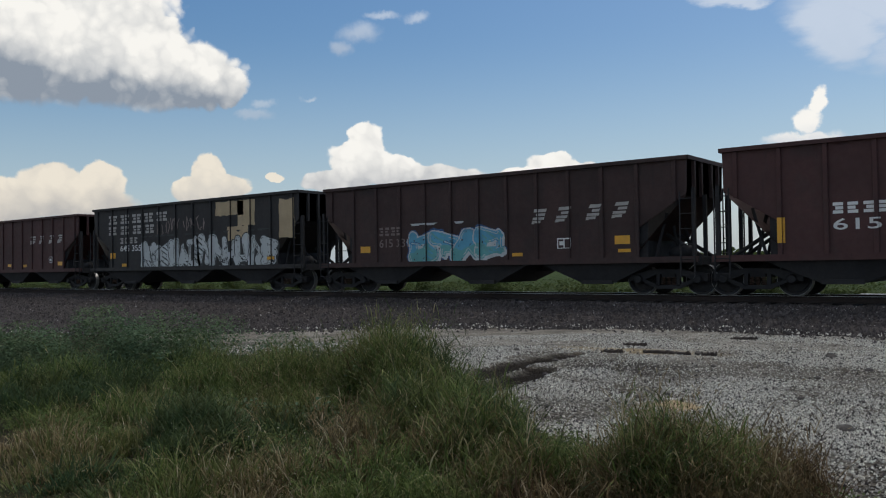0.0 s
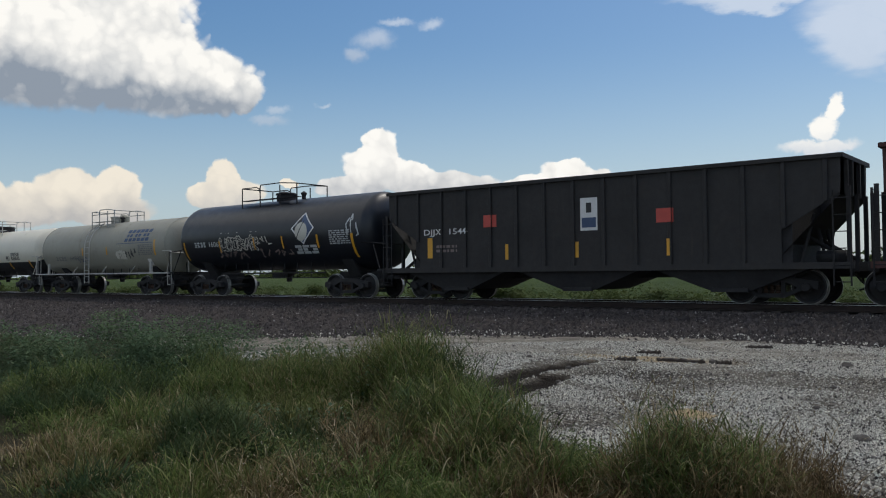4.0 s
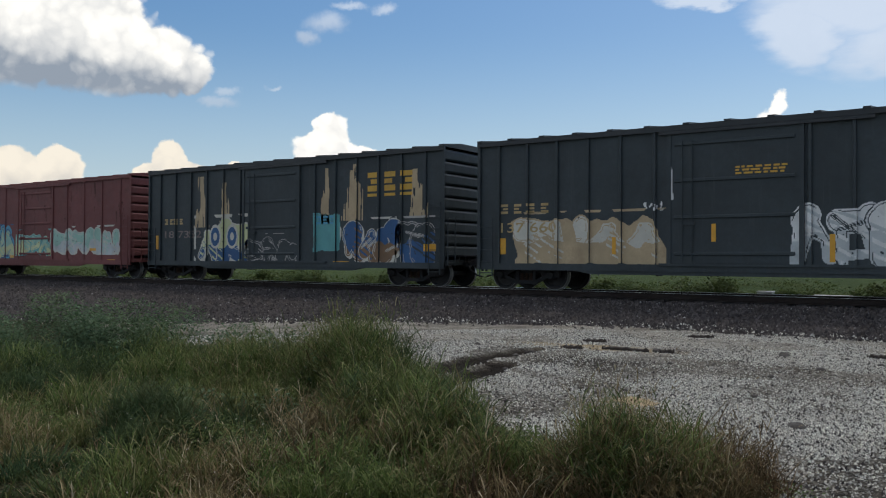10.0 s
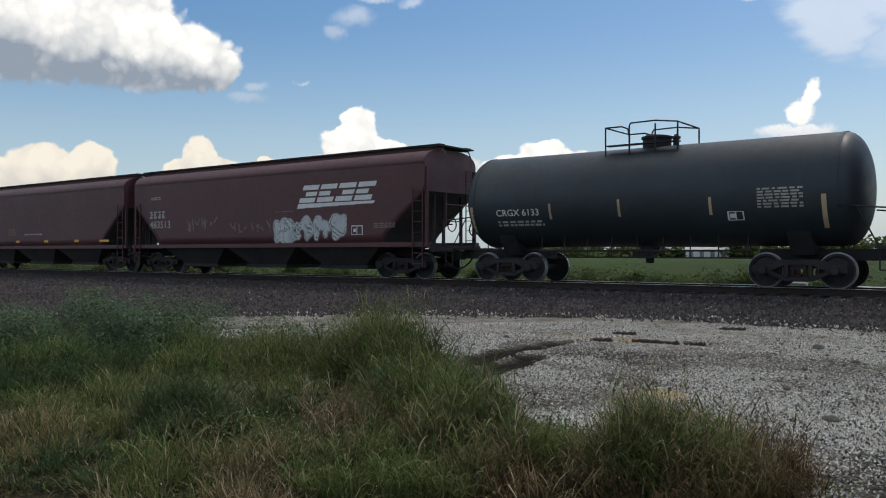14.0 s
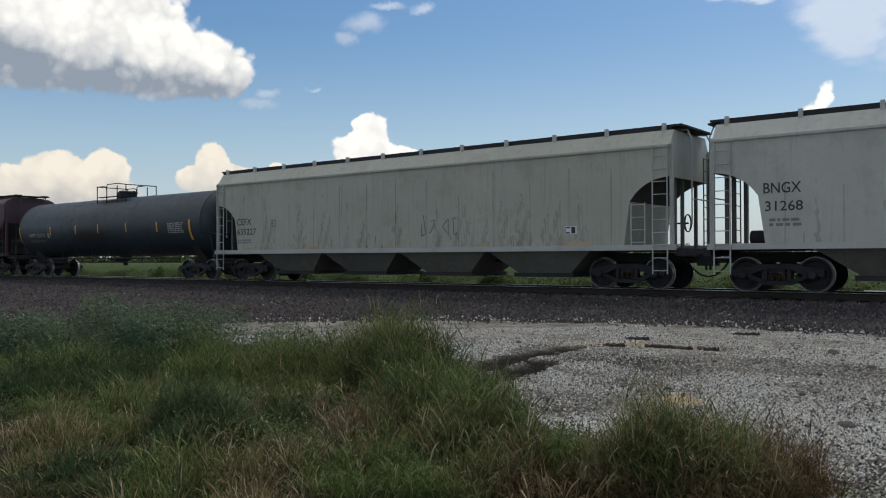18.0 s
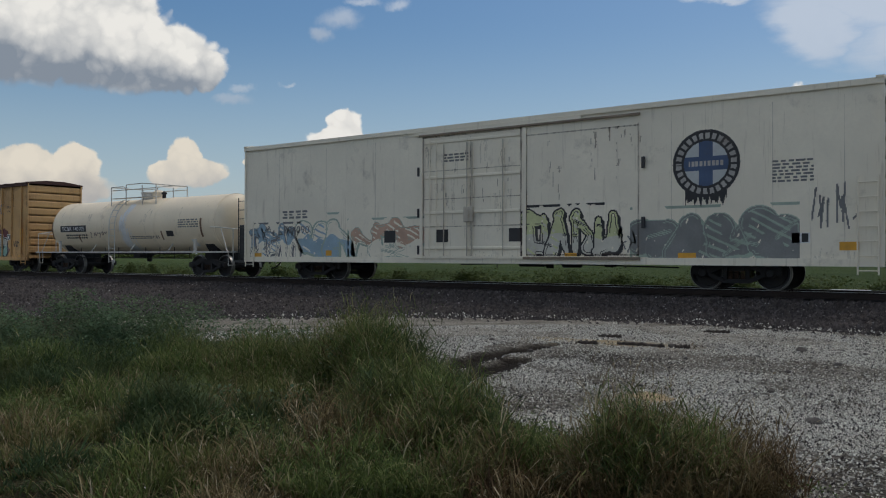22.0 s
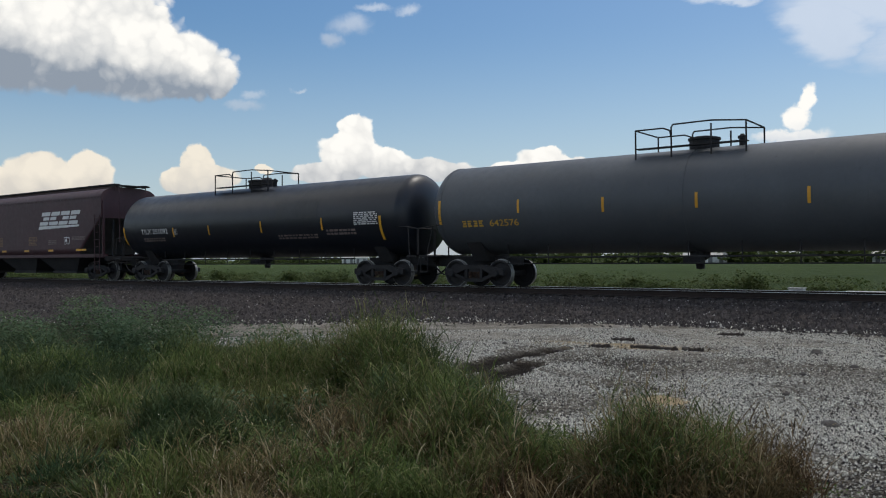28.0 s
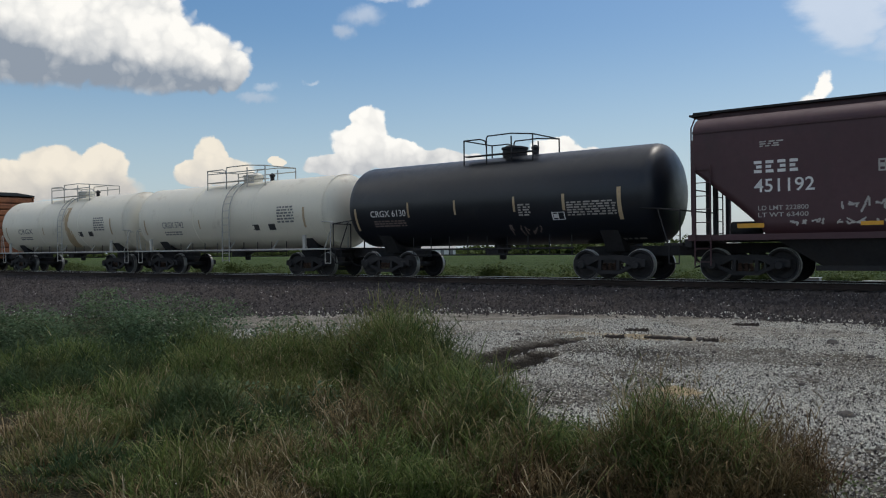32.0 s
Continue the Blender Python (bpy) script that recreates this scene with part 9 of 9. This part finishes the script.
blades("dry_grass", [(63.5, 7.8, 3.5, 1.2, 3600, 0.06, 0.30), (49.0, 5.9, 4.5, 1.0, 3800, 0.08, 0.34), (41, 5.9, 5.0, 0.7, 1800, 0.08, 0.36), (31, 5.5, 5, 0.5, 900, 0.08, 0.36), (54, 8.6, 6, 1.6, 1600, 0.12, 0.36), (22, 5.4, 5, 0.4, 1000, 0.10, 0.42), (59, 5.8, 4, 0.7, 1500, 0.05, 0.22), (35, 6.0, 4.5, 0.8, 1600, 0.15, 0.5), (24, 5.6, 5.0, 0.5, 1400, 0.15, 0.5), (43, 8.0, 4.0, 1.0, 1300, 0.2, 0.55), (18, 5.6, 3.0, 0.5, 600, 0.15, 0.5)],
       DRY_G, "dry straw-coloured grass low on the verge", 24, width=(0.0016, 0.0038), bend=1.1, tuft=12)
blades("brown_grass", [(43.5, 6.6, 3, 0.9, 2600, 0.06, 0.36), (22, 5.4, 6, 0.5, 2000, 0.10, 0.44), (61, 6.3, 5, 1.2, 2200, 0.04, 0.2), (15.6, 5.7, 2.4, 0.5, 800, 0.12, 0.52), (33, 5.6, 4, 0.5, 1300, 0.08, 0.36), (13.2, 5.5, 2.0, 0.5, 240, 0.08, 0.30), (37, 6.6, 4.0, 0.9, 2200, 0.15, 0.45), (24, 5.5, 4.5, 0.5, 1100, 0.12, 0.36), (30, 5.7, 3.5, 0.5, 900, 0.10, 0.34), (42, 7.5, 2.5, 0.8, 1500, 0.2, 0.5), (42.0, 9.6, 3.0, 0.7, 700, 0.5, 0.85)],
       BROWN_G, "brown withered grass low on the verge", 25, width=(0.0018, 0.004), bend=1.0, tuft=16)
blades("tan_seed_grass", [(40.6, 8.9, 2.6, 1.0, 1700, 0.50, 0.92), (43.0, 9.6, 3.0, 1.0, 1300, 0.5, 0.85), (47, 10.4, 4, 1.3, 700, 0.35, 0.62), (22.5, 5.7, 4.5, 0.5, 500, 0.35, 0.62), (35, 6.3, 3, 0.6, 300, 0.35, 0.64)],
       OLIVE_G, "tall thin grass with tan seed heads", 33, width=(0.0011, 0.002), bend=0.7, tuft=5, head=0.9)
blades("seed_stems", [(40.8, 8.8, 3.8, 1.2, 420, 0.6, 0.96), (47, 10.2, 5, 1.6, 300, 0.4, 0.70), (43, 6.9, 5, 0.9, 260, 0.3, 0.62), (35, 6.1, 3.5, 0.6, 150, 0.35, 0.66), (22, 5.7, 5, 0.5, 330, 0.40, 0.76), (15.5, 5.7, 2.0, 0.4, 90, 0.25, 0.58), (57, 8.0, 7, 2.4, 300, 0.2, 0.45), (50, 6.0, 6, 0.8, 260, 0.2, 0.48)],
       DRY_G, "thin straw-coloured stems with drooping seed heads", 31, width=(0.0016, 0.0028), bend=0.8, tuft=3, head=0.75)
leaves("leafy_weeds", [(59.5, 13.9, 2.3, 1.0, 1.15, 24000), (54.8, 13.7, 1.5, 0.8, 1.05, 14000), (64.5, 13.6, 2.4, 1.0, 1.15, 19000), (46.8, 12.0, 0.5, 0.4, 0.62, 1800), (49.5, 12.6, 0.4, 0.3, 0.6, 900), (39.6, 9.2, 0.45, 0.6, 0.75, 1600), (51.0, 8.2, 0.5, 0.4, 0.30, 700), (43.5, 11.2, 0.25, 0.25, 0.9, 420)],
       WEED_G, "dark leafy weeds growing along the bank", 26, (0.02, 0.055))
leaves("verge_weeds", [(az, d, 0.55 + 0.3 * math.sin(az), 0.45, 0.22 + 0.14 * math.sin(az * 3.1 + d), 2000) for az, d in ((63, 9.0), (60, 8.0), (57, 9.8), (54, 10.4), (50.5, 9.6), (48, 8.6), (47, 10.6), (44.5, 9.4), (39.5, 6.6), (36, 7.0), (33.5, 6.4), (29, 6.1), (25.5, 5.9), (21.5, 5.9), (51, 6.6), (56, 6.4), (40.5, 9.6), (38, 8.2))],
       VERGE_G, "small-leaved green weeds among the grass", 32, (0.012, 0.030))
leaves("pale_seed_heads", [(45, 7.0, 3.5, 2.2, 0.6, 160), (55, 11, 4, 3, 0.8, 140), (24, 5.7, 1.0, 0.5, 0.5, 90), (50, 6.0, 3.0, 1.0, 0.4, 160), (60, 13, 3, 2, 1.2, 70), (40, 8.6, 1.2, 0.8, 0.9, 110), (35, 6.2, 1.2, 0.6, 0.5, 110)], SEED_W, "scattered pale seed heads and small flowers", 27, (0.006, 0.016), "seed heads")


blades("verge_turf", [(az, 3.2, 22, 1.5, 1500, 0.03, 0.14) for az in (-120, -80, -40, 40, 80, 120, 160, 200)], OLIVE_G, "short trodden turf round the standing place", 34, width=(0.002, 0.004), bend=1.0, tuft=10)


def plain(x, y):
    return x, y


leaves("field_weeds", [(x + 0.8 * math.sin(x * 5), 31.0 + 2.2 * math.sin(x * 1.7), 1.15, 0.7, 0.5 + 0.6 * math.sin(x * 0.9) ** 2, 2600) for x in [-74 + i * 2.1 for i in range(40)]], FIELD_G, "dark green weeds and bushes beyond the track", 28, (0.06, 0.15), "weeds", plain)
leaves("field_tufts", [(x, 41 + 9 * math.sin(x * 2.3), 3.4, 1.8, 0.5 + 0.3 * math.sin(x) ** 2, 900) for x in [-110 + i * 3.6 for i in range(36)]], FIELD_G, "dark green bushy tufts in the field", 29, (0.08, 0.20), "weeds", plain)
leaves("distant_trees", [(az, 330 + 30 * math.sin(az), 16, 10, 5.5 + 2.2 * math.sin(az * 1.9), 1500) for az in [6 + i * 2.4 for i in range(12)]] + [(az, 430, 20, 10, 4.5 + 1.5 * math.sin(az * 2.9), 900) for az in [36 + i * 3.5 for i in range(11)]],
       FIELD_G, "low line of dark green trees on the horizon", 30, (1.2, 2.6), "trees")


# ---- small things beyond the track ----
METAL_W = shader("white_metal", (0.62, 0.62, 0.60), 0.5, 0, 0.1, 6, streak=0.2)
for x, w, h, label in ((-6.3, 0.42, 0.27, "small white equipment box on the ballast by the far rail"), (-4.5, 0.95, 0.20, "low pale metal cover beside the far rail"), (-5.35, 0.4, 0.17, "low pale metal cover beside the far rail")):
    ob = tagged(new("track_box"), label, "equipment box", "boxes by the rail")
    part("case", solid(-w / 2, w / 2, -0.16, 0.16, 0, h, bevel=0.015), METAL_W, ob)
    part("lid", solid(-w / 2 - 0.015, w / 2 + 0.015, -0.175, 0.175, h, h + 0.025, bevel=0.008), METAL_W, ob)
    ob.location = (x, 25.35, 0.362)
for i, (az, d, w) in enumerate(((19.5, 300, 14), (21.8, 310, 9), (24.2, 320, 12), (38.2, 310, 13), (43.0, 330, 10), (8.5, 290, 12))):
    x, y = at(az, d)
    ob = tagged(new("farm_shed"), "long low white shed far across the field", "shed", "sheds on the horizon")
    part("wall", solid(-w / 2, w / 2, -3, 3, 0, 2.6), METAL_W, ob)
    bm = bmesh.new()
    swept(bm, [(-3.3, 2.6), (3.3, 2.6), (0, 3.6)], -w / 2 - 0.3, w / 2 + 0.3)
    part("roof", bm, TRIM_GREY, ob)
    for k in range(4):
        part("door", solid(-w / 2 + w * (k + 0.3) / 4, -w / 2 + w * (k + 0.7) / 4, -3.05, -3.0, 0, 2.1), GREY_P, ob)
    ob.matrix_basis = pose(x, y, height(x, y), 0, 0, az)

# ---- what moves ----
def motions():
    for car in cars:
        u = where[car.name]
        walk(car, [(t, pose(u + s, TRACK_Y, RAIL_Z)) for t, s in TRAIN])
    # all wheels turn alike, by the way gone over their radius
    ts, ss = [t for t, _ in TRAIN], [s for _, s in TRAIN]
    rows = [(i / FPS, Matrix.Rotation(float(np.interp(i / FPS, ts, ss)) / AXLE_R, 4, "Y")) for i in range(32 * FPS + 1)]
    walk(wheels[0], rows)
    keys = wheels[0].animation_data
    for w in wheels[1:]:
        w.rotation_mode = "QUATERNION"
        w.animation_data_create()
        w.animation_data.action = keys.action
        w.animation_data.action_slot = keys.action_slot


motions()
